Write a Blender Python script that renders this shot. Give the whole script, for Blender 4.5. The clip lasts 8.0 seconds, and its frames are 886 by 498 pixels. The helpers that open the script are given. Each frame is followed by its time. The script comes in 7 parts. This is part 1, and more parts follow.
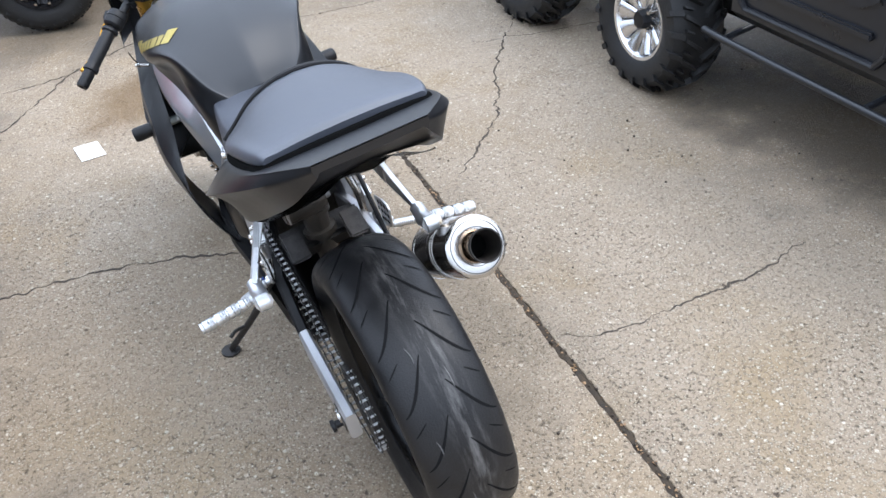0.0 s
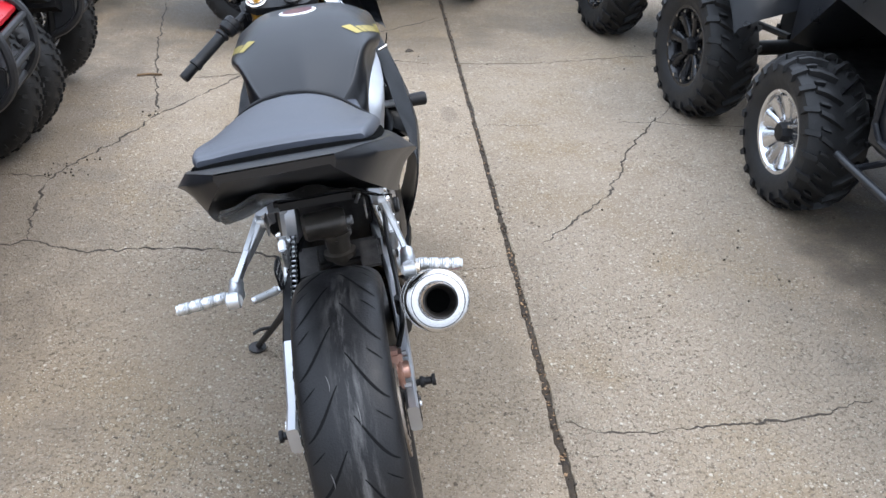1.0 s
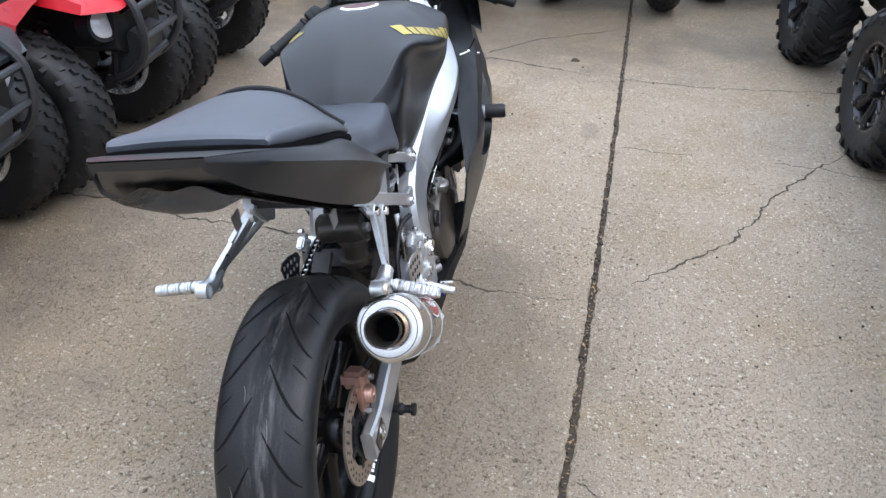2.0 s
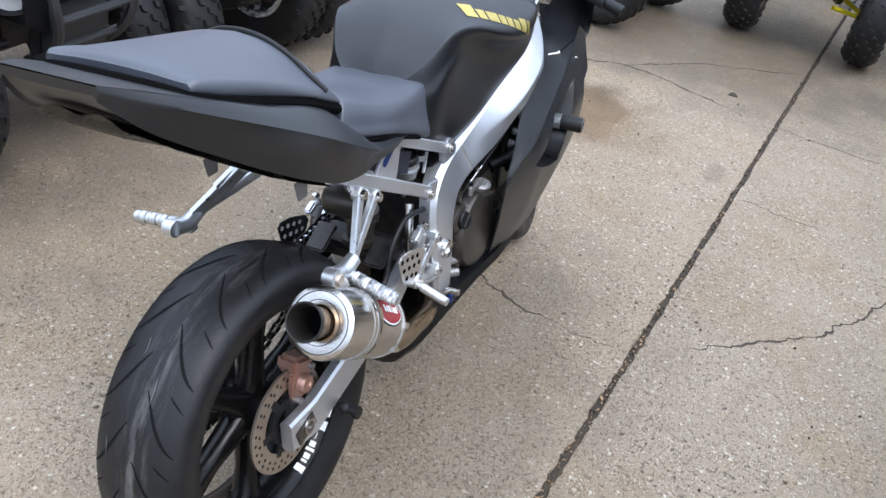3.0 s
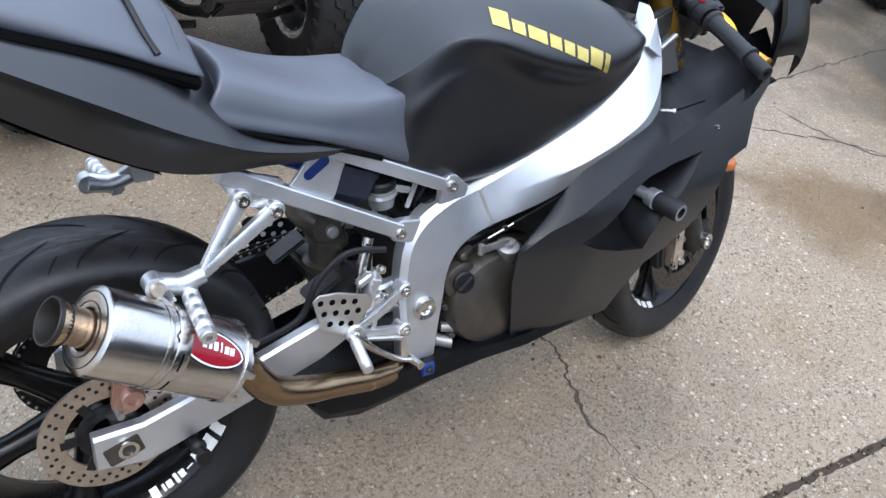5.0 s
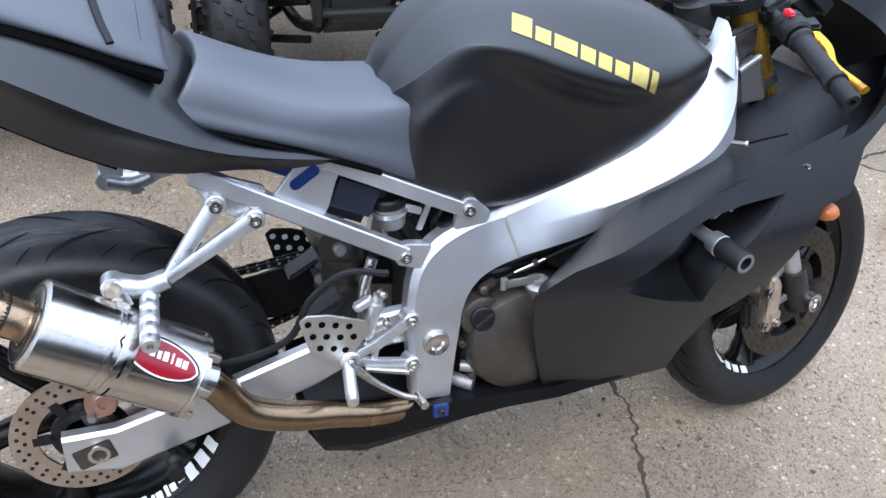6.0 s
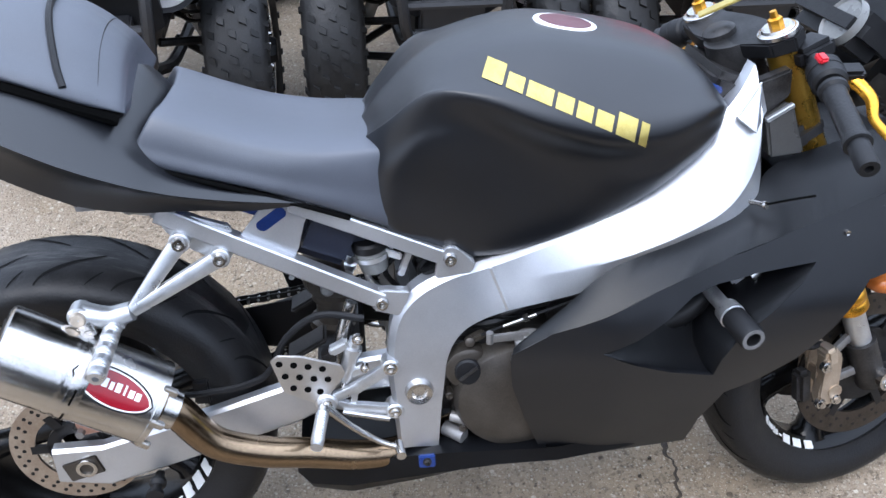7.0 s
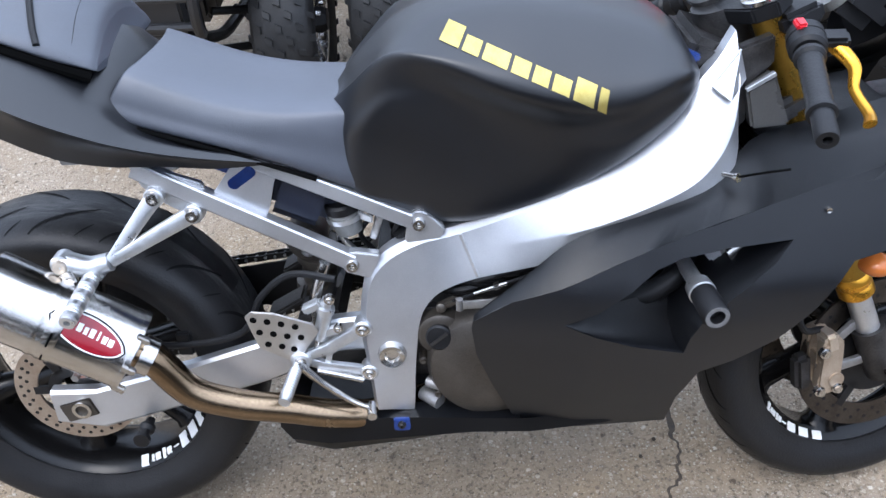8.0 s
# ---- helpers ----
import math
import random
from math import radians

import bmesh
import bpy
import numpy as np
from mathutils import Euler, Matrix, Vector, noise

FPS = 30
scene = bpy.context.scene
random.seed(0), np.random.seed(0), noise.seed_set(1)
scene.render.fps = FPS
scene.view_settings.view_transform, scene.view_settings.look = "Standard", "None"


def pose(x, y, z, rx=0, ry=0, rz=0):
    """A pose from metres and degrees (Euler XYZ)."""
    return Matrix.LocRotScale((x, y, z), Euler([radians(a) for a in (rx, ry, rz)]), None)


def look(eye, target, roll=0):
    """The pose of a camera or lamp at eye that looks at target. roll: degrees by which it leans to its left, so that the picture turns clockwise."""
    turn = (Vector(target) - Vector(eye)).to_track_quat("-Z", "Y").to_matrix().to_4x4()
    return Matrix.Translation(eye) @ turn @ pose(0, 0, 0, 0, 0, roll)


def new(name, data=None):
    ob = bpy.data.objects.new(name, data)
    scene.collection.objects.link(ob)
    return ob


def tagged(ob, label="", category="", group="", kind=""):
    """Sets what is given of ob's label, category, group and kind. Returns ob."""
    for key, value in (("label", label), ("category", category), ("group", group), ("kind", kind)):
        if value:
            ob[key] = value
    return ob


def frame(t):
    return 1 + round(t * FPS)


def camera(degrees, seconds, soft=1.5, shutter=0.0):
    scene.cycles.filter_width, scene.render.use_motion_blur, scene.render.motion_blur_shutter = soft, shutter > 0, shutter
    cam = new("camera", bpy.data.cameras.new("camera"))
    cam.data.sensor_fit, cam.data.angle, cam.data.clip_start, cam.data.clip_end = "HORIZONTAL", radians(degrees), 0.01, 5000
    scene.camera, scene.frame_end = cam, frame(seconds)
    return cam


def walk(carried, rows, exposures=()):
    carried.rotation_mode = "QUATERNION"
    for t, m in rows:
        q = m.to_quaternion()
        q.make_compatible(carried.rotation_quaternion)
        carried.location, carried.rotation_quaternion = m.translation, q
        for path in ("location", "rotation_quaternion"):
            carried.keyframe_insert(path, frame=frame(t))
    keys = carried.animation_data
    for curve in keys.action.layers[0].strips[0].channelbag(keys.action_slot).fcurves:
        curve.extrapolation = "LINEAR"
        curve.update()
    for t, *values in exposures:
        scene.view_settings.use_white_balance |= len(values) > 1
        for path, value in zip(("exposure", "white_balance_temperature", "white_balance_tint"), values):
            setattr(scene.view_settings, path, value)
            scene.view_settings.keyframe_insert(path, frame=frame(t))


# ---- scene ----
cam = camera(53.3, 8.0)
PATH = [
    (0, (-0.5, -1.313, 1.655), (0.168, 0.169, 0.49), -3.2),
    (0.5, (-0.288, -1.488, 1.658), (0.19, 0.134, 0.589), 2.5),
    (1, (-0.074, -1.471, 1.662), (0.187, 0.205, 0.603), 2.6),
    (1.5, (0.162, -1.368, 1.679), (0.211, 0.324, 0.612), 2.5),
    (2, (0.424, -1.314, 1.649), (0.178, 0.353, 0.571), 2.6),
    (2.2, (0.497, -1.293, 1.635), (0.153, 0.354, 0.554), 3.7),
    (3.3, (0.78, -0.911, 1.625), (0.133, 0.576, 0.455), 14.0),
    (3.5, (0.838, -0.834, 1.608), (0.119, 0.617, 0.435), 14.3),
    (4, (1.016, -0.628, 1.591), (0.068, 0.683, 0.414), 12.8),
    (4.5, (1.079, -0.424, 1.562), (-0.04, 0.745, 0.386), 11.7),
    (4.7, (1.066, -0.339, 1.551), (-0.097, 0.77, 0.359), 11.8),
    (5.8, (1.073, 0.045, 1.507), (-0.313, 0.753, 0.251), 8.4),
    (6, (1.109, 0.116, 1.481), (-0.345, 0.742, 0.259), 6.8),
    (6.5, (1.125, 0.282, 1.485), (-0.414, 0.703, 0.279), 3.9),
    (7, (1.094, 0.47, 1.524), (-0.458, 0.659, 0.277), 0.4),
    (7.5, (1.086, 0.602, 1.527), (-0.444, 0.631, 0.24), -2.1),
    (8, (1.121, 0.686, 1.505), (-0.414, 0.624, 0.225), -3.3),
]
EXPOSURES = [(0, 0.14, 6500, 10), (1, -0.03, 6500, 10), (2, -0.10, 6450, 10), (3.5, -0.03, 6350, 10), (4.5, -0.03, 6320, 10), (6, 0.12, 6220, 11), (8, 0.12, 6180, 12)]
walk(cam, [(t, look(eye, target, roll)) for t, eye, target, roll in PATH], EXPOSURES)

# ---- light ----
world = bpy.data.worlds.new("overcast_sky")
scene.world = world
world.use_nodes = True
wn = world.node_tree
sky = wn.nodes.new("ShaderNodeTexSky")
sky.sky_type, sky.sun_disc = "NISHITA", False
sky.sun_elevation, sky.sun_rotation = radians(58), radians(120)
sky.air_density, sky.dust_density, sky.ozone_density = 1.0, 3.0, 1.0
# cloud cover: bright overhead, falling off towards the dim horizon
way_up = wn.nodes.new("ShaderNodeTexCoord")
height = wn.nodes.new("ShaderNodeSeparateXYZ")
wn.links.new(way_up.outputs["Generated"], height.inputs[0])
cover = wn.nodes.new("ShaderNodeMapRange")
cover.inputs["From Min"].default_value, cover.inputs["From Max"].default_value = 0.0, 1.0
cover.inputs["To Min"].default_value, cover.inputs["To Max"].default_value = 0.22, 1.0
steep = wn.nodes.new("ShaderNodeMath")
steep.operation = "POWER"
steep.use_clamp = True
steep.inputs[1].default_value = 1.3
wn.links.new(height.outputs["Z"], steep.inputs[0])
wn.links.new(steep.outputs[0], cover.inputs["Value"])
cloud = wn.nodes.new("ShaderNodeMixRGB")
cloud.blend_type = "MULTIPLY"
cloud.inputs["Fac"].default_value = 1.0
cloud.inputs["Color1"].default_value = (10.6, 12.2, 15.0, 1)
wn.links.new(cover.outputs["Result"], cloud.inputs["Color2"])
soft_sky = wn.nodes.new("ShaderNodeMixRGB")
soft_sky.inputs["Fac"].default_value = 0.85
wn.links.new(sky.outputs["Color"], soft_sky.inputs["Color1"])
wn.links.new(cloud.outputs["Color"], soft_sky.inputs["Color2"])
wn.links.new(soft_sky.outputs["Color"], wn.nodes["Background"].inputs["Color"])
wn.nodes["Background"].inputs["Strength"].default_value = 0.345
sun = new("sun", bpy.data.lights.new("sun", "SUN"))
sun.data.energy, sun.data.angle, sun.data.color = 1.33, radians(25), (1.0, 0.96, 0.9)
sun.matrix_world = look((3.0, -2.0, 6.0), (0, 0, 0))


# ---- materials ----
def node(tree, kind, **values):
    n = tree.nodes.new(kind)
    for key, value in values.items():
        n.inputs[key.replace("_", " ")].default_value = value
    return n


def material(name, low, high, rough=(0.4, 0.6), metal=0.0, scale=30.0, fine=300.0, bump=0.15, coat=0.0, spec=0.5):
    """A surface with colour, gloss and relief varied at two scales, in metres of the thing itself."""
    m = bpy.data.materials.new(name)
    m.use_nodes = True
    t = m.node_tree
    b = t.nodes["Principled BSDF"]
    at = t.nodes.new("ShaderNodeTexCoord")
    big = node(t, "ShaderNodeTexNoise", Scale=scale, Detail=6.0, Roughness=0.6)
    small = node(t, "ShaderNodeTexNoise", Scale=fine, Detail=3.0)
    t.links.new(at.outputs["Object"], big.inputs["Vector"])
    t.links.new(at.outputs["Object"], small.inputs["Vector"])
    ramp = t.nodes.new("ShaderNodeValToRGB")
    ramp.color_ramp.elements[0].position, ramp.color_ramp.elements[1].position = 0.3, 0.7
    ramp.color_ramp.elements[0].color, ramp.color_ramp.elements[1].color = (*low, 1), (*high, 1)
    mix = node(t, "ShaderNodeMath")
    mix.operation = "MULTIPLY_ADD"
    mix.inputs[1].default_value = 0.35
    t.links.new(small.outputs["Fac"], mix.inputs[0])
    scaled = node(t, "ShaderNodeMath")
    scaled.operation = "MULTIPLY"
    scaled.inputs[1].default_value = 0.65
    t.links.new(big.outputs["Fac"], scaled.inputs[0])
    t.links.new(scaled.outputs[0], mix.inputs[2])
    t.links.new(mix.outputs[0], ramp.inputs["Fac"])
    t.links.new(ramp.outputs["Color"], b.inputs["Base Color"])
    gloss = node(t, "ShaderNodeMapRange", To_Min=rough[0], To_Max=rough[1], From_Min=0.3, From_Max=0.7)
    t.links.new(big.outputs["Fac"], gloss.inputs["Value"])
    t.links.new(gloss.outputs["Result"], b.inputs["Roughness"])
    b.inputs["Metallic"].default_value = metal
    b.inputs["Coat Weight"].default_value = coat
    b.inputs["Specular IOR Level"].default_value = spec
    if bump:
        rel = node(t, "ShaderNodeBump", Strength=bump, Distance=0.002)
        t.links.new(small.outputs["Fac"], rel.inputs["Height"])
        t.links.new(rel.outputs["Normal"], b.inputs["Normal"])
    return m


BODY_GLOSS = material("semi_gloss_black_plastic", (0.0025, 0.0025, 0.003), (0.006, 0.0055, 0.005), (0.18, 0.30), 0, 12, 500, 0.05, 0.0, 0.24)
MATT_BLACK = material("matt_black_paint", (0.0034, 0.0038, 0.0050), (0.0066, 0.0074, 0.0096), (0.30, 0.40), 0, 7, 420, 0.07, 0.0, 0.58)
PLASTIC = material("black_plastic", (0.004, 0.004, 0.0045), (0.009, 0.009, 0.010), (0.35, 0.6), 0, 25, 500, 0.15, 0.0, 0.3)
VINYL = material("seat_vinyl", (0.034, 0.038, 0.049), (0.056, 0.063, 0.080), (0.38, 0.50), 0, 9, 700, 0.18, 0.0, 0.8)
RUBBER = material("tyre_rubber", (0.005, 0.005, 0.0055), (0.013, 0.013, 0.014), (0.36, 0.58), 0, 16, 260, 0.3, 0.0, 0.32)
WORN = material("worn_tread_dust", (0.06, 0.06, 0.062), (0.16, 0.155, 0.15), (0.7, 0.9), 0, 60, 300, 0.3)
ALLOY = material("brushed_alloy", (0.47, 0.48, 0.50), (0.63, 0.64, 0.66), (0.32, 0.46), 0.86, 9, 600, 0.06)
CAST = material("cast_alloy", (0.50, 0.51, 0.52), (0.68, 0.69, 0.70), (0.26, 0.44), 0.88, 40, 500, 0.2)
STEEL = material("polished_steel", (0.42, 0.40, 0.375), (0.62, 0.60, 0.575), (0.13, 0.28), 1.0, 11, 300, 0.04)
DARK_STEEL = material("dark_steel", (0.025, 0.025, 0.025), (0.085, 0.08, 0.078), (0.35, 0.6), 0.8, 40, 400, 0.2)
CHAIN_GREASE = material("greasy_chain", (0.006, 0.0055, 0.005), (0.02, 0.018, 0.016), (0.35, 0.6), 0.3, 40, 400, 0.2)
DULL = material("dull_grey_casting", (0.20, 0.195, 0.19), (0.32, 0.31, 0.305), (0.35, 0.5), 0.6, 30, 300, 0.15)
DISC = material("disc_steel", (0.34, 0.27, 0.22), (0.52, 0.45, 0.38), (0.3, 0.45), 0.9, 30, 300, 0.1)
CALIPER = material("tan_caliper", (0.34, 0.27, 0.20), (0.52, 0.43, 0.34), (0.3, 0.45), 0.7, 40, 400, 0.1)
DARK_DISC = material("worn_dark_disc", (0.045, 0.038, 0.033), (0.10, 0.086, 0.074), (0.3, 0.45), 0.9, 30, 300, 0.1)
BRONZE = material("bronze_cover", (0.040, 0.034, 0.028), (0.085, 0.074, 0.062), (0.28, 0.42), 0.5, 24, 400, 0.1)
PIPE = material("heat_tinted_pipe", (0.17, 0.115, 0.07), (0.38, 0.28, 0.18), (0.14, 0.30), 1.0, 7, 300, 0.02)
SOOT = material("sooty_brown_bore", (0.004, 0.0032, 0.0025), (0.014, 0.010, 0.007), (0.5, 0.7), 0.0, 30, 300, 0.2)
TIP = material("bronzed_exhaust_tip", (0.30, 0.20, 0.12), (0.52, 0.38, 0.26), (0.18, 0.32), 0.95, 16, 300, 0.05)
GOLD = material("gold_anodised", (0.62, 0.29, 0.025), (0.78, 0.40, 0.05), (0.22, 0.35), 0.9, 30, 400, 0.04)
GOLD_DARK = material("amber_fork_tube", (0.24, 0.13, 0.018), (0.38, 0.22, 0.035), (0.22, 0.35), 0.8, 20, 400, 0.04)
GOLD_PAINT = material("gold_lettering", (0.40, 0.31, 0.08), (0.54, 0.44, 0.15), (0.34, 0.46), 0.7, 60, 500, 0.05)
PALE = material("champagne_caliper", (0.50, 0.42, 0.33), (0.66, 0.58, 0.48), (0.3, 0.45), 0.8, 60, 400, 0.1)
PINK = material("copper_caliper", (0.36, 0.20, 0.15), (0.50, 0.31, 0.25), (0.3, 0.45), 0.7, 60, 400, 0.15)
MAROON = material("dark_red_reflection", (0.07, 0.012, 0.02), (0.10, 0.02, 0.03), (0.3, 0.4), 0, 30, 300, 0.05)
NAVY = material("navy_black_plastic", (0.006, 0.008, 0.016), (0.012, 0.016, 0.030), (0.3, 0.5), 0, 20, 300, 0.1)
CLOUDY = material("cloudy_grey_plastic", (0.11, 0.11, 0.105), (0.19, 0.19, 0.18), (0.25, 0.4), 0, 20, 300, 0.05)
TREAD_CUT = material("tread_cut_rubber", (0.0035, 0.0035, 0.004), (0.006, 0.006, 0.0065), (0.75, 0.9), 0, 30, 200, 0.1, 0.0, 0.15)
DUCT = material("satin_grey_duct", (0.085, 0.083, 0.08), (0.13, 0.127, 0.122), (0.25, 0.35), 0.4, 9, 400, 0.02)
CRIMSON = material("crimson_badge", (0.20, 0.006, 0.014), (0.27, 0.010, 0.02), (0.15, 0.25), 0, 20, 300, 0.02)
BLUE = material("blue_paint", (0.008, 0.025, 0.13), (0.015, 0.05, 0.22), (0.3, 0.45), 0, 30, 300, 0.05)
RED = material("red_plastic", (0.45, 0.012, 0.02), (0.60, 0.02, 0.03), (0.25, 0.4), 0, 14, 400, 0.05)
YELLOW = material("yellow_plastic", (0.62, 0.50, 0.01), (0.75, 0.62, 0.03), (0.3, 0.4), 0, 20, 400, 0.05)
AMBER = material("amber_lens", (0.38, 0.10, 0.018), (0.48, 0.14, 0.03), (0.15, 0.25), 0, 40, 400, 0.05)
WHITE = material("white_paint", (0.74, 0.74, 0.72), (0.82, 0.82, 0.80), (0.4, 0.6), 0, 40, 300, 0.05)
LENS = material("headlamp_lens", (0.55, 0.56, 0.58), (0.75, 0.76, 0.78), (0.08, 0.15), 0.3, 40, 200, 0.1)
SILVER_WHEEL = material("machined_wheel", (0.66, 0.67, 0.69), (0.80, 0.81, 0.83), (0.18, 0.3), 1.0, 20, 300, 0.05)
PERFORATED = material("stainless_plate", (0.55, 0.54, 0.53), (0.68, 0.67, 0.66), (0.3, 0.42), 1.0, 40, 400, 0.05)


# ---- shape helpers ----
def part(name, bm, mat, parent=None, label="", smooth=38):
    bmesh.ops.recalc_face_normals(bm, faces=bm.faces)
    mesh = bpy.data.meshes.new(name)
    bm.to_mesh(mesh)
    bm.free()
    mesh.materials.append(mat)
    if smooth:
        mesh.shade_smooth()
        mesh.set_sharp_from_angle(angle=radians(smooth))
    ob = new(name, mesh)
    ob.parent = parent
    if label:
        ob["label"] = label
    return ob


def mesh_of(name, bm, mat):
    ob = part(name, bm, mat)
    data = ob.data
    bpy.data.objects.remove(ob)
    return data


def spline(points, count):
    """Points evenly along a smooth curve through the given ones."""
    pts = [Vector(p) for p in points]
    ext = [2 * pts[0] - pts[1]] + pts + [2 * pts[-1] - pts[-2]]
    out = []
    for i in range(count):
        u = i * (len(pts) - 1) / (count - 1)
        k = min(int(u), len(pts) - 2)
        f = u - k
        a, b, c, d = ext[k:k + 4]
        out.append(0.5 * ((2 * b) + (c - a) * f + (2 * a - 5 * b + 4 * c - d) * f * f + (3 * b - a - 3 * c + d) * f ** 3))
    return out


def loft(bm, rings, caps=True, closed=True):
    rows = [[bm.verts.new(p) for p in ring] for ring in rings]
    n = len(rows[0])
    for a, b in zip(rows, rows[1:]):
        for i in range(n if closed else n - 1):
            j = (i + 1) % n
            bm.faces.new((a[i], a[j], b[j], b[i]))
    if caps:
        bm.faces.new(rows[0])
        bm.faces.new(rows[-1][::-1])
    return bm


def tube(bm, points, radius, segs=10, count=None, flat=1.0):
    """A round (or flattened) tube along a smooth curve; radius may be a list."""
    pts = spline(points, count or max(2, (len(points) - 1) * 6)) if len(points) > 2 else [Vector(p) for p in points]
    rad = radius if isinstance(radius, (list, tuple)) else [radius] * 2
    rings, side = [], None
    for i, p in enumerate(pts):
        d = (pts[min(i + 1, len(pts) - 1)] - pts[max(i - 1, 0)]).normalized()
        if side is None:
            side = d.orthogonal().normalized()
        side = (side - d * side.dot(d)).normalized()
        up = d.cross(side)
        u = i / (len(pts) - 1) * (len(rad) - 1)
        k = min(int(u), len(rad) - 2)
        r = rad[k] + (rad[k + 1] - rad[k]) * (u - k)
        rings.append([p + side * r * math.cos(a) + up * r * flat * math.sin(a) for a in (2 * math.pi * s / segs for s in range(segs))])
    return loft(bm, rings)


def rod(bm, a, b, r, segs=12):
    return tube(bm, [a, b], r, segs)


def lathe(bm, profile, centre=(0, 0, 0), axis=(1, 0, 0), segs=48, closed=False):
    """Profile of (along, radius) turned round an axis through centre."""
    d = Vector(axis).normalized()
    u = d.orthogonal().normalized()
    v = d.cross(u)
    c = Vector(centre)
    rings = [[c + d * s + (u * math.cos(a) + v * math.sin(a)) * r for s, r in profile] for a in (2 * math.pi * k / segs for k in range(segs))]
    rows = [[bm.verts.new(p) for p in ring] for ring in rings]
    m = len(profile)
    for k in range(segs):
        a, b = rows[k], rows[(k + 1) % segs]
        for i in range(m if closed else m - 1):
            j = (i + 1) % m
            bm.faces.new((a[i], a[j], b[j], b[i]))
    if not closed:
        for end in (0, m - 1):
            if profile[end][1] > 1e-5:
                bm.faces.new([r[end] for r in rows])
    bmesh.ops.remove_doubles(bm, verts=bm.verts, dist=1e-6)
    return bm


def prism(bm, outline, x0, x1, bevel=0.0):
    """An outline of (y, z) made solid from x0 to x1."""
    a = [bm.verts.new((x0, y, z)) for y, z in outline]
    b = [bm.verts.new((x1, y, z)) for y, z in outline]
    n = len(a)
    new_faces = [bm.faces.new(a), bm.faces.new(b[::-1])]
    for i in range(n):
        new_faces.append(bm.faces.new((a[i], b[i], b[(i + 1) % n], a[(i + 1) % n])))
    if bevel:
        edges = {e for f in new_faces for e in f.edges}
        bmesh.ops.bevel(bm, geom=list(edges), offset=bevel, segments=2, affect="EDGES", clamp_overlap=True)
    return bm


def box(bm, centre, size, turn=(0, 0, 0), bevel=0.0):
    m = pose(*centre, *turn) @ Matrix.Diagonal((*size, 1))
    made = bmesh.ops.create_cube(bm, size=1.0, matrix=m)
    if bevel:
        edges = {e for v in made["verts"] for e in v.link_edges}
        bmesh.ops.bevel(bm, geom=list(edges), offset=bevel, segments=2, affect="EDGES", clamp_overlap=True)
    return bm


def shell(stations, half, count_ring=33, count_along=36):
    """A body symmetric about x = 0: half(station) gives points of the right half, top to bottom."""
    cols = [spline([Vector(p) for p in half(s)], count_ring) for s in stations]
    smooth = [spline([c[i] for c in cols], count_along) for i in range(count_ring)]
    rings = []
    for k in range(count_along):
        right = [smooth[i][k] for i in range(count_ring)]
        left = [Vector((-p.x, p.y, p.z)) for p in reversed(right) if abs(p.x) > 1e-4]
        rings.append(right + left)
    return rings


def thing(name, m=None):
    ob = new(name)
    if m is not None:
        ob.matrix_world = m
    return ob


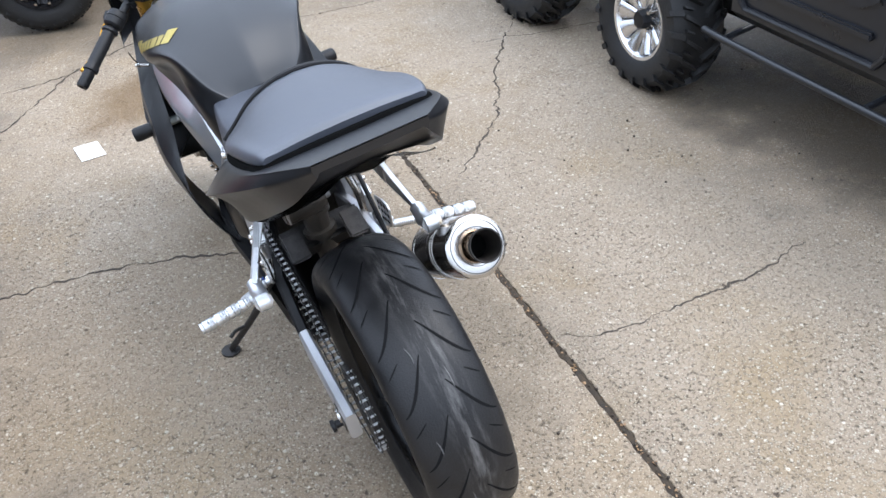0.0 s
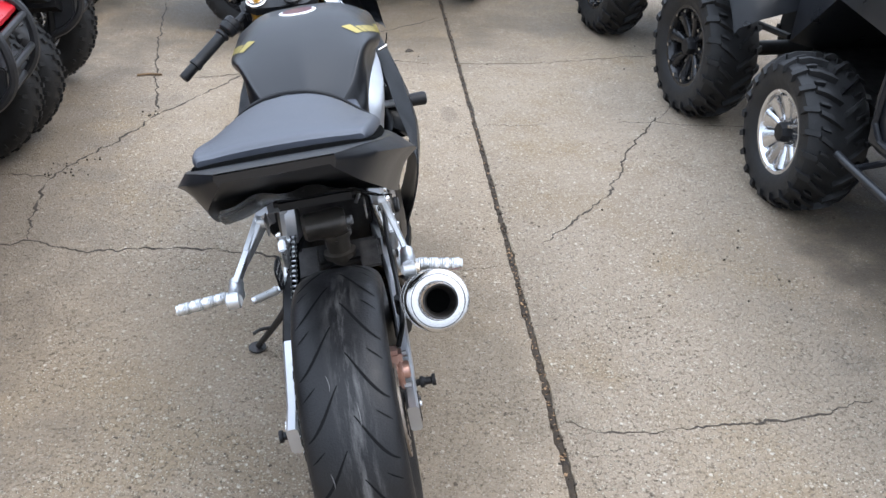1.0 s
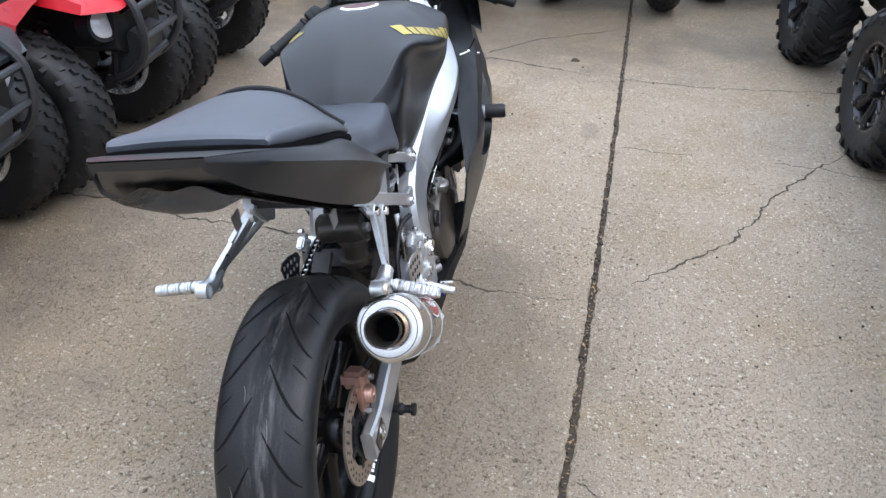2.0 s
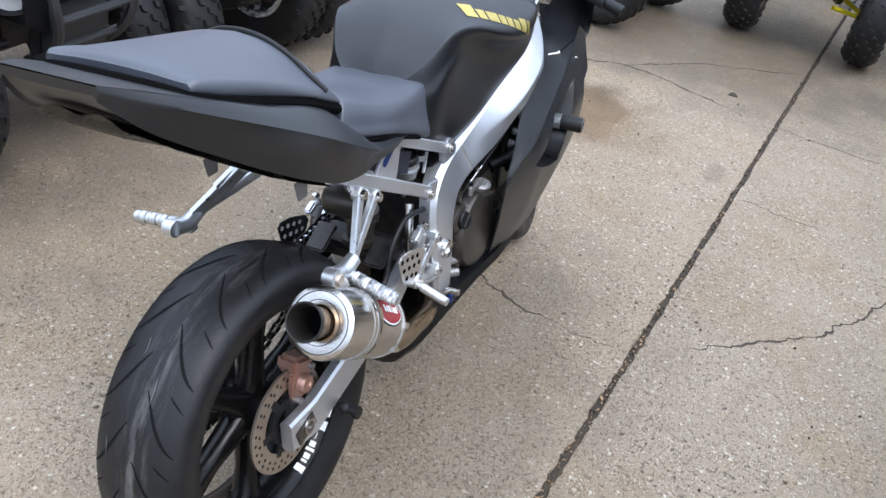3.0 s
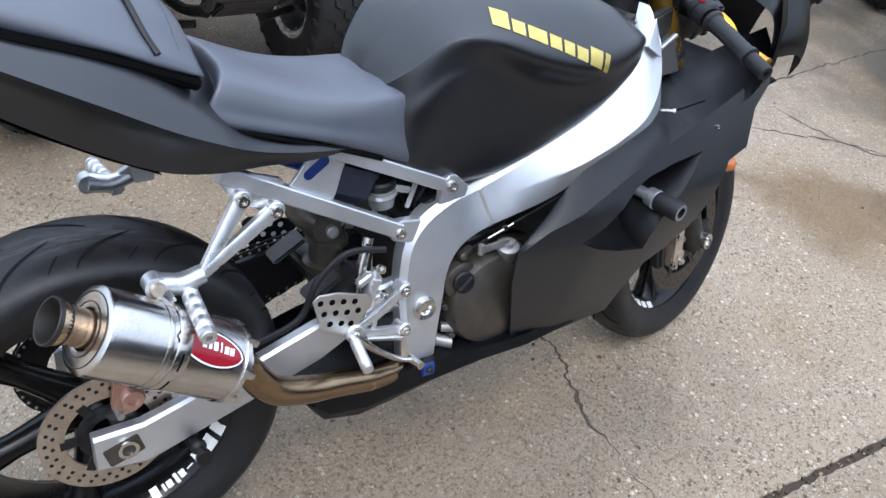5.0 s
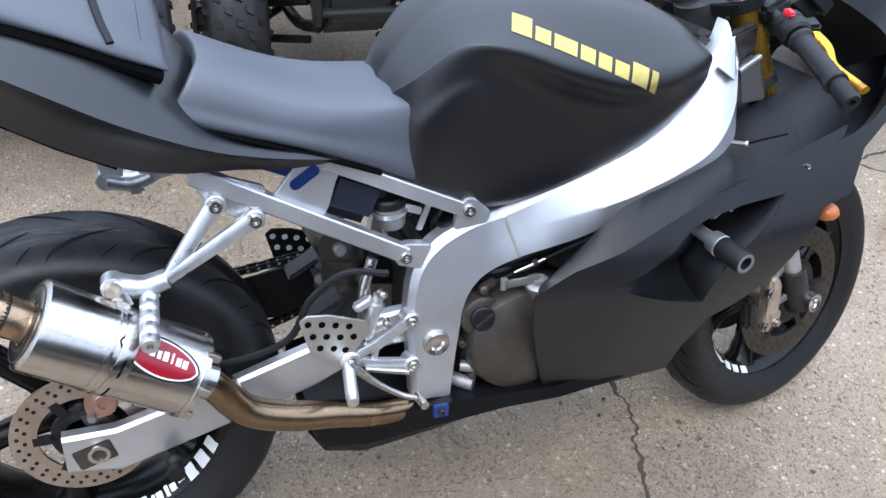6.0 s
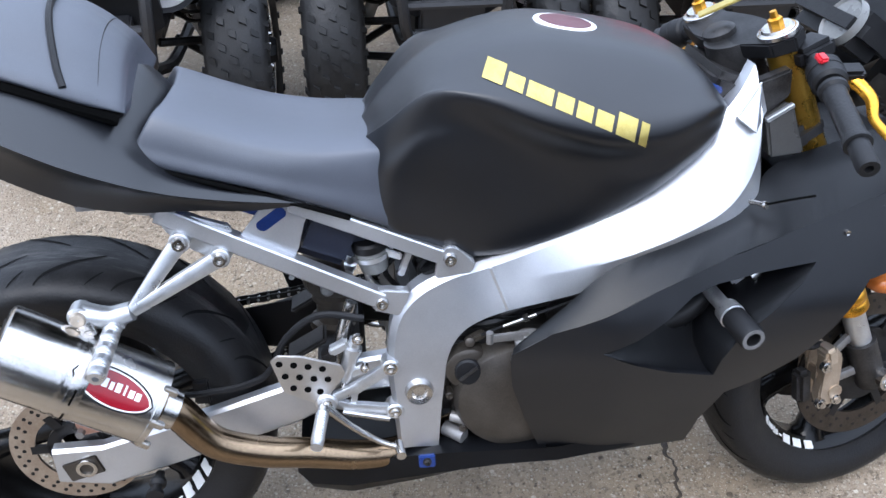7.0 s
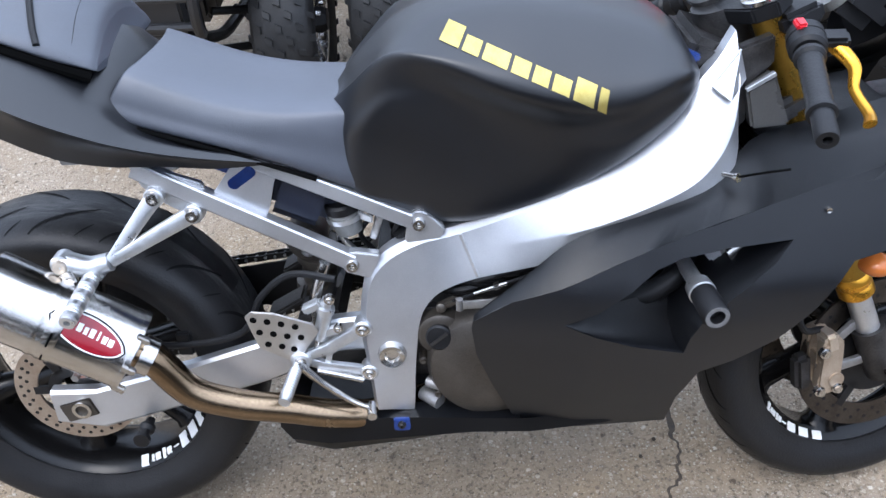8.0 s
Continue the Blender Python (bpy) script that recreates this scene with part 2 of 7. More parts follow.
# ---- the concrete yard ----
def concrete():
    m = bpy.data.materials.new("exposed_aggregate_concrete")
    m.use_nodes = True
    t = m.node_tree
    b = t.nodes["Principled BSDF"]
    at = t.nodes.new("ShaderNodeTexCoord")

    def noise_at(scale, detail=5.0):
        n = node(t, "ShaderNodeTexNoise", Scale=scale, Detail=detail, Roughness=0.62)
        t.links.new(at.outputs["Object"], n.inputs["Vector"])
        return n

    def mixed(fac, a, c, mode="MIX"):
        n = t.nodes.new("ShaderNodeMixRGB")
        n.blend_type = mode
        for value, slot in ((fac, "Fac"), (a, "Color1"), (c, "Color2")):
            if isinstance(value, (tuple, float)):
                n.inputs[slot].default_value = value
            else:
                t.links.new(value, n.inputs[slot])
        return n.outputs["Color"]

    def band(value, low, high, to_min=0.0, to_max=1.0):
        n = node(t, "ShaderNodeMapRange", From_Min=low, From_Max=high, To_Min=to_min, To_Max=to_max)
        t.links.new(value, n.inputs["Value"])
        return n.outputs["Result"]

    broad, patch, grit = noise_at(0.7), noise_at(3.2), noise_at(160.0, 3.0)
    col = mixed(band(broad.outputs["Fac"], 0.35, 0.65), (0.455, 0.364, 0.266, 1), (0.385, 0.296, 0.202, 1))
    col = mixed(band(patch.outputs["Fac"], 0.42, 0.72, 0.0, 0.55), col, (0.270, 0.208, 0.142, 1))
    col = mixed(band(grit.outputs["Fac"], 0.3, 0.7, 0.0, 0.5), col, (0.232, 0.178, 0.124, 1))
    # yellow-brown weathering and small dark pits
    stain = noise_at(1.6, 7.0)
    col = mixed(band(stain.outputs["Fac"], 0.50, 0.70, 0.0, 0.65), col, (0.345, 0.245, 0.130, 1))
    pits, where = noise_at(62.0, 4.0), noise_at(2.4, 4.0)
    deep = t.nodes.new("ShaderNodeMath")
    deep.operation = "MULTIPLY"
    t.links.new(band(pits.outputs["Fac"], 0.585, 0.66), deep.inputs[0])
    t.links.new(band(where.outputs["Fac"], 0.36, 0.62, 0.15, 0.9), deep.inputs[1])
    heights = []
    for scale, lo, hi, low, high in ((125.0, 0.0, 0.75, 0.02, 0.32), (68.0, 0.0, 0.75, 0.55, 0.72), (290.0, 0.0, 0.6, 0.2, 0.6)):
        v = node(t, "ShaderNodeTexVoronoi", Scale=scale, Randomness=1.0)
        t.links.new(at.outputs["Object"], v.inputs["Vector"])
        hue = t.nodes.new("ShaderNodeValToRGB")
        hue.color_ramp.interpolation = "CONSTANT"
        stops = [(0.0, (0.20, 0.152, 0.106)), (0.12, (0.38, 0.292, 0.197)), (0.42, (0.53, 0.446, 0.34)), (0.70, (0.29, 0.218, 0.15)), (0.86, (0.66, 0.58, 0.46))]
        while len(hue.color_ramp.elements) < len(stops):
            hue.color_ramp.elements.new(0.5)
        for e, (at_pos, c) in zip(hue.color_ramp.elements, stops):
            e.position, e.color = at_pos, (*c, 1)
        split = t.nodes.new("ShaderNodeSeparateColor")
        t.links.new(v.outputs["Color"], split.inputs["Color"])
        t.links.new(split.outputs["Red"], hue.inputs["Fac"])
        stone = band(v.outputs["Distance"], 0.42, 0.30)
        some = band(split.outputs["Green"], low, high)
        both = t.nodes.new("ShaderNodeMath")
        both.operation = "MULTIPLY"
        t.links.new(stone, both.inputs[0])
        t.links.new(some, both.inputs[1])
        col = mixed(both.outputs[0], col, hue.outputs["Color"])
        heights.append(both.outputs[0])
    col = mixed(deep.outputs[0], col, (0.085, 0.062, 0.042, 1))
    # stones broken out of the surface here and there
    holes = node(t, "ShaderNodeTexVoronoi", Scale=13.0, Randomness=1.0)
    t.links.new(at.outputs["Object"], holes.inputs["Vector"])
    which = t.nodes.new("ShaderNodeSeparateColor")
    t.links.new(holes.outputs["Color"], which.inputs["Color"])
    ragged = t.nodes.new("ShaderNodeMath")
    t.links.new(holes.outputs["Distance"], ragged.inputs[0])
    t.links.new(band(pits.outputs["Fac"], 0.3, 0.7, -0.07, 0.07), ragged.inputs[1])
    popped = t.nodes.new("ShaderNodeMath")
    popped.operation = "MULTIPLY"
    t.links.new(band(ragged.outputs[0], 0.085, 0.050), popped.inputs[0])
    t.links.new(band(which.outputs["Blue"], 0.70, 0.86), popped.inputs[1])
    col = mixed(popped.outputs[0], col, (0.115, 0.082, 0.054, 1))
    # rusty damp stains and dark drips with shapes of their own; the large dark patches paint shade by the motorcycle
    # and vehicles
    place = t.nodes.new("ShaderNodeSeparateXYZ")
    t.links.new(at.outputs["Object"], place.inputs[0])
    wet = None
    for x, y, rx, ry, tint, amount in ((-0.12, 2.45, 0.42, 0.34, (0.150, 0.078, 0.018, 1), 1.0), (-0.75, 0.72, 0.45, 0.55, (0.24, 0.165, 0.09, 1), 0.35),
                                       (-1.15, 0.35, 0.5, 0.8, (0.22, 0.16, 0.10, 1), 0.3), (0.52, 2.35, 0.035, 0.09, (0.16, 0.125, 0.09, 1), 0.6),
                                       # second patch: damp concrete plus the motorcycle's contact shade, painted in
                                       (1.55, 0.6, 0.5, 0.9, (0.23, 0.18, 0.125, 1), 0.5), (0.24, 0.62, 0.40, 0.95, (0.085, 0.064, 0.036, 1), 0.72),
                                       # shade painted under the far row, the left row and the right-hand vehicles
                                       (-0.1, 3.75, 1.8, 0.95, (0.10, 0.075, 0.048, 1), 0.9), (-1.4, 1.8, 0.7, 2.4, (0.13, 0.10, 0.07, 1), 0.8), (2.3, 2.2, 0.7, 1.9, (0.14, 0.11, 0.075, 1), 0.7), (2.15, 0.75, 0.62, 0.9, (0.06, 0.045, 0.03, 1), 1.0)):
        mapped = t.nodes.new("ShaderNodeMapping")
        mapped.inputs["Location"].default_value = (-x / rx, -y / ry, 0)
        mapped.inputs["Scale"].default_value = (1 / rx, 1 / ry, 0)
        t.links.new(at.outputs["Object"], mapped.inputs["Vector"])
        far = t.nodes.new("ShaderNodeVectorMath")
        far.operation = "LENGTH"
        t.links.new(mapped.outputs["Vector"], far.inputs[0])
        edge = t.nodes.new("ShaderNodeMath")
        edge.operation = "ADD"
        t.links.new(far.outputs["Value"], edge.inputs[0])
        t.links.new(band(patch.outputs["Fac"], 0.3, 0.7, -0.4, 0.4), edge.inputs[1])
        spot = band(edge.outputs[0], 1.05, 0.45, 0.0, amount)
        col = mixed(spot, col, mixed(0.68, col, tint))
        wet = wet or spot
    col = mixed(1.0, col, (0.75, 0.75, 0.75, 1), "MULTIPLY")
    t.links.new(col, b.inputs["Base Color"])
    dry = band(patch.outputs["Fac"], 0.3, 0.7, 0.5, 0.8)
    damp = t.nodes.new("ShaderNodeMath")
    damp.operation = "MULTIPLY_ADD"
    damp.inputs[1].default_value = -0.08
    t.links.new(wet, damp.inputs[0])
    t.links.new(dry, damp.inputs[2])
    t.links.new(damp.outputs[0], b.inputs["Roughness"])
    b.inputs["Specular IOR Level"].default_value = 0.4
    total = t.nodes.new("ShaderNodeMath")
    t.links.new(heights[0], total.inputs[0])
    t.links.new(grit.outputs["Fac"], total.inputs[1])
    sunk = t.nodes.new("ShaderNodeMath")
    sunk.operation = "SUBTRACT"
    t.links.new(total.outputs[0], sunk.inputs[0])
    t.links.new(deep.outputs[0], sunk.inputs[1])
    sunk2 = t.nodes.new("ShaderNodeMath")
    sunk2.operation = "SUBTRACT"
    t.links.new(sunk.outputs[0], sunk2.inputs[0])
    t.links.new(popped.outputs[0], sunk2.inputs[1])
    rel = node(t, "ShaderNodeBump", Strength=0.9, Distance=0.004)
    t.links.new(sunk2.outputs[0], rel.inputs["Height"])
    t.links.new(rel.outputs["Normal"], b.inputs["Normal"])
    return m


CONCRETE = concrete()
DIRT = material("joint_dirt", (0.005, 0.004, 0.003), (0.060, 0.040, 0.022), (0.8, 0.95), 0, 34, 260, 0.9)
CRACK = material("crack_dirt", (0.018, 0.014, 0.010), (0.07, 0.052, 0.036), (0.8, 0.95), 0, 60, 300, 0.6)
CRUMB = material("leaf_crumb", (0.14, 0.07, 0.03), (0.40, 0.26, 0.14), (0.6, 0.8), 0, 12, 200, 0.2)
PAPER = material("paper", (0.74, 0.73, 0.70), (0.82, 0.81, 0.79), (0.6, 0.8), 0, 20, 200, 0.05)
LEAF = material("dry_leaf", (0.10, 0.06, 0.03), (0.22, 0.14, 0.07), (0.6, 0.8), 0, 30, 200, 0.2)


def joint_x(y):
    return 0.510 + 0.049 * y + 0.006 * math.sin(y * 0.9)


def yard():
    """One sheet to the horizon, with the sawn joint as a real groove in it."""
    ys = [-400, -100, -30, -8] + [-3 + 0.02 * i for i in range(500)] + [7.5, 12, 40, 120, 400]
    bm = bmesh.new()
    rows = []
    for y in ys:
        x, near = joint_x(max(-8, min(12, y))), -3 < y < 7
        w = 0.0105 + (0.006 * noise.noise((0, y * 7, 0)) + 0.008 * noise.noise((3, y * 30, 0)) if near else 0)
        v = 0.0105 + (0.007 * noise.noise((5, y * 6, 0)) + 0.008 * noise.noise((8, y * 33, 0)) if near else 0)
        rows.append([bm.verts.new(p) for p in ((-400, y, 0), (-6, y, 0), (x - w - 0.004, y, 0), (x - w, y, -0.003), (x - w * 0.8, y, -0.016),
                                               (x + v * 0.8, y, -0.016), (x + v, y, -0.003), (x + v + 0.004, y, 0), (6, y, 0), (400, y, 0))])
    for a, b in zip(rows, rows[1:]):
        for i in range(9):
            bm.faces.new((a[i], a[i + 1], b[i + 1], b[i]))
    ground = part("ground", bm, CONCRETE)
    tagged(ground, "worn tan exposed-aggregate concrete yard with cracks, stains and painted vehicle shade", "ground", kind="structure")
    # packed dirt in the groove
    bm = bmesh.new()
    rows = []
    for i in range(640):
        y = -3 + 0.0155 * i
        x = joint_x(y)
        top = -0.0055 + 0.004 * noise.noise((1, y * 14, 2)) + 0.003 * noise.noise((4, y * 70, 2))
        rows.append([bm.verts.new(p) for p in ((x - 0.02, y, -0.013), (x - 0.006, y, top + 0.002 * noise.noise((y * 80, 0, 0))), (x + 0.006, y, top), (x + 0.02, y, -0.013))])
    for a, b in zip(rows, rows[1:]):
        for i in range(3):
            bm.faces.new((a[i], a[i + 1], b[i + 1], b[i]))
    tagged(part("joint_filling", bm, DIRT), "dark dirt packed in the joint between concrete slabs", "dirt", kind="stuff")
    return ground


GROUND = yard()
CRACKS = {
    "crack": [
        ([(-2.2, 1.42), (-1.6, 1.30), (-1.17, 1.30), (-1.11, 1.32), (-0.98, 1.25), (-0.85, 1.23), (-0.6, 1.23), (-0.37, 1.19), (-0.12, 1.10), (0.01, 1.10), (0.11, 1.06), (0.26, 1.02), (0.51, 1.04)], 0.0045),
        ([(-1.11, 1.32), (-1.13, 1.48), (-1.14, 1.78), (-1.06, 1.95), (-0.94, 2.13), (-0.81, 2.39), (-0.63, 2.64), (-0.4, 2.95), (-0.13, 3.12)], 0.0045),
        ([(-1.9, 1.86), (-1.31, 1.82), (-1.14, 1.80)], 0.003),
        ([(-0.81, 2.39), (-0.86, 2.69), (-0.95, 3.41), (-1.0, 4.2)], 0.004),
        ([(0.70, 1.18), (0.87, 1.34), (1.09, 1.59), (1.24, 1.89), (1.43, 2.15), (1.59, 2.33), (1.8, 2.6)], 0.0040),
        ([(0.66, 2.21), (0.80, 2.20), (0.96, 2.215)], 0.0018),
        ([(1.30, 2.21), (1.45, 2.21), (1.73, 2.16), (2.2, 2.1)], 0.0022),
        ([(0.66, 3.01), (1.09, 3.01), (1.45, 3.07), (1.75, 3.10), (2.4, 3.1)], 0.003),
        ([(0.55, 0.25), (0.70, 0.20), (0.93, 0.20), (1.19, 0.21), (1.46, 0.25)], 0.0035),
        ([(-0.75, 2.85), (-0.46, 2.90), (-0.13, 3.12), (0.12, 3.11), (0.50, 3.01)], 0.005),
        ([(-0.13, 3.12), (0.18, 3.46), (0.66, 3.80)], 0.004),
    ],
}
for line, width in CRACKS["crack"]:
    pts = spline([(x, y, 0) for x, y in line], 22 * (len(line) - 1))
    bm, rows = bmesh.new(), []
    for i, p in enumerate(pts):
        d = (pts[min(i + 1, len(pts) - 1)] - pts[max(i - 1, 0)]).normalized()
        n = Vector((-d.y, d.x, 0))
        q = p + n * (0.018 * noise.noise(p * 9) + 0.014 * noise.noise(p * 31) + 0.006 * noise.noise(p * 85))
        w = 1.15 * width * (0.75 + 1.2 * noise.noise(p * 17 + Vector((7, 0, 0)))) * min(1, 0.25 + 6 * min(i, len(pts) - 1 - i) / len(pts))
        w = max(w, 0.0006)
        rows.append([bm.verts.new((*(q + n * s * w).xy, z)) for s, z in ((-1, 0.0006), (-0.4, 0.0014), (0.4, 0.0014), (1, 0.0006))])
    for a, b in zip(rows, rows[1:]):
        for i in range(3):
            bm.faces.new((a[i], a[i + 1], b[i + 1], b[i]))
    part("crack", bm, CRACK, GROUND)


def litter():
    bm = bmesh.new()
    box(bm, (-0.475, 2.075, 0.003), (0.095, 0.135, 0.001), (0, 0, 7))
    for v in bm.verts:
        v.co.z += 0.004 * abs(noise.noise(v.co * 20))
    tagged(part("paper_scrap", bm, PAPER), "small white sheet of paper lying flat on the concrete", "paper")
    bm = bmesh.new()
    tube(bm, [(-0.98, 2.88, 0.006), (-0.92, 2.89, 0.008), (-0.86, 2.885, 0.006)], 0.006, 8)
    tagged(part("stick", bm, LEAF), "short dark dry stick lying on the concrete", "stick")
    bm = bmesh.new()
    tube(bm, [(0.395, 3.195, 0.004), (0.415, 3.205, 0.007), (0.440, 3.20, 0.004)], [0.005, 0.013, 0.004], 8, flat=0.25)
    tagged(part("leaf", bm, CRACK), "dark dead leaf lying on the concrete", "leaf")
    # loose bits of stone and earth at the broken corner of a slab and in the joint
    rng = random.Random(4)
    bm = bmesh.new()
    spots = [(-1.10, 1.88, 0.05)] * 40 + [(-0.82, 2.41, 0.03)] * 14 + [(0.9, 1.9, 0.9)] * 40 + [(1.3, 0.9, 0.5)] * 30
    for x, y, spread in spots:
        s = rng.uniform(0.0015, 0.005)
        bmesh.ops.create_icosphere(bm, subdivisions=1, radius=s, matrix=pose(x + rng.gauss(0, spread), y + rng.gauss(0, spread), s * 0.6, rng.uniform(0, 90), 0, rng.uniform(0, 90)))
    for _ in range(260):
        y = rng.uniform(-0.6, 4.5)
        s = rng.uniform(0.002, 0.006)
        bmesh.ops.create_icosphere(bm, subdivisions=1, radius=s, matrix=pose(joint_x(y) + rng.gauss(0, 0.008), y, -0.003, rng.uniform(0, 90), 0, rng.uniform(0, 90)))
    bits = bmesh.new()
    for _ in range(240):
        y = rng.uniform(-0.8, 4.2) if rng.random() < 0.6 else rng.uniform(-0.8, 1.2)
        s = rng.uniform(0.003, 0.008)
        box(bits, (joint_x(y) + rng.gauss(0, 0.007), y, rng.uniform(-0.006, 0.0)), (s * rng.uniform(0.4, 1), s * rng.uniform(0.6, 1.6), 0.0012), (rng.uniform(-35, 35), rng.uniform(-35, 35), rng.uniform(0, 180)))
    tagged(part("leaf_crumbs", bits, CRUMB), "orange-brown crumbs of dead leaves in the joint", "leaf crumbs", kind="stuff")
    tagged(part("grit", bm, CRACK), "loose dark grit and stone chips on the concrete", "grit", kind="stuff")


litter()


# ---- the motorcycle, leaning on its side stand ----
LEAN = 9.75
BIKE = thing("motorcycle", pose(0.04, 0, 0, 0, -LEAN, 0))
tagged(BIKE, "matt black sport motorcycle with silver frame leaning on its side stand", "motorcycle")
REAR, FRONT = Vector((0.006, -0.018, 0.3285)), Vector((0, 1.402, 0.297))
HEAD, RAKE = Vector((0, 1.372, 0.297)), Vector((0, -math.sin(radians(24)), math.cos(radians(24))))
STEER = Matrix.Translation(HEAD + Vector((-0.028, -0.012, 0.0085))) @ Matrix.Rotation(radians(13.5), 4, RAKE) @ Matrix.Translation(-HEAD)


def steered(bm):
    bmesh.ops.transform(bm, matrix=STEER, verts=bm.verts)
    return bm


def keep(bm):
    return bm


def tyre_profile(width, outer, bead):
    h, pts = outer - bead, []
    for k in range(-14, 15):
        a = k / 14
        x = 0.5 * width * math.sin(a * 1.5708) * (1.0 if abs(a) < 0.9 else 1.0)
        r = outer - h * 0.46 * (1 - math.cos(a * 1.5708)) ** 1.22
        pts.append((x, r))
    side = [(0.49 * width, bead + h * 0.36), (0.46 * width, bead + h * 0.2), (0.40 * width, bead + 0.002), (0.38 * width, bead - 0.008)]
    return [(-x, r) for x, r in reversed(side)] + pts + side


def tread_radius(x, width, outer, bead):
    a = math.asin(max(-1, min(1, x / (0.5 * width)))) / 1.5708
    return outer - (outer - bead) * 0.46 * (1 - math.cos(a * 1.5708)) ** 1.22


def dusty_rubber():
    """Rubber with pale dust scuffed along the middle of the tread."""
    m = RUBBER.copy()
    m.name = "scuffed_tread_rubber"
    t = m.node_tree
    b = t.nodes["Principled BSDF"]
    old = b.inputs["Base Color"].links[0].from_socket
    at = t.nodes.new("ShaderNodeTexCoord")
    cut = t.nodes.new("ShaderNodeSeparateXYZ")
    t.links.new(at.outputs["Object"], cut.inputs[0])
    stretch = t.nodes.new("ShaderNodeMapping")
    stretch.inputs["Scale"].default_value = (60, 9, 9)
    t.links.new(at.outputs["Object"], stretch.inputs["Vector"])
    streak = node(t, "ShaderNodeTexNoise", Scale=1.0, Detail=8.0, Roughness=0.7)
    t.links.new(stretch.outputs["Vector"], streak.inputs["Vector"])
    off = t.nodes.new("ShaderNodeMath")
    off.operation = "SUBTRACT"
    off.inputs[1].default_value = 0.012
    t.links.new(cut.outputs["X"], off.inputs[0])
    mid = t.nodes.new("ShaderNodeMath")
    mid.operation = "ABSOLUTE"
    t.links.new(off.outputs[0], mid.inputs[0])
    near = node(t, "ShaderNodeMapRange", From_Min=0.044, From_Max=0.0)
    t.links.new(mid.outputs[0], near.inputs["Value"])
    some = node(t, "ShaderNodeMapRange", From_Min=0.47, From_Max=0.70)
    t.links.new(streak.outputs["Fac"], some.inputs["Value"])
    both = t.nodes.new("ShaderNodeMath")
    both.operation = "MULTIPLY"
    t.links.new(near.outputs["Result"], both.inputs[0])
    t.links.new(some.outputs["Result"], both.inputs[1])
    mix = t.nodes.new("ShaderNodeMixRGB")
    t.links.new(both.outputs[0], mix.inputs["Fac"])
    t.links.new(old, mix.inputs["Color1"])
    mix.inputs["Color2"].default_value = (0.105, 0.103, 0.10, 1)
    t.links.new(mix.outputs["Color"], b.inputs["Base Color"])
    return m


DUSTY = dusty_rubber()
# near-black for wire, and for shade painted into gaps, holes and recesses
GAP_BLACK = material("tread_groove", (0.0015, 0.0015, 0.0015), (0.003, 0.003, 0.003), (0.9, 1.0), 0, 30, 200, 0.1, 0.0, 0.05)


def ribbon(bm, line, width, lift, surface):
    """A thin strip laid along a line of (x, angle) on a surface of turning."""
    rows = []
    for i, (x, a) in enumerate(line):
        x2, a2 = line[min(i + 1, len(line) - 1)]
        x1, a1 = line[max(i - 1, 0)]
        d = Vector((x2 - x1, (a2 - a1) * 0.3)).normalized()
        w = width * (0.25 + 0.75 * math.sin(math.pi * (i + 0.5) / len(line)))
        row = []
        for s in (-1, 1):
            xs, an = x - d.y * s * w / 2, a + d.x * s * w / 2 / 0.3
            r = surface(xs) + lift
            row.append(bm.verts.new((xs, r * math.cos(an), r * math.sin(an))))
        rows.append(row)
    for a, b in zip(rows, rows[1:]):
        bm.faces.new((a[0], a[1], b[1], b[0]))


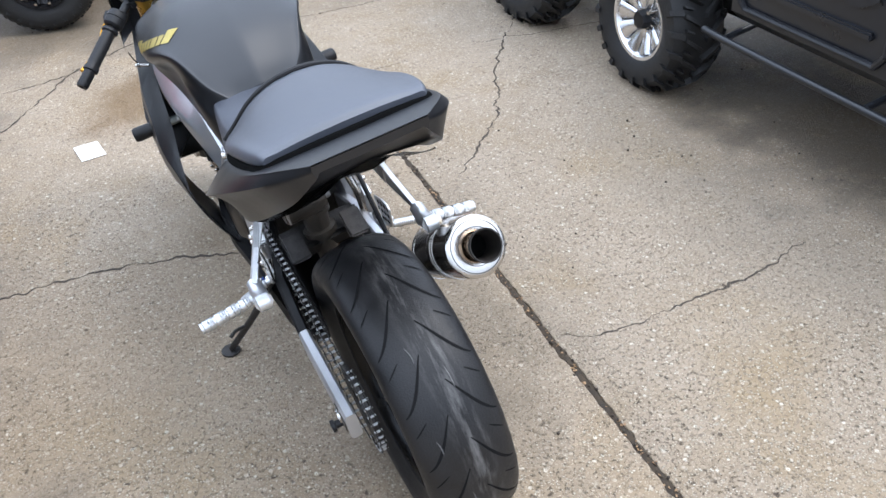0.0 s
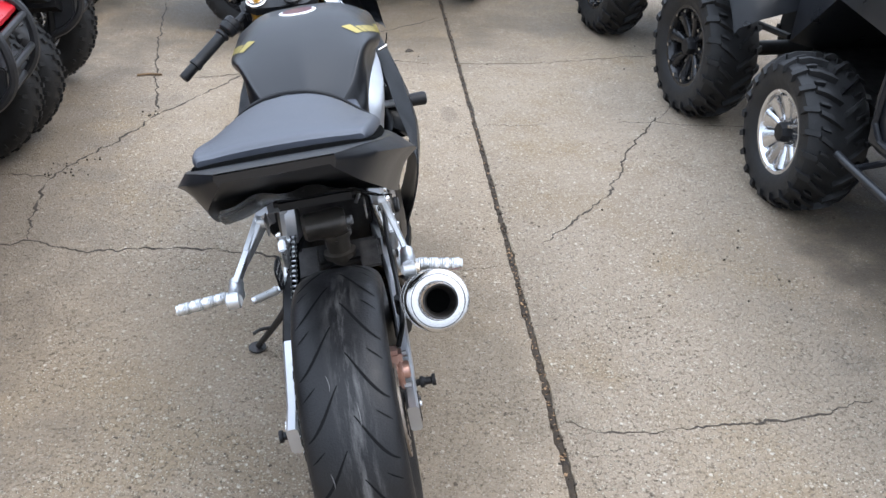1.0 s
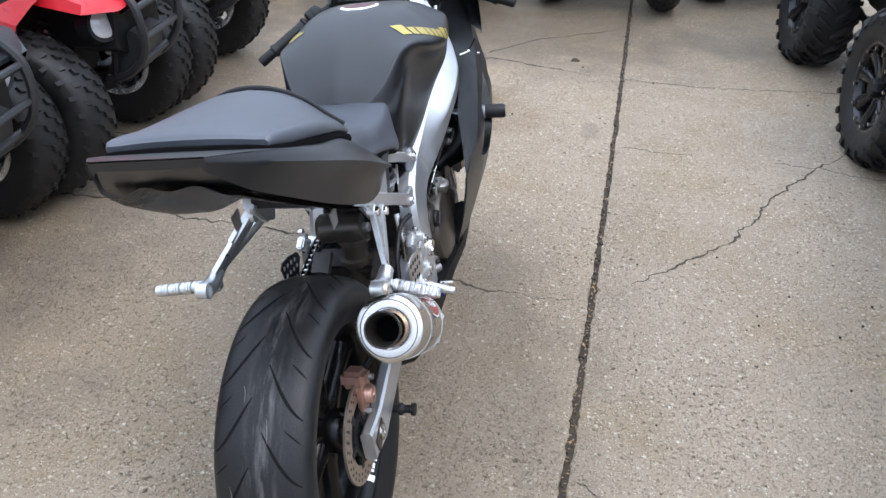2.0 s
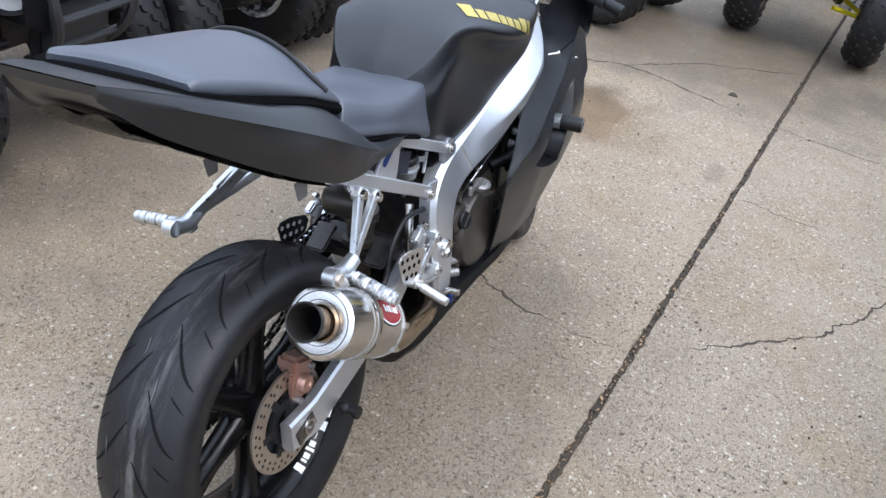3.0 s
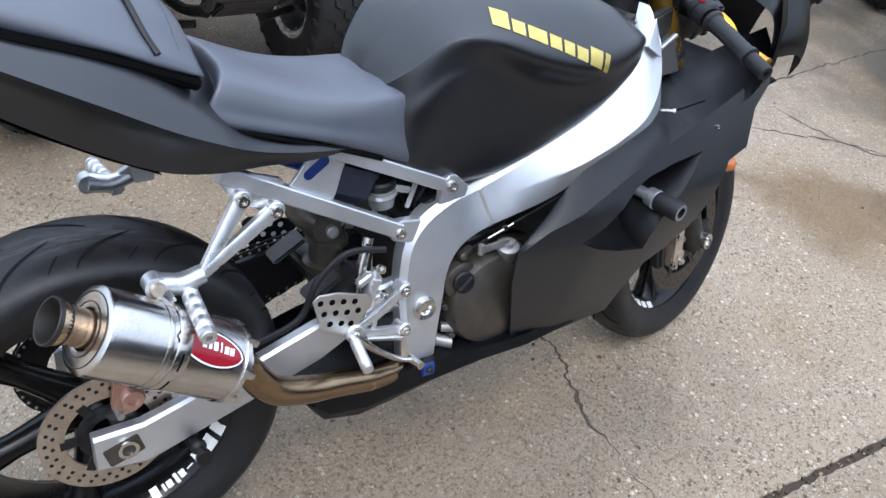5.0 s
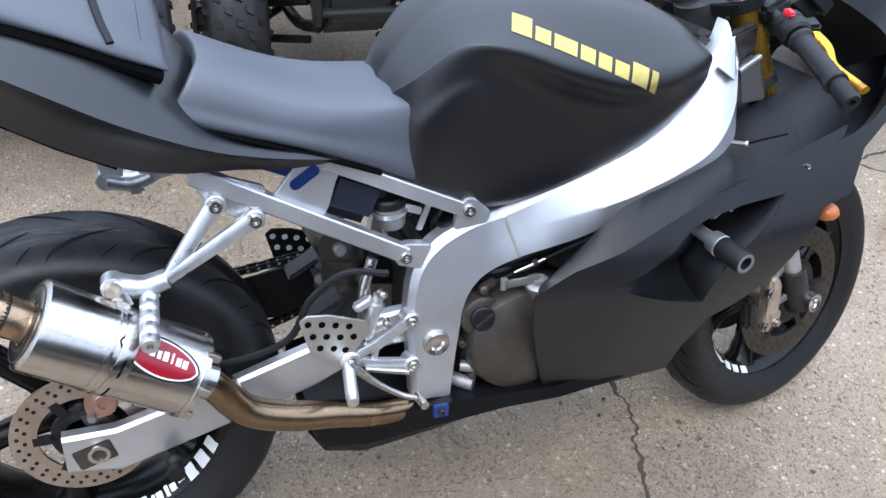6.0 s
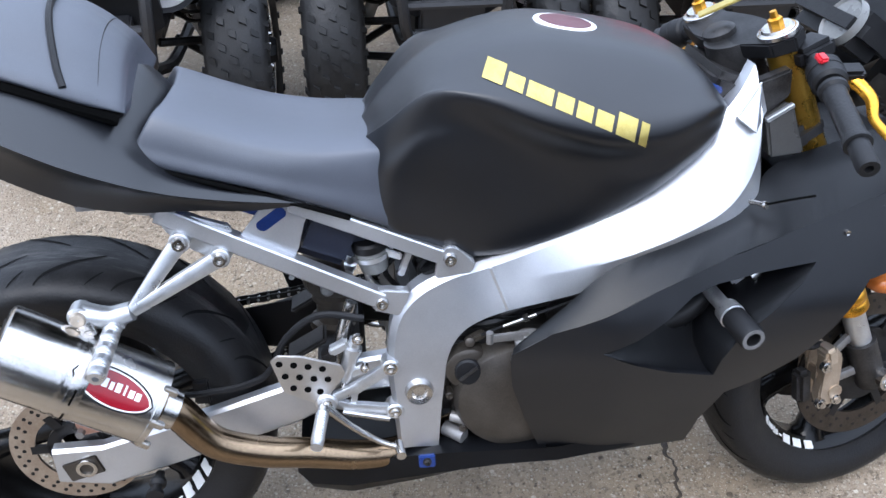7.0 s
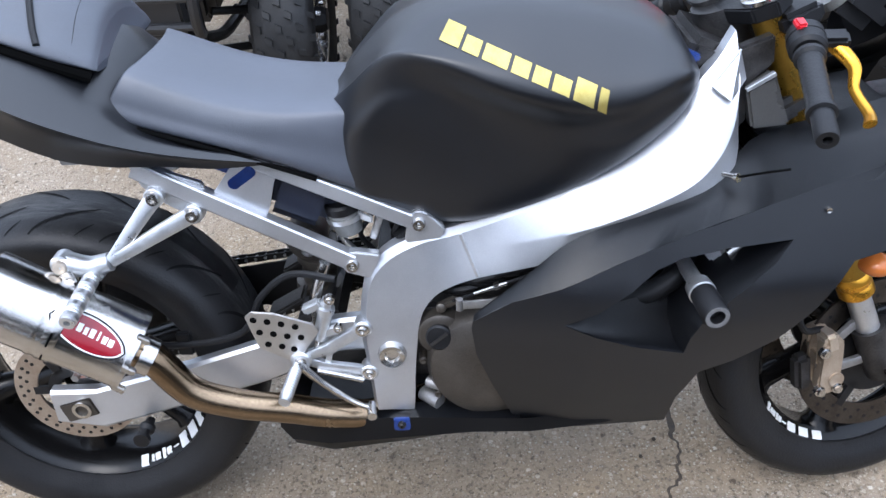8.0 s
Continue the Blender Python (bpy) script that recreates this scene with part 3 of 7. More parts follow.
def wheel(name, centre, width, outer, turned, label):
    bead, rim_w = (0.234 if width > 0.15 else 0.218), width * 0.80
    k0 = bead / 0.218
    bm = bmesh.new()
    h = rim_w / 2
    barrel = [(-h, 0.221), (-h + 0.004, 0.213), (-h + 0.018, 0.203), (-h * 0.5, 0.192), (h * 0.5, 0.192), (h - 0.018, 0.203), (h - 0.004, 0.213), (h, 0.221),
              (h - 0.006, 0.224), (h - 0.012, 0.214), (-h + 0.012, 0.214), (-h + 0.006, 0.224)]
    lathe(bm, [(x, r * k0) for x, r in barrel], segs=64, closed=True)
    lathe(bm, [(-h * 0.85, 0.0), (-h * 0.85, 0.034), (-h * 0.6, 0.047), (h * 0.6, 0.047), (h * 0.85, 0.034), (h * 0.85, 0.0)], segs=32)
    place = Matrix.Translation(centre)
    hub = (STEER if turned is steered else Matrix()) @ place
    bmesh.ops.transform(bm, matrix=place, verts=bm.verts)
    w = part(name, turned(bm), BODY_GLOSS, BIKE, label)
    data = None
    for k in range(6):
        if data is None:
            bm, rings = bmesh.new(), []
            for r, v, t in ((0.035, 0.034, 0.034), (0.08, 0.026, 0.028), (0.14, 0.022, 0.024), (0.180 * k0, 0.027, 0.028), (0.197 * k0, 0.044, 0.034)):
                rings.append([Vector((t * math.sin(b), r, v * math.cos(b))) for b in (2 * math.pi * (q + 0.5) / 10 for q in range(10))])
            spoke = part("spoke", loft(bm, rings), BODY_GLOSS, w)
            data = spoke.data
        else:
            spoke = new("spoke", data)
            spoke.parent = w
        spoke.matrix_local = (STEER if turned is steered else Matrix()) @ place @ Matrix.Rotation(math.pi * 2 * (k + 0.3) / 6, 4, "X")
    bm = lathe(bmesh.new(), tyre_profile(width, outer, bead), segs=96, closed=True)
    tyre = part("tyre", bm, DUSTY if width > 0.15 else RUBBER, w, "worn black road tyre with curved grooves" if width > 0.15 else "black road tyre")
    tyre.matrix_local = (STEER if turned is steered else Matrix()) @ place
    cuts = []
    for side in (-1, 1):
        n = 12
        bm = bmesh.new()
        ribbon(bm, [(side * width * (0.06 + 0.37 * (i / n) ** 0.9), 0.46 * (i / n) - 0.16 * (i / n) ** 2.2) for i in range(n + 1)], 0.0058, 0.0008, lambda x: tread_radius(x, width, outer, bead))
        cuts.append(("tread_groove", side, mesh_of("tread_groove", bm, TREAD_CUT)))
        bm = bmesh.new()
        ribbon(bm, [(side * width * (0.28 + 0.14 * i / 8), 0.36 + 0.07 * i / 8) for i in range(9)], 0.0030, 0.0008, lambda x: tread_radius(x, width, outer, bead))
        cuts.append(("edge_groove", side, mesh_of("edge_groove", bm, TREAD_CUT)))
    for k in range(17):
        for name_of, side, data_of in cuts:
            groove = new(name_of, data_of)
            groove.parent = w
            groove.matrix_local = hub @ Matrix.Rotation(2 * math.pi * (k + (0.5 if side > 0 else 0)) / 17, 4, "X")
    if width > 0.15:
        bm = bmesh.new()
        for a, x, size, bend in ((3.2, -0.02, 0.07, 0.05), (3.5, 0.03, 0.09, -0.06), (2.75, -0.05, 0.06, 0.08), (2.4, 0.02, 0.08, 0.05), (2.2, -0.03, 0.06, 0.1)):
            ribbon(bm, [(x + bend * 0.05 * math.sin(i / 4), a + size * (i / 9 - 0.5) * 1.6) for i in range(10)], 0.0018, 0.0012, lambda v: tread_radius(v, width, outer, bead))
        scuff = tagged(part("scuff_marks", bm, WORN, w, "pale scuff marks on the tread"), kind="stuff")
        scuff.matrix_local = hub
    return w


REAR_WHEEL = wheel("rear_wheel", REAR, 0.188, 0.326, keep, "black six-spoke rear wheel with white rim decal")
FRONT_WHEEL = wheel("front_wheel", FRONT, 0.120, 0.297, steered, "black six-spoke front wheel with white rim decal")


def disc(parent, centre, x, outer, inner, turned):
    bm = lathe(bmesh.new(), [(x - 0.0025, inner), (x + 0.0025, inner), (x + 0.0025, outer), (x - 0.0025, outer)], centre, segs=64, closed=True)
    d = part("brake_disc", turned(bm), DISC if turned is keep else DARK_DISC, parent, "drilled steel brake disc")
    hole = mesh_of("drill_hole", rod(bmesh.new(), (-0.0029, 0, 0), (0.0029, 0, 0), 0.0036, 8), PLASTIC)
    turn = STEER if turned is steered else Matrix()
    for ring, count in ((0.80, 26), (0.9, 30)):
        for k in range(count):
            a = 2 * math.pi * (k + ring * 5) / count
            one = new("drill_hole", hole)
            one.parent = d
            one.matrix_local = turn @ Matrix.Translation(centre + Vector((x, math.cos(a) * outer * ring, math.sin(a) * outer * ring)))
    bm = bmesh.new()
    lathe(bm, [(x - 0.006, 0.03), (x + 0.003, 0.03), (x + 0.003, inner * 0.72), (x - 0.006, inner * 0.72)], centre, segs=40, closed=True)
    part("disc_carrier", turned(bm), PLASTIC, parent)
    for k in range(6):
        a = 2 * math.pi * k / 6
        bm = bmesh.new()
        box(bm, centre + Vector((x, math.cos(a) * inner * 0.85, math.sin(a) * inner * 0.85)), (0.006, inner * 0.5, 0.016), (math.degrees(a), 0, 0))
        part("carrier_arm", turned(bm), PLASTIC, parent)
    return d


disc(REAR_WHEEL, REAR, 0.090, 0.110, 0.070, keep)
for side in (-1, 1):
    disc(FRONT_WHEEL, FRONT, side * 0.070, 0.150, 0.105, steered)


def rim_bars(parent, centre, slope, start, sizes, turned):
    """Plain blocks of decal lying on the sloping inner side of the rim."""
    (x0, r0), (x1, r1) = slope
    a = start
    for w, h in sizes:
        bm, rows = bmesh.new(), []
        for lift in (0.0025, 0.0002):
            for u in (-0.5, 0.5):
                k = 0.5 + u * h
                x, r = x0 + (x1 - x0) * k, r0 + (r1 - r0) * k - lift
                rows.append([centre + Vector((x, math.cos(q) * r, math.sin(q) * r)) for q in (a, a + 0.33 * w / r0, a + 0.66 * w / r0)])
        loft(bm, [rows[0], rows[1], rows[3], rows[2], rows[0]], caps=False, closed=False)
        part("decal_bar", turned(bm), WHITE, parent, "plain white decal bar")
        a += w / r0


rim_bars(REAR_WHEEL, REAR, ((0.040, 0.206), (0.072, 0.2285)), radians(-74), [(0.022, 0.55), (0.008, 0.32), (0.017, 0.32), (0.010, 0.48), (0.017, 0.32), (0.020, 0.03), (0.029, 0.66), (0.033, 0.66), (0.029, 0.66)], keep)
rim_bars(FRONT_WHEEL, FRONT, ((0.026, 0.196), (0.044, 0.213)), radians(-150), [(0.014, 0.60), (0.008, 0.36), (0.012, 0.36), (0.008, 0.5), (0.012, 0.36), (0.016, 0.04), (0.030, 0.62), (0.032, 0.62), (0.030, 0.62)], steered)

# tank
TANK_ROWS = [(0.487, 0.845, 0.064, 0.835, 0.094, 0.800, 0.100, 0.745), (0.520, 0.888, 0.102, 0.868, 0.128, 0.800, 0.122, 0.710), (0.580, 0.942, 0.134, 0.920, 0.140, 0.836, 0.116, 0.680),
             (0.650, 0.972, 0.158, 0.916, 0.144, 0.834, 0.120, 0.664), (0.740, 0.985, 0.178, 0.882, 0.149, 0.804, 0.124, 0.672), (0.830, 0.975, 0.186, 0.860, 0.160, 0.784, 0.132, 0.706),
             (0.900, 0.962, 0.184, 0.864, 0.171, 0.792, 0.138, 0.744), (0.955, 0.946, 0.174, 0.880, 0.169, 0.826, 0.138, 0.786), (0.992, 0.926, 0.154, 0.884, 0.154, 0.850, 0.132, 0.820), (1.010, 0.906, 0.130, 0.880, 0.130, 0.860, 0.114, 0.840)]


def tank_half(s):
    y, zt, ws, zs, wk, zk, wb, zb = s
    ws, wk = ws + 0.011, wk + 0.004
    dent = 0.010 * max(0.0, 1 - ((y - 0.73) / 0.15) ** 2)
    return [(0, y, zt), (ws * 0.54, y, zt - 0.009), (ws * 0.91, y, zs + 0.38 * (zt - zs)), (ws, y, zs + 0.004), ((ws + wk) / 2 - dent, y, (zs * 0.56 + zk * 0.44)), (wk - dent * 0.6, y, zk), (wb, y, zb), (wb * 0.7, y, zb - 0.01), (0, y, zb - 0.01)]


TANK = part("fuel_tank", loft(bmesh.new(), shell(TANK_ROWS, tank_half, 49, 48)), MATT_BLACK, BIKE, "matt black fuel tank with knee recesses")


def on_tank(y, z, side):
    """The tank's surface behind a point of a sheet beside it, met from above at a slant."""
    way = Vector((-side, 0.32, -0.43)).normalized()
    hit, place, normal, _ = TANK.ray_cast(Vector((side * 0.17, y, z)) - way * 0.3, way)
    return (place, normal) if hit else (Vector((side * 0.15, y, z)), Vector((side, 0, 0)))


def tank_bars(side):
    """Eight gold blocks where the maker's name stands, lying on the curved side."""
    a, b = Vector((0.643, 0.958)), Vector((0.880, 0.842))
    d = (b - a).normalized()
    up = Vector((0.10, 0.99))
    at_pos, widths = 0.0, (0.040, 0.033, 0.047, 0.033, 0.031, 0.033, 0.037, 0.019)
    for k, w in enumerate(widths):
        tall = 0.033 if k in (0, 6, 7) else 0.024
        bm = bmesh.new()
        n, m = 4, 4
        front = [[None] * (m + 1) for _ in range(n + 1)]
        for i in range(n + 1):
            for j in range(m + 1):
                q = a + d * (at_pos + (w - 0.006) * i / n) + up * (tall * (j / m))
                place, normal = on_tank(q.x, q.y, side)
                front[i][j] = bm.verts.new(place + normal * 0.0012)
        for i in range(n):
            for j in range(m):
                bm.faces.new((front[i][j], front[i + 1][j], front[i + 1][j + 1], front[i][j + 1]))
        part("gold_bar", bm, GOLD_PAINT, TANK, "plain gold block of lettering")
        at_pos += w


tank_bars(1), tank_bars(-1)
bm = lathe(bmesh.new(), [(0.0, 0.0), (0.004, 0.0), (0.006, 0.030), (0.004, 0.048), (-0.004, 0.052), (-0.01, 0.052)], (0, 0.80, 0.9755), (0, 0.15, 1), 40)
cap = part("filler_cap", bm, WHITE, TANK, "round filler cap with a white rim")
# the cap's pink reflection is put into this disc's dark red colour
bm = lathe(bmesh.new(), [(0.0068, 0.0), (0.0072, 0.020), (0.0056, 0.040), (0.004, 0.040)], (0, 0.80, 0.9755), (0, 0.15, 1), 40)
part("cap_disc", bm, MAROON, cap, "cap disc coloured dark red for its pink reflection")

# seats
SEAT_ROWS = [(0.208, 0.884, 0.110, 0.850, 0.036), (0.214, 0.912, 0.121, 0.847, 0.042), (0.232, 0.909, 0.126, 0.840, 0.044), (0.285, 0.886, 0.129, 0.820, 0.034), (0.350, 0.862, 0.130, 0.794, 0.016), (0.420, 0.849, 0.128, 0.763, 0.005), (0.500, 0.846, 0.120, 0.724, 0.0), (0.545, 0.842, 0.112, 0.704, 0.0), (0.578, 0.800, 0.108, 0.692, 0.0)]


def seat_half(s):
    y, zt, w, zb, back = s
    return [(0, y, zt), (w * 0.55, y - back * 0.10, zt - 0.001), (w * 0.86, y - back * 0.35, zt - 0.006), (w * 0.97, y - back * 0.6, zt - 0.020), (w * 1.02, y - back * 0.9, (zt + zb) / 2 - 0.008), (w * 1.03, y - back, zb), (w * 0.6, y - back, zb - 0.006), (0, y - back, zb - 0.006)]


part("rider_seat", loft(bmesh.new(), shell(SEAT_ROWS, seat_half, 41, 40)), VINYL, BIKE, "grey-black vinyl rider seat")
PILLION_ROWS = [(0.170, 0.965, 0.124, 0.920, 0.914), (0.158, 0.990, 0.132, 0.930, 0.920), (0.112, 1.030, 0.145, 0.956, 0.940), (0.050, 1.056, 0.154, 0.984, 0.970), (-0.010, 1.066, 0.157, 1.012, 0.992), (-0.080, 1.074, 0.152, 1.040, 1.016), (-0.140, 1.080, 0.145, 1.060, 1.036), (-0.178, 1.082, 0.137, 1.070, 1.050), (-0.192, 1.074, 0.130, 1.068, 1.056)]


def pillion_half(s):
    y, zt, w, ze, zb = s
    h = zt - ze
    return [(0, y, zt), (w * 0.30, y, zt - h * 0.08), (w * 0.58, y, zt - h * 0.32), (w * 0.84, y, zt - h * 0.74), (w, y, ze), (w * 0.985, y, zb), (w * 0.6, y, zb - 0.004), (0, y, zb - 0.004)]


PILLION = part("pillion_seat", loft(bmesh.new(), shell(PILLION_ROWS, pillion_half, 49, 48)), VINYL, BIKE, "tapered grey-black vinyl pillion seat")
crest = [Vector((x, y + dy, z)) for (x, y, z), dy in zip(pillion_half((0.076, 1.0480, 0.1500, 0.9700, 0.955))[:5], (0.0, 0.002, 0.008, 0.018, 0.027))]
crest = [Vector((p.x * k, p.y, p.z - drop)) for p, k, drop in zip(crest, (1, 1, 1, 1.0, 0.985), (0.0, 0.0005, 0.003, 0.008, 0.010))]
arch = [Vector((-p.x, p.y, p.z)) for p in reversed(crest[1:])] + crest
part("piping", tube(bmesh.new(), [p + Vector((0, 0.001, 0.002)) for p in arch], 0.0050, 8, 60), PLASTIC, PILLION, "black raised front edge")
stitch = bmesh.new()
for y, w, zt, ze in ((0.140, 0.1375, 1.0070, 0.9395),):
    row = [Vector(p) for p in pillion_half((y, zt, w, ze, ze - 0.01))[:5]]
    tube(stitch, [Vector((-p.x, p.y, p.z)) for p in reversed(row[1:])] + row, 0.0012, 6, 50)
part("stitched_seam", stitch, PLASTIC, PILLION, "dark seam across the front of the seat")
skirt = [(0.128, 0.160, 0.908), (0.138, 0.115, 0.930), (0.150, 0.050, 0.960), (0.156, -0.010, 0.984), (0.152, -0.080, 1.008), (0.145, -0.140, 1.029), (0.131, -0.190, 1.049), (0.06, -0.200, 1.056), (0, -0.203, 1.058)]
# black tube in place of the shade in the gap under the pillion
part("seat_gap_shade", tube(bmesh.new(), skirt + [(-x, y, z) for x, y, z in reversed(skirt[:-1])], 0.010, 8, 80), GAP_BLACK, PILLION, "black strip painted as the shade in the gap under the seat")

# black tubes stand in for the shaded gap round the rider seat
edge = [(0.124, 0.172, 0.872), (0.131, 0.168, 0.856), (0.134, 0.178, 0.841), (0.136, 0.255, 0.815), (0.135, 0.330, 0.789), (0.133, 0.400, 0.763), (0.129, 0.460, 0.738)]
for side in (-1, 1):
    part("seat_edge_shade", tube(bmesh.new(), [(side * x, y, z) for x, y, z in edge], 0.0042, 8, 60), GAP_BLACK, BIKE, "black strip painted as the shade in the seat edge gap")

# tail
TAIL_ROWS = [(0.398, 0.770, 0.110, 0.770, 0.134, 0.769, 0.132, 0.766), (0.320, 0.786, 0.130, 0.788, 0.152, 0.785, 0.146, 0.768), (0.252, 0.820, 0.138, 0.812, 0.174, 0.806, 0.156, 0.778), (0.208, 0.896, 0.132, 0.836, 0.190, 0.824, 0.164, 0.783),
             (0.165, 0.950, 0.132, 0.880, 0.206, 0.846, 0.170, 0.788), (0.095, 0.955, 0.148, 0.934, 0.218, 0.882, 0.172, 0.804), (0.010, 0.975, 0.160, 0.976, 0.218, 0.930, 0.170, 0.846), (-0.075, 1.005, 0.160, 1.006, 0.204, 0.974, 0.158, 0.896),
             (-0.160, 1.040, 0.154, 1.040, 0.178, 1.016, 0.144, 0.952), (-0.225, 1.070, 0.136, 1.068, 0.152, 1.048, 0.130, 0.996), (-0.268, 1.086, 0.112, 1.084, 0.122, 1.068, 0.114, 1.030), (-0.306, 1.097, 0.086, 1.095, 0.090, 1.088, 0.086, 1.074)]


def tail_half(s):
    y, zt, wu, zu, wc, zc, wl, zl = s
    return [(0, y, zt), (wu * 0.6, y, zt * 0.6 + zu * 0.4), (wu, y, zu), ((wu + wc) / 2, y, (zu + zc) / 2 + 0.006), (wc, y, zc), ((wl + wc) / 2, y, (zl + zc) / 2), (wl, y, zl), (wl * 0.93, y, zl + 0.008 * (y < 0.15)), (0, y, zl + (0.28 if y < 0.15 else 0.2) * (zt - zl))]


def hollow(y):
    """How deep the scoop under the crease is at a place along the tail."""
    return 0.011 * min(1.0, max(0.0, (y + 0.19) / 0.08)) * min(1.0, max(0.0, (0.34 - y) / 0.12))


def tail_rings():
    cols = []
    for s in TAIL_ROWS:
        p = [Vector(v) for v in tail_half(s)]
        ring = spline(p[:5], 17)[:-1] + [p[4]] + [p[4].lerp(p[6], k / 6) - Vector((hollow(s[0]) * math.sin(math.pi * (k / 6) ** 0.7), 0, 0)) for k in range(1, 7)] + [p[6].lerp(p[7], 0.5), p[7], p[7].lerp(p[8], 0.3), p[7].lerp(p[8], 0.65), p[8]]
        cols.append(ring)
    n = len(cols[0])
    smooth = [spline([c[i] for c in cols], 50) for i in range(n)]
    rings = []
    for k in range(50):
        right = [smooth[i][k] for i in range(n)]
        rings.append(right + [Vector((-p.x, p.y, p.z)) for p in reversed(right) if abs(p.x) > 1e-4])
    return rings


TAIL = part("tail_fairing", loft(bmesh.new(), tail_rings()), MATT_BLACK, BIKE, "matt black angular tail fairing")
bm = bmesh.new()
rows = []
for y, w, z, rise in ((0.09, 0.158, 0.806, 0.030), (0.02, 0.158, 0.842, 0.030), (-0.06, 0.148, 0.887, 0.028), (-0.14, 0.136, 0.939, 0.024), (-0.21, 0.122, 0.985, 0.018), (-0.268, 0.102, 1.028, 0.012)):
    rows.append([Vector((x * w, y, z + rise * (1 - x * x) - 0.008 - 0.005 * math.cos(x * 7.5))) for x in (k / 12 - 1 for k in range(25))])
loft(bm, rows, caps=False, closed=False)
bmesh.ops.solidify(bm, geom=bm.faces[:], thickness=0.003)
part("undertail_panel", bm, BODY_GLOSS, TAIL, "dark recessed undertail panel")
for side in (-1, 1):
    bm = bmesh.new()
    prism(bm, [(0.06, 0.80), (0.10, 0.80), (0.095, 0.762), (0.068, 0.762)], side * 0.098, side * 0.101, 0.001)
    part("indicator_bracket", bm, DULL, TAIL, "bare metal indicator bracket")

# rear light bridge and undertray
bm = bmesh.new()
box(bm, (0, 0.20, 0.785), (0.17, 0.16, 0.03), (-8, 0, 0), 0.01)
part("undertray", bm, PLASTIC, BIKE)


# frame
FRAME_ROWS = [((0.090, 1.070, 0.926), (0.138, 1.070, 0.830)), ((0.112, 1.042, 0.892), (0.160, 1.072, 0.772)), ((0.126, 1.010, 0.858), (0.180, 1.056, 0.726)), ((0.136, 0.974, 0.804), (0.192, 1.018, 0.698)), ((0.138, 0.918, 0.758), (0.190, 0.950, 0.668)),
              ((0.130, 0.855, 0.719), (0.180, 0.876, 0.638)), ((0.122, 0.776, 0.684), (0.162, 0.806, 0.598)), ((0.116, 0.666, 0.642), (0.142, 0.697, 0.564)), ((0.122, 0.604, 0.630), (0.139, 0.640, 0.540)), ((0.126, 0.548, 0.602), (0.141, 0.612, 0.512)),
              ((0.131, 0.515, 0.556), (0.143, 0.599, 0.478)), ((0.138, 0.503, 0.472), (0.145, 0.594, 0.440)), ((0.142, 0.508, 0.400), (0.146, 0.588, 0.385)), ((0.144, 0.514, 0.310), (0.146, 0.582, 0.304))]


def spar(side):
    bm, rings = bmesh.new(), []
    tops = spline([a for a, b in FRAME_ROWS], 70)
    bots = spline([b for a, b in FRAME_ROWS], 70)
    for t, b in zip(tops, bots):
        # a chamfer along the top, a bright upper face and a lower band that turns under towards the front
        front = min(1.0, max(0.0, (t.y - 0.70) / 0.16))
        deep, over = Vector((0.040, 0, 0)), Vector((0.007, 0, 0))
        mid = 0.50 + 0.14 * front
        fold = t.lerp(b, mid) + over * (0.5 + 1.3 * front)
        ring = [t - deep * 0.8, t - Vector((0.005, 0, 0)), t.lerp(b, 0.10) + Vector((0.007, 0, 0)) * (1 - 0.8 * front), fold - (b - t) * 0.03, fold + (b - t) * 0.03, b + over * (0.2 - 0.9 * front), b - deep * 0.12, b - deep * 0.9, t.lerp(b, 0.5) - deep * 1.2]
        rings.append([Vector((side * p.x, p.y, p.z)) for p in ring])
    loft(bm, rings)
    f = part("frame_spar", bm, ALLOY, BIKE, "brushed silver twin-spar frame side", 17)
    s = side
    bm = bmesh.new()
    lathe(bm, [(0, 0.010), (0.006, 0.013), (0.009, 0.021), (0.0, 0.024), (-0.01, 0.024)], (s * 0.148, 0.552, 0.424), (s, 0, 0), 28)
    part("pivot_nut", bm, STEEL, f)
    bm = bmesh.new()
    prism(bm, [(0.584, 0.622), (0.588, 0.648), (0.594, 0.668), (0.602, 0.677), (0.614, 0.677), (0.624, 0.668), (0.648, 0.646), (0.640, 0.620)], s * 0.110, s * 0.126, 0.003)
    part("subframe_lug", bm, ALLOY, f)
    bm = bmesh.new()
    prism(bm, [(0.486, 0.575), (0.484, 0.598), (0.492, 0.610), (0.506, 0.612), (0.545, 0.606), (0.53, 0.56)], s * 0.114, s * 0.133, 0.003)
    part("subframe_lug", bm, ALLOY, f)
    for y, z, x in ((0.608, 0.655, 0.127), (0.500, 0.589, 0.134)):
        bm = bmesh.new()
        lathe(bm, [(0.006, 0.0), (0.003, 0.004), (0.007, 0.005), (0.007, 0.009), (0.0, 0.011), (-0.004, 0.011)], (s * x, y, z), (s, 0, 0), 18)
        part("bolt", bm, STEEL, f)
    line = []
    for k in range(8):
        q = Vector((s * 0.4, 0.671 + 0.026 * k / 7, 0.634 - 0.068 * k / 7))
        ok, place, normal, _ = f.ray_cast(q, Vector((-s, 0, 0)))
        if ok:
            line.append(place + normal * 0.0006)
    bm = tube(bmesh.new(), line, 0.0042, 8, flat=0.5)
    part("weld_seam", bm, CAST, f, "raised weld bead")


spar(1), spar(-1)
bm = bmesh.new()
rod(bm, (0, 1.12, 0.80), (0, 1.065, 0.945), 0.042, 24)
box(bm, (0, 1.03, 0.86), (0.17, 0.07, 0.10), (-20, 0, 0), 0.012)
part("steering_head", bm, DARK_STEEL, BIKE, "dark grey steering head")


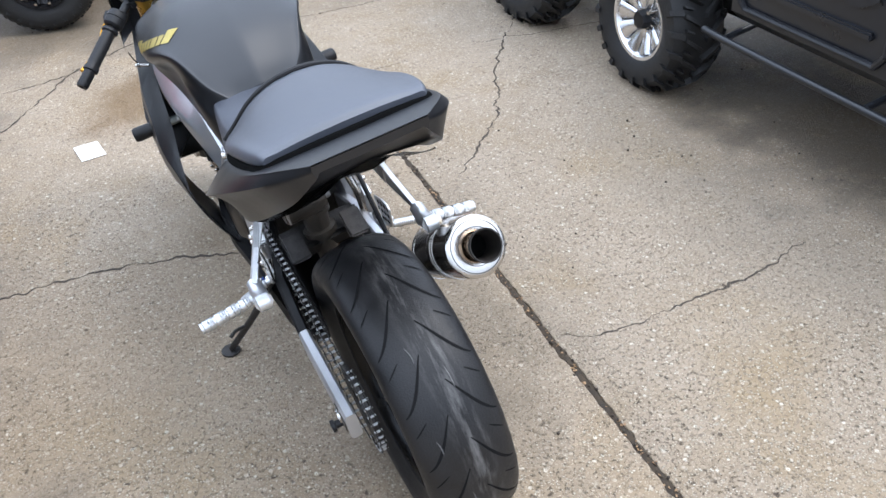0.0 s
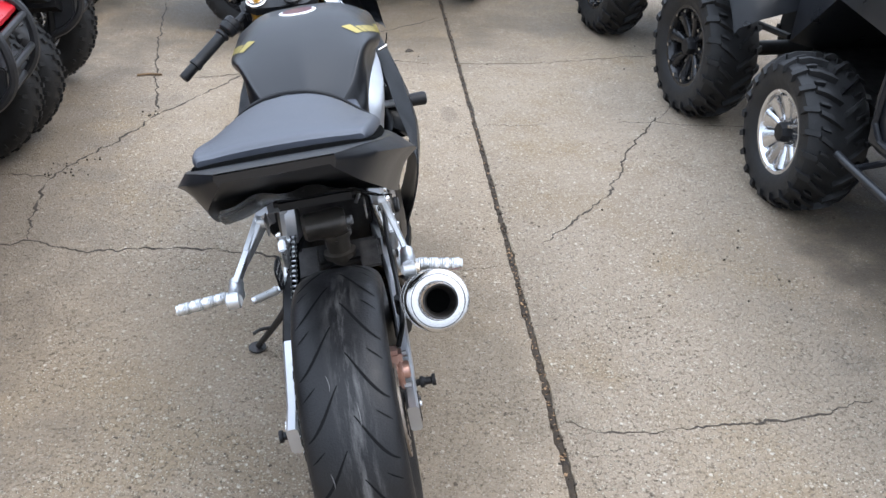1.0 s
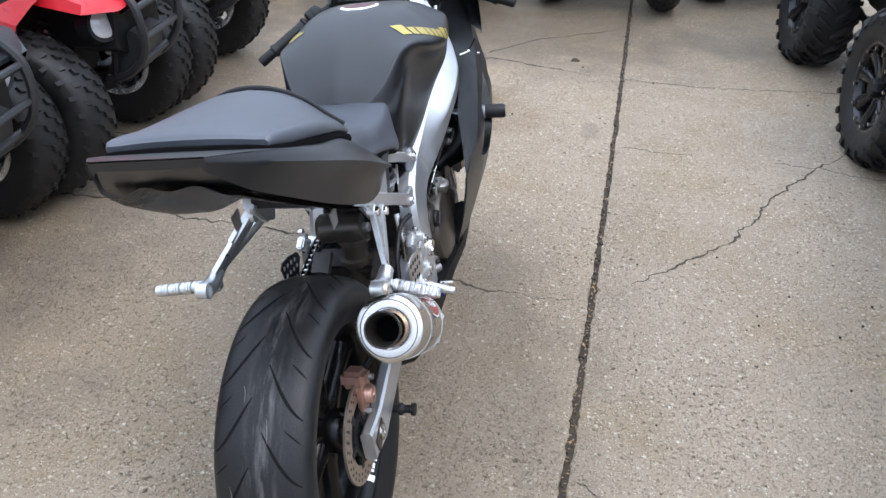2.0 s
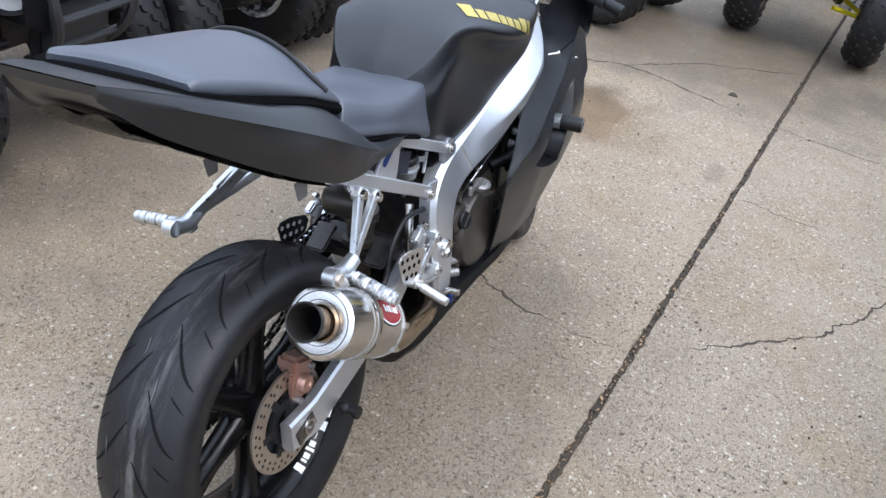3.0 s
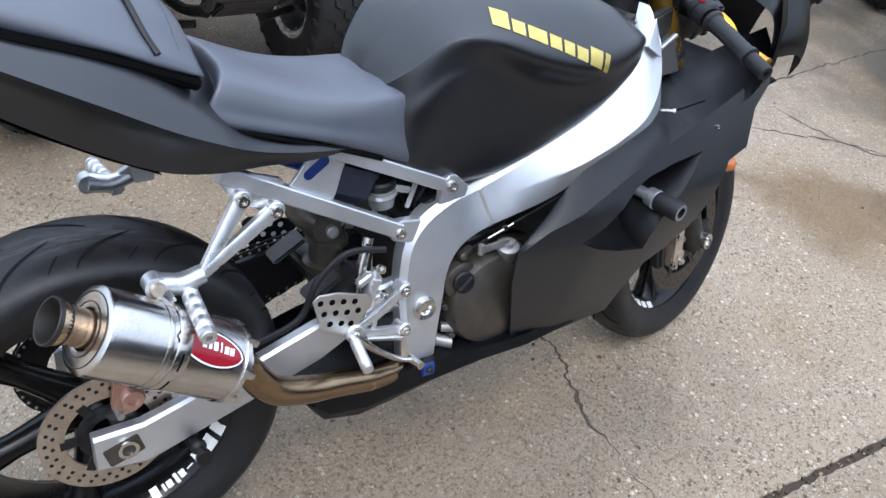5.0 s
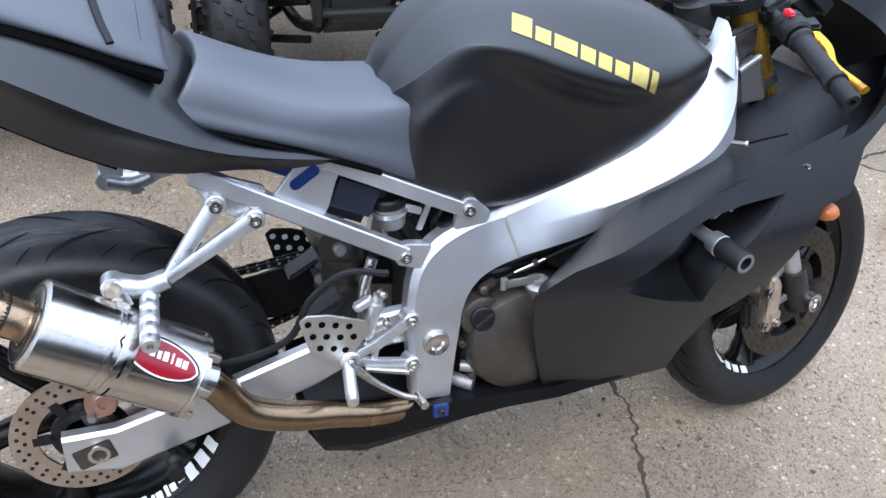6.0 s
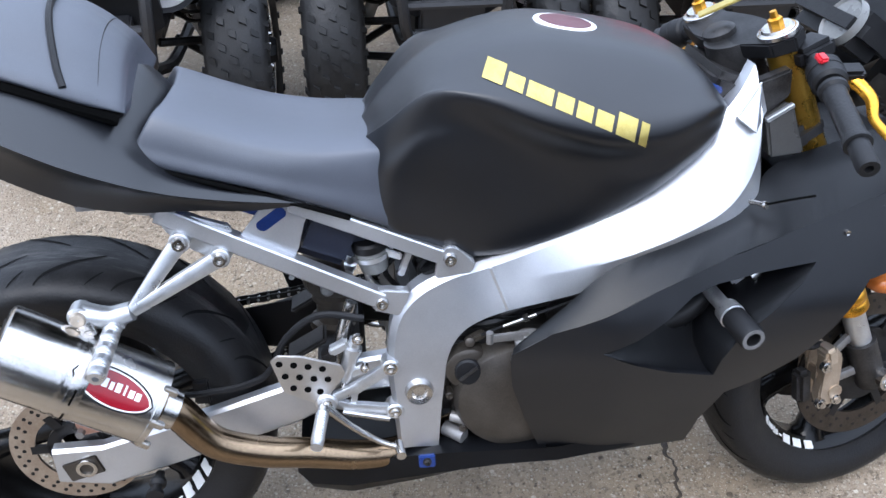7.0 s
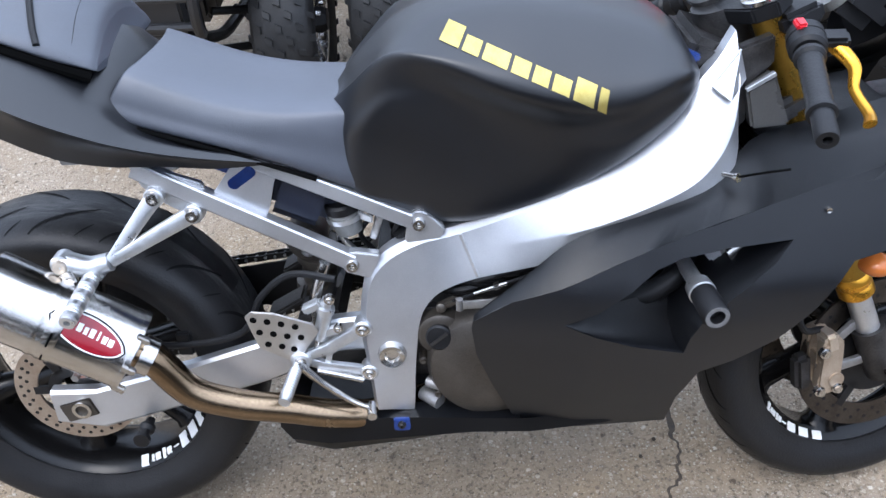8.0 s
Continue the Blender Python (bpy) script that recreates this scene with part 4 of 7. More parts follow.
def hex_bolt(parent, place, s, r=0.008, mat=None):
    """A socket-headed bolt with a washer, looking outwards."""
    bm = lathe(bmesh.new(), [(-0.006, r * 1.5), (0.001, r * 1.5), (0.0015, r * 1.05), (0.006, r), (0.0065, r * 0.9), (0.0065, r * 0.55), (0.002, r * 0.5), (0.002, 0)], place, (s, 0, 0), 18)
    return part("bolt", bm, mat or STEEL, parent)


def bar(bm, a, b, w, h):
    """A flat-sided rail from a to b."""
    a, b = Vector(a), Vector(b)
    d = (b - a).normalized()
    x = Vector((1, 0, 0))
    x = (x - d * x.dot(d)).normalized()
    u = d.cross(x)
    e = 0.18
    prof = [(-1 + e, -1), (1 - e, -1), (1, -1 + e), (1, 1 - e), (1 - e, 1), (-1 + e, 1), (-1, 1 - e), (-1, -1 + e)]
    return loft(bm, [[p + x * w / 2 * i + u * h / 2 * j for i, j in prof] for p in (a, b)])


for s in (-1, 1):
    bm = bar(bmesh.new(), (s * 0.116, 0.600, 0.656), (s * 0.118, 0.375, 0.764), 0.020, 0.024)
    rail = part("subframe_rail", bm, ALLOY, BIKE, "square silver upper seat rail")
    bm = bar(bmesh.new(), (s * 0.124, 0.500, 0.592), (s * 0.120, 0.185, 0.764), 0.024, 0.028)
    part("subframe_rail", bm, ALLOY, BIKE, "square silver lower seat rail")
    bm = bmesh.new()
    prism(bm, [(0.298, 0.716), (0.340, 0.770), (0.366, 0.782), (0.410, 0.762), (0.390, 0.730), (0.380, 0.688), (0.372, 0.668)], s * 0.112, s * 0.120, 0.002)
    plate = part("gusset_plate", bm, ALLOY, BIKE, "silver gusset plate with a blue slot")
    bm = bmesh.new()
    d = Vector((0, 0.82, 0.57)).normalized()
    c = Vector((s * 0.1205, 0.345, 0.740))
    n = Vector((0, -d.z, d.y))
    loop = []
    for k in range(20):
        a = 2 * math.pi * k / 20
        loop.append(c + d * ((0.016 if math.cos(a) > 0 else -0.016) + 0.0095 * math.cos(a)) + n * 0.0095 * math.sin(a))
    bm.faces.new([bm.verts.new(p) for p in loop])
    bmesh.ops.solidify(bm, geom=bm.faces[:], thickness=0.001)
    part("slot", bm, BLUE, plate, "blue slot")
bm = bmesh.new()
box(bm, (0.066, 0.425, 0.690), (0.080, 0.110, 0.088), (-24, 0, 0), 0.020)
part("battery_box", bm, NAVY, BIKE, "black plastic electrics box")
bm = bmesh.new()
box(bm, (0, 0.285, 0.770), (0.20, 0.15, 0.04), (-24, 0, 0), 0.01)
part("inner_tray", bm, BLUE, BIKE, "blue painted inner seat tray")

# brake fluid reservoir
bm = bmesh.new()
lathe(bm, [(-0.005, 0.0275), (-0.005, 0.030), (0.003, 0.030), (0.003, 0.0275)], (0.080, 0.488, 0.652), (0.05, -0.15, 1), 28, closed=True)
box(bm, (0.096, 0.520, 0.655), (0.004, 0.034, 0.014), (-10, 0, -25), 0.002)
box(bm, (0.100, 0.540, 0.640), (0.004, 0.012, 0.050), (-20, 0, 0), 0.002)
part("reservoir_bracket", bm, CAST, BIKE, "alloy clip holding the reservoir")
bm = lathe(bmesh.new(), [(-0.034, 0.0), (-0.034, 0.022), (-0.004, 0.027), (0.006, 0.027)], (0.080, 0.488, 0.656), (0.05, -0.15, 1), 24)
res = part("brake_reservoir", bm, CLOUDY, BIKE, "small cloudy brake fluid reservoir")
bm = lathe(bmesh.new(), [(0.006, 0.0285), (0.018, 0.0285), (0.022, 0.025), (0.022, 0.0)], (0.080, 0.488, 0.656), (0.05, -0.15, 1), 24)
part("cap", bm, PLASTIC, res, "black screw cap")


# swingarm, chain and shock
def swingarm():
    bm = bmesh.new()
    for s in (-1, 1):
        o = 0.0 if s > 0 else 0.028
        rows = [(-0.050, 0.350, 0.280, 0.118 + o), (0.03, 0.350, 0.266, 0.118 + o), (0.20, 0.398, 0.318, 0.120 + o), (0.35, 0.446, 0.366, 0.120 + o * 0.7), (0.46, 0.476, 0.410, 0.108), (0.545, 0.475, 0.405, 0.095)]
        rings = []
        for y, zt, zb, x in rows:
            w = 0.013
            prof = [(x + w, zt - 0.006), (x + w, zb + 0.006), (x + w - 0.005, zb), (x - w + 0.005, zb), (x - w, zb + 0.006), (x - w, zt - 0.006), (x - w + 0.005, zt), (x + w - 0.005, zt)]
            rings.append([Vector((s * a, y, b)) for a, b in prof])
        loft(bm, rings if s > 0 else rings[:3])
        if s < 0:
            sleeve = loft(bmesh.new(), rings[2:])
    a = part("swingarm", bm, ALLOY, BIKE, "silver box-section swingarm")
    # the left arm's front half gets its shade as a black colour
    part("arm_in_shade", sleeve, PLASTIC, a, "front half of the left arm, coloured black for its shade")
    part("cross_tube", box(bmesh.new(), (0, 0.43, 0.455), (0.21, 0.075, 0.05), (18, 0, 0), 0.01), DARK_STEEL, a)
    for s in (-1, 1):
        bm = bmesh.new()
        o = 0.0 if s > 0 else 0.028
        box(bm, (s * 0.075, 0.375, 0.485), (0.05, 0.075, 0.010), (30, 0, 0), 0.004)
        part("swingarm_brace", bm, DARK_STEEL, a, "flat dark brace plate")
        bm = bmesh.new()
        box(bm, (s * (0.1315 + o), -0.006, 0.310), (0.005, 0.060, 0.038), (16, 0, 0), 0.002)
        part("axle_block", bm, BRONZE, a, "recessed axle adjuster block")
        bm = lathe(bmesh.new(), [(-0.002, 0.0), (0.0, 0.010), (0.006, 0.011), (0.006, 0.017), (-0.004, 0.017)], (s * (0.132 + o), 0, 0.312), (s, 0, 0), 24)
        part("axle_nut", bm, STEEL, a)
        bm = lathe(bmesh.new(), [(-0.005, 0.008), (0.012, 0.008), (0.014, 0.014), (0.020, 0.014), (0.026, 0.009), (0.040, 0.009), (0.042, 0.014), (0.050, 0.014), (0.050, 0.0)], (s * (0.128 + o * 0.3), 0.110 if s > 0 else 0.0, 0.276 if s > 0 else 0.29), (s, 0, 0), 20)
        part("stand_spool", bm, PLASTIC, a, "black paddock stand spool")
    # chain over the rear sprocket, plates and bright rollers
    ring, x = 0.104, -0.117
    line = [Vector((x, 0.56 * (1 - k / 30), 0.500 - (0.500 - 0.322 - ring) * k / 30)) for k in range(30)]
    line += [REAR + Vector((x, -math.sin(u) * ring, math.cos(u) * ring)) for u in (math.pi * k / 18 for k in range(19))]
    line += [Vector((x, 0.56 * k / 30, 0.322 - ring + (0.430 - 0.322 + ring) * k / 30)) for k in range(1, 31)]
    plates = bmesh.new()
    roller = mesh_of("chain_roller", rod(bmesh.new(), (-0.0088, 0, 0), (0.0088, 0, 0), 0.0030, 8), CAST)
    for i, (p, q) in enumerate(zip(line, line[1:])):
        dz = math.degrees(math.atan2(q.z - p.z, q.y - p.y))
        m = (p + q) / 2
        for side in (-1, 1):
            box(plates, m + Vector((side * (0.0052 if i % 2 else 0.0072), 0, 0)), (0.002, (q - p).length * 1.15, 0.012), (dz, 0, 0))
        one = new("chain_roller", roller)
        one.parent, one.matrix_local = a, Matrix.Translation(p)
    part("chain", plates, CHAIN_GREASE, a, "greasy dark drive chain")["kind"] = "stuff"
    bm = lathe(bmesh.new(), [(x - 0.003, 0.05), (x + 0.003, 0.05), (x + 0.003, 0.101), (x - 0.003, 0.101)], REAR, segs=44, closed=True)
    part("sprocket", bm, DARK_STEEL, REAR_WHEEL, "dark steel rear sprocket")
    # black plate between the rear wheel and the left arm
    bm = prism(bmesh.new(), [(0.15, 0.388), (0.13, 0.434), (0.30, 0.458), (0.50, 0.485), (0.51, 0.410), (0.32, 0.360)], -0.104, -0.100, 0.0015)
    part("inner_plate", bm, PLASTIC, a, "black plate inboard of the chain")
    # hugger edge over the tyre
    bm = bmesh.new()
    rows = []
    for k in range(9):
        an = radians(28 + 34 * k / 8)
        r = 0.331
        rows.append([REAR + Vector((x, math.cos(an) * (r - abs(x) ** 2 * 4), math.sin(an) * (r - abs(x) ** 2 * 4))) for x in (-0.085, -0.06, 0, 0.06, 0.085)])
    loft(bm, rows, caps=False, closed=False)
    bmesh.ops.solidify(bm, geom=bm.faces[:], thickness=0.003)
    part("rear_hugger", bm, PLASTIC, a, "short black tyre hugger")
    # shock absorber: a short dull brown canister lying across the bike on a thick vertical body
    bm = lathe(bmesh.new(), [(-0.062, 0.0), (-0.062, 0.028), (-0.054, 0.035), (0.030, 0.036), (0.038, 0.032), (0.044, 0.030), (0.046, 0.0)], (-0.012, 0.408, 0.572), (1, 0.05, 0.02), 28)
    sh = part("shock_absorber", bm, BRONZE, BIKE, "dull brown rear shock absorber with a canister")
    bm = lathe(bmesh.new(), [(0.0, 0.0), (0.0, 0.030), (0.024, 0.032), (0.028, 0.040), (0.040, 0.040), (0.044, 0.032), (0.080, 0.030), (0.083, 0.041), (0.096, 0.041), (0.100, 0.028), (0.18, 0.026), (0.18, 0.0)], (0.0, 0.428, 0.566), (0, -0.10, -1), 28)
    part("shock_body", bm, BRONZE, sh, "dull brown shock body with collars")
    bm = lathe(bmesh.new(), [(-0.02, 0.012), (0.012, 0.012), (0.015, 0.009), (0.015, 0.0)], (0.034, 0.414, 0.566), (1, 0, 0.1), 16)
    part("shock_knob", bm, DULL, sh, "round grey adjuster knob")


swingarm()


def rear_caliper():
    bm = bmesh.new()
    box(bm, (0.090, 0.030, 0.432), (0.050, 0.058, 0.036), (-20, 0, 0), 0.009)
    lathe(bm, [(-0.02, 0.0), (-0.02, 0.020), (0.010, 0.020), (0.014, 0.017), (0.014, 0.010), (0.010, 0.008), (0.010, 0)], (0.112, 0.020, 0.398), (1, 0, 0), 22)
    prism(bm, [(-0.004, 0.43), (0.045, 0.44), (0.05, 0.41), (0.03, 0.365), (-0.005, 0.36), (-0.012, 0.385)], 0.098, 0.112, 0.004)
    c = part("rear_caliper", bm, PINK, BIKE, "copper-coloured rear brake caliper")
    for y, z in ((-0.002, 0.372), (0.042, 0.425)):
        part("caliper_bolt", rod(bmesh.new(), (0.108, y, z), (0.124, y, z), 0.007, 6), DULL, c)
    bm = bmesh.new()
    box(bm, (0.100, 0.004, 0.352), (0.010, 0.040, 0.05), (15, 0, 0), 0.004)
    part("caliper_bracket", bm, DARK_STEEL, c)
    bm = bmesh.new()
    tube(bm, [(0.110, 0.045, 0.445), (0.125, 0.09, 0.462), (0.128, 0.18, 0.44), (0.128, 0.30, 0.46), (0.125, 0.345, 0.53), (0.128, 0.40, 0.572), (0.135, 0.470, 0.565)], 0.006, 8, 60)
    part("brake_hose", bm, PLASTIC, BIKE, "black rubber rear brake hose")
    bm = bmesh.new()
    box(bm, (0.122, 0.203, 0.44), (0.012, 0.026, 0.045), (0, 0, 0), 0.003)
    part("hose_clip", bm, PLASTIC, BIKE)


rear_caliper()


# passenger foot brackets
def arm(bm, a, b, wide, high):
    """A flat cast arm from a to b, tapering; wide and high give its section at both ends."""
    a, b = Vector(a), Vector(b)
    d = (b - a).normalized()
    x = (Vector((1, 0, 0)) - d * d.x).normalized()
    u = d.cross(x)
    e = 0.28
    prof = [(-1 + e, -1), (1 - e, -1), (1, -1 + e), (1, 1 - e), (1 - e, 1), (-1 + e, 1), (-1, 1 - e), (-1, -1 + e)]
    return loft(bm, [[a.lerp(b, t) + x * (wide[0] + (wide[1] - wide[0]) * t) / 2 * i + u * (high[0] + (high[1] - high[0]) * t) / 2 * j for i, j in prof] for t in (0, 1)])


def bracket(s, x_low):
    low = (s * x_low, 0.135, 0.628)
    bm = bmesh.new()
    tube(bm, [low, (s * x_low, 0.10, 0.620), (s * x_low, 0.062, 0.629)], [0.015, 0.017, 0.019], 12)
    lathe(bm, [(-0.012, 0.0), (-0.012, 0.017), (0.012, 0.017), (0.014, 0.012), (0.014, 0)], (s * x_low, 0.062, 0.629), (s, 0, 0), 20)
    b = part("passenger_bracket", bm, CAST, BIKE, "forked silver passenger footrest bracket")
    bm = prism(bmesh.new(), [(0.185, 0.772), (0.19, 0.735), (0.225, 0.70), (0.275, 0.672), (0.29, 0.70), (0.285, 0.735)], s * 0.112, s * 0.126, 0.003)
    part("mount_plate", bm, CAST, b)
    if s < 0:
        bm = bar(bmesh.new(), (-0.132, 0.236, 0.728), (-0.172, 0.172, 0.672), 0.012, 0.040)
        bar(bm, (-0.170, 0.176, 0.674), (-0.204, 0.128, 0.628), 0.013, 0.032)
        part("bracket_web", bm, CAST, b)
    for y, z in ((0.212, 0.720), (0.266, 0.690)):
        bm = arm(bmesh.new(), (s * 0.133, y, z), low, (0.014, 0.012), (0.026, 0.018))
        lathe(bm, [(-0.010, 0), (-0.010, 0.0155), (0.005, 0.0155), (0.007, 0.0135), (0.007, 0)], (s * 0.134, y, z), (s, 0, 0), 20)
        part("bracket_arm", bm, CAST, b)
        bm = lathe(bmesh.new(), [(0.004, 0.0), (0.002, 0.004), (0.007, 0.005), (0.007, 0.009), (0, 0.0115), (-0.01, 0.0115)], (s * 0.141, y, z), (s, 0, 0), 18)
        part("bolt", bm, STEEL, b)
    root = Vector((s * (x_low + 0.004), 0.108, 0.612))
    tip = Vector((s * 0.278, 0.100, 0.592)) if s > 0 else Vector((-0.335, 0.100, 0.604))
    bm = bmesh.new()
    d = tip - root
    long = d.length
    prof = [(0.0, 0.0), (0.0, 0.0100), (long * 0.12, 0.0100)]
    for k in range(4):
        z0 = long * (0.14 + 0.21 * k)
        prof += [(z0, 0.0105), (z0 + 0.002, 0.0132)] + [(z0 + 0.004 + 0.0028 * j, 0.0133 if j % 2 else 0.0122) for j in range(int((long * 0.17 - 0.006) / 0.0028))] + [(z0 + long * 0.175, 0.0132), (z0 + long * 0.19, 0.0105)]
    prof += [(long, 0.0115), (long, 0.005), (long - 0.01, 0.0045), (long - 0.01, 0.0)]
    lathe(bm, prof, root, d, 20)
    peg = part("footpeg", bm, CAST, b, "ribbed alloy passenger footpeg")
    bm = bmesh.new()
    box(bm, root - d.normalized() * 0.004, (0.03, 0.028, 0.026), (0, 0, 0), 0.005)
    part("peg_clevis", bm, CAST, b)


bracket(1, 0.165), bracket(-1, 0.205)


# exhaust
def exhaust():
    a, b = Vector((0.210, -0.050, 0.616)), Vector((0.196, 0.150, 0.480))
    d = (b - a).normalized()
    long = (b - a).length
    bm = lathe(bmesh.new(), [(0.006, 0.029), (0.001, 0.031), (0.000, 0.034), (0.002, 0.052), (0.003, 0.0585), (0.0065, 0.0635), (0.012, 0.0645), (long - 0.012, 0.0645), (long - 0.010, 0.0662), (long - 0.002, 0.0662), (long, 0.060), (long + 0.002, 0.024), (long - 0.02, 0.024), (0.02, 0.0265)], a, d, 56, closed=True)
    e = part("exhaust", bm, STEEL, BIKE, "polished steel round exhaust silencer")
    bm = lathe(bmesh.new(), [(0.02, 0.026), (0.0, 0.027), (-0.030, 0.0285), (-0.048, 0.0335), (-0.052, 0.032), (-0.046, 0.030), (-0.02, 0.026), (0.03, 0.024)], a, d, 40, closed=True)
    part("exhaust_tip", bm, TIP, e, "heat-browned flared exhaust tip")
    bm = lathe(bmesh.new(), [(0.035, 0.0234), (0.0, 0.0244), (-0.02, 0.0256), (-0.046, 0.0294), (-0.0525, 0.0314), (-0.0532, 0.0335), (-0.0520, 0.0345), (-0.0455, 0.0343), (-0.0455, 0.0325), (-0.02, 0.0262), (0.035, 0.0238)], a, d, 32, closed=True)
    part("exhaust_bore", bm, SOOT, e, "sooty brown bore with a dark lip")
    bm = lathe(bmesh.new(), [(0.0, 0.0), (0.0, 0.0245), (0.003, 0.0245), (0.003, 0.0)], a + d * 0.012, d, 28)
    part("inner_bore", bm, GAP_BLACK, e, "black inner bore")
    for at_pos, r in ((0.0018, 0.0535), (0.0002, 0.0385)):
        bm = lathe(bmesh.new(), [(at_pos - 0.0006, r), (at_pos - 0.0006, r + 0.0014), (at_pos + 0.002, r + 0.0014), (at_pos + 0.002, r)], a, d, 44, closed=True)
        part("cap_seam", bm, DARK_STEEL, e)
    for at_pos in (0.094, long - 0.012):
        bm = lathe(bmesh.new(), [(at_pos, 0.0647), (at_pos, 0.0656), (at_pos + 0.004, 0.0660), (at_pos + 0.008, 0.0656), (at_pos + 0.008, 0.0647)], a, d, 48, closed=True)
        part("end_band", bm, STEEL, e)
    bm = lathe(bmesh.new(), [(0.110, 0.0646), (0.110, 0.0660), (0.1115, 0.0664), (0.1305, 0.0664), (0.132, 0.0660), (0.132, 0.0646)], a, d, 48, closed=True)
    bar(bm, a + d * 0.116 + Vector((-0.018, 0.030, 0.052)), Vector((0.176, 0.064, 0.634)), 0.006, 0.022)
    part("mounting_strap", bm, STEEL, e, "polished steel mounting strap")
    bm = lathe(bmesh.new(), [(0.0, 0.0), (0.004, 0.006), (0.004, 0.010), (0, 0.012), (-0.02, 0.012)], (0.182, 0.062, 0.629), (1, 0, 0), 18)
    part("hanger_bolt", bm, PALE, e)
    # badge wrapped on the outer side
    u = d.cross(Vector((0, 0, 1))).normalized()
    v = d.cross(u)
    if u.x < 0:
        u = -u
    if v.z < 0:
        v = -v

    def wrapped(shape, mat, lift, at_pos, reach, label):
        bm = bmesh.new()
        n, m = (22, 10) if reach > 0.02 else (2, 6)
        grid = []
        for i in range(n + 1):
            col = []
            s = i / n * 2 - 1
            lo, hi = shape(s)
            for j in range(m + 1):
                an = lo + (hi - lo) * j / m
                col.append(bm.verts.new(a + d * (at_pos + reach * s) + (u * math.cos(an) + v * math.sin(an)) * (0.0645 + lift)))
            grid.append(col)
        for i in range(n):
            for j in range(m):
                bm.faces.new((grid[i][j], grid[i + 1][j], grid[i + 1][j + 1], grid[i][j + 1]))
        part("badge", bm, mat, e, label)

    def oval(mid, tall):
        return lambda s: (mid - 0.1 * s - tall * max(0, 1 - s * s) ** 0.62, mid - 0.1 * s + tall * max(0, 1 - s * s) ** 0.62)

    wrapped(oval(0.62, 0.45), PLASTIC, 0.0006, 0.166, 0.062, "black oval badge edge")
    wrapped(oval(0.62, 0.40), WHITE, 0.0008, 0.166, 0.059, "white badge line")
    wrapped(oval(0.62, 0.36), CRIMSON, 0.0010, 0.166, 0.056, "crimson oval badge")
    for k, (w, h) in enumerate(((0.008, 0.20), (0.006, 0.17), (0.008, 0.20), (0.003, 0.22), (0.008, 0.17), (0.008, 0.17))):
        wrapped(lambda s: (0.60 - 0.012 * k, 0.60 - 0.012 * k + h), WHITE, 0.0015, 0.152 + 0.0100 * k, w / 2, "plain white badge bar")
    for an in (0.15, -0.55):
        bm = bmesh.new()
        rows = [[a + d * t + (u * math.cos(q) + v * math.sin(q)) * 0.0667 for q in (an - 0.20, an - 0.1, an, an + 0.1, an + 0.20)] for t in (0.1195, 0.1225)]
        loft(bm, rows, caps=False, closed=False)
        part("strap_slot", bm, GAP_BLACK, e, "black slot in the strap")
    # link pipe
    pts = [b - d * 0.004, b + d * 0.03, (0.190, 0.222, 0.392), (0.178, 0.290, 0.353), (0.163, 0.365, 0.328), (0.147, 0.445, 0.300), (0.12, 0.52, 0.280), (0.06, 0.62, 0.272)]
    part("link_pipe", tube(bmesh.new(), pts, [0.028, 0.026, 0.025, 0.025, 0.025], 20, 48), PIPE, e, "brown heat-tinted link pipe")
    bm = lathe(bmesh.new(), [(0.008, 0.0265), (0.008, 0.0315), (0.030, 0.0315), (0.030, 0.0265)], b, d, 32, closed=True)
    part("pipe_clamp", bm, STEEL, e, "steel pipe clamp")
    for an in (-0.6, 0.2, 1.0):
        bm = bmesh.new()
        c = b + (u * math.cos(an) + v * math.sin(an)) * 0.064
        box(bm, c, (0.010, 0.022, 0.012), (-34, 0, 0), 0.002)
        part("spring_tab", bm, STEEL, e)


exhaust()


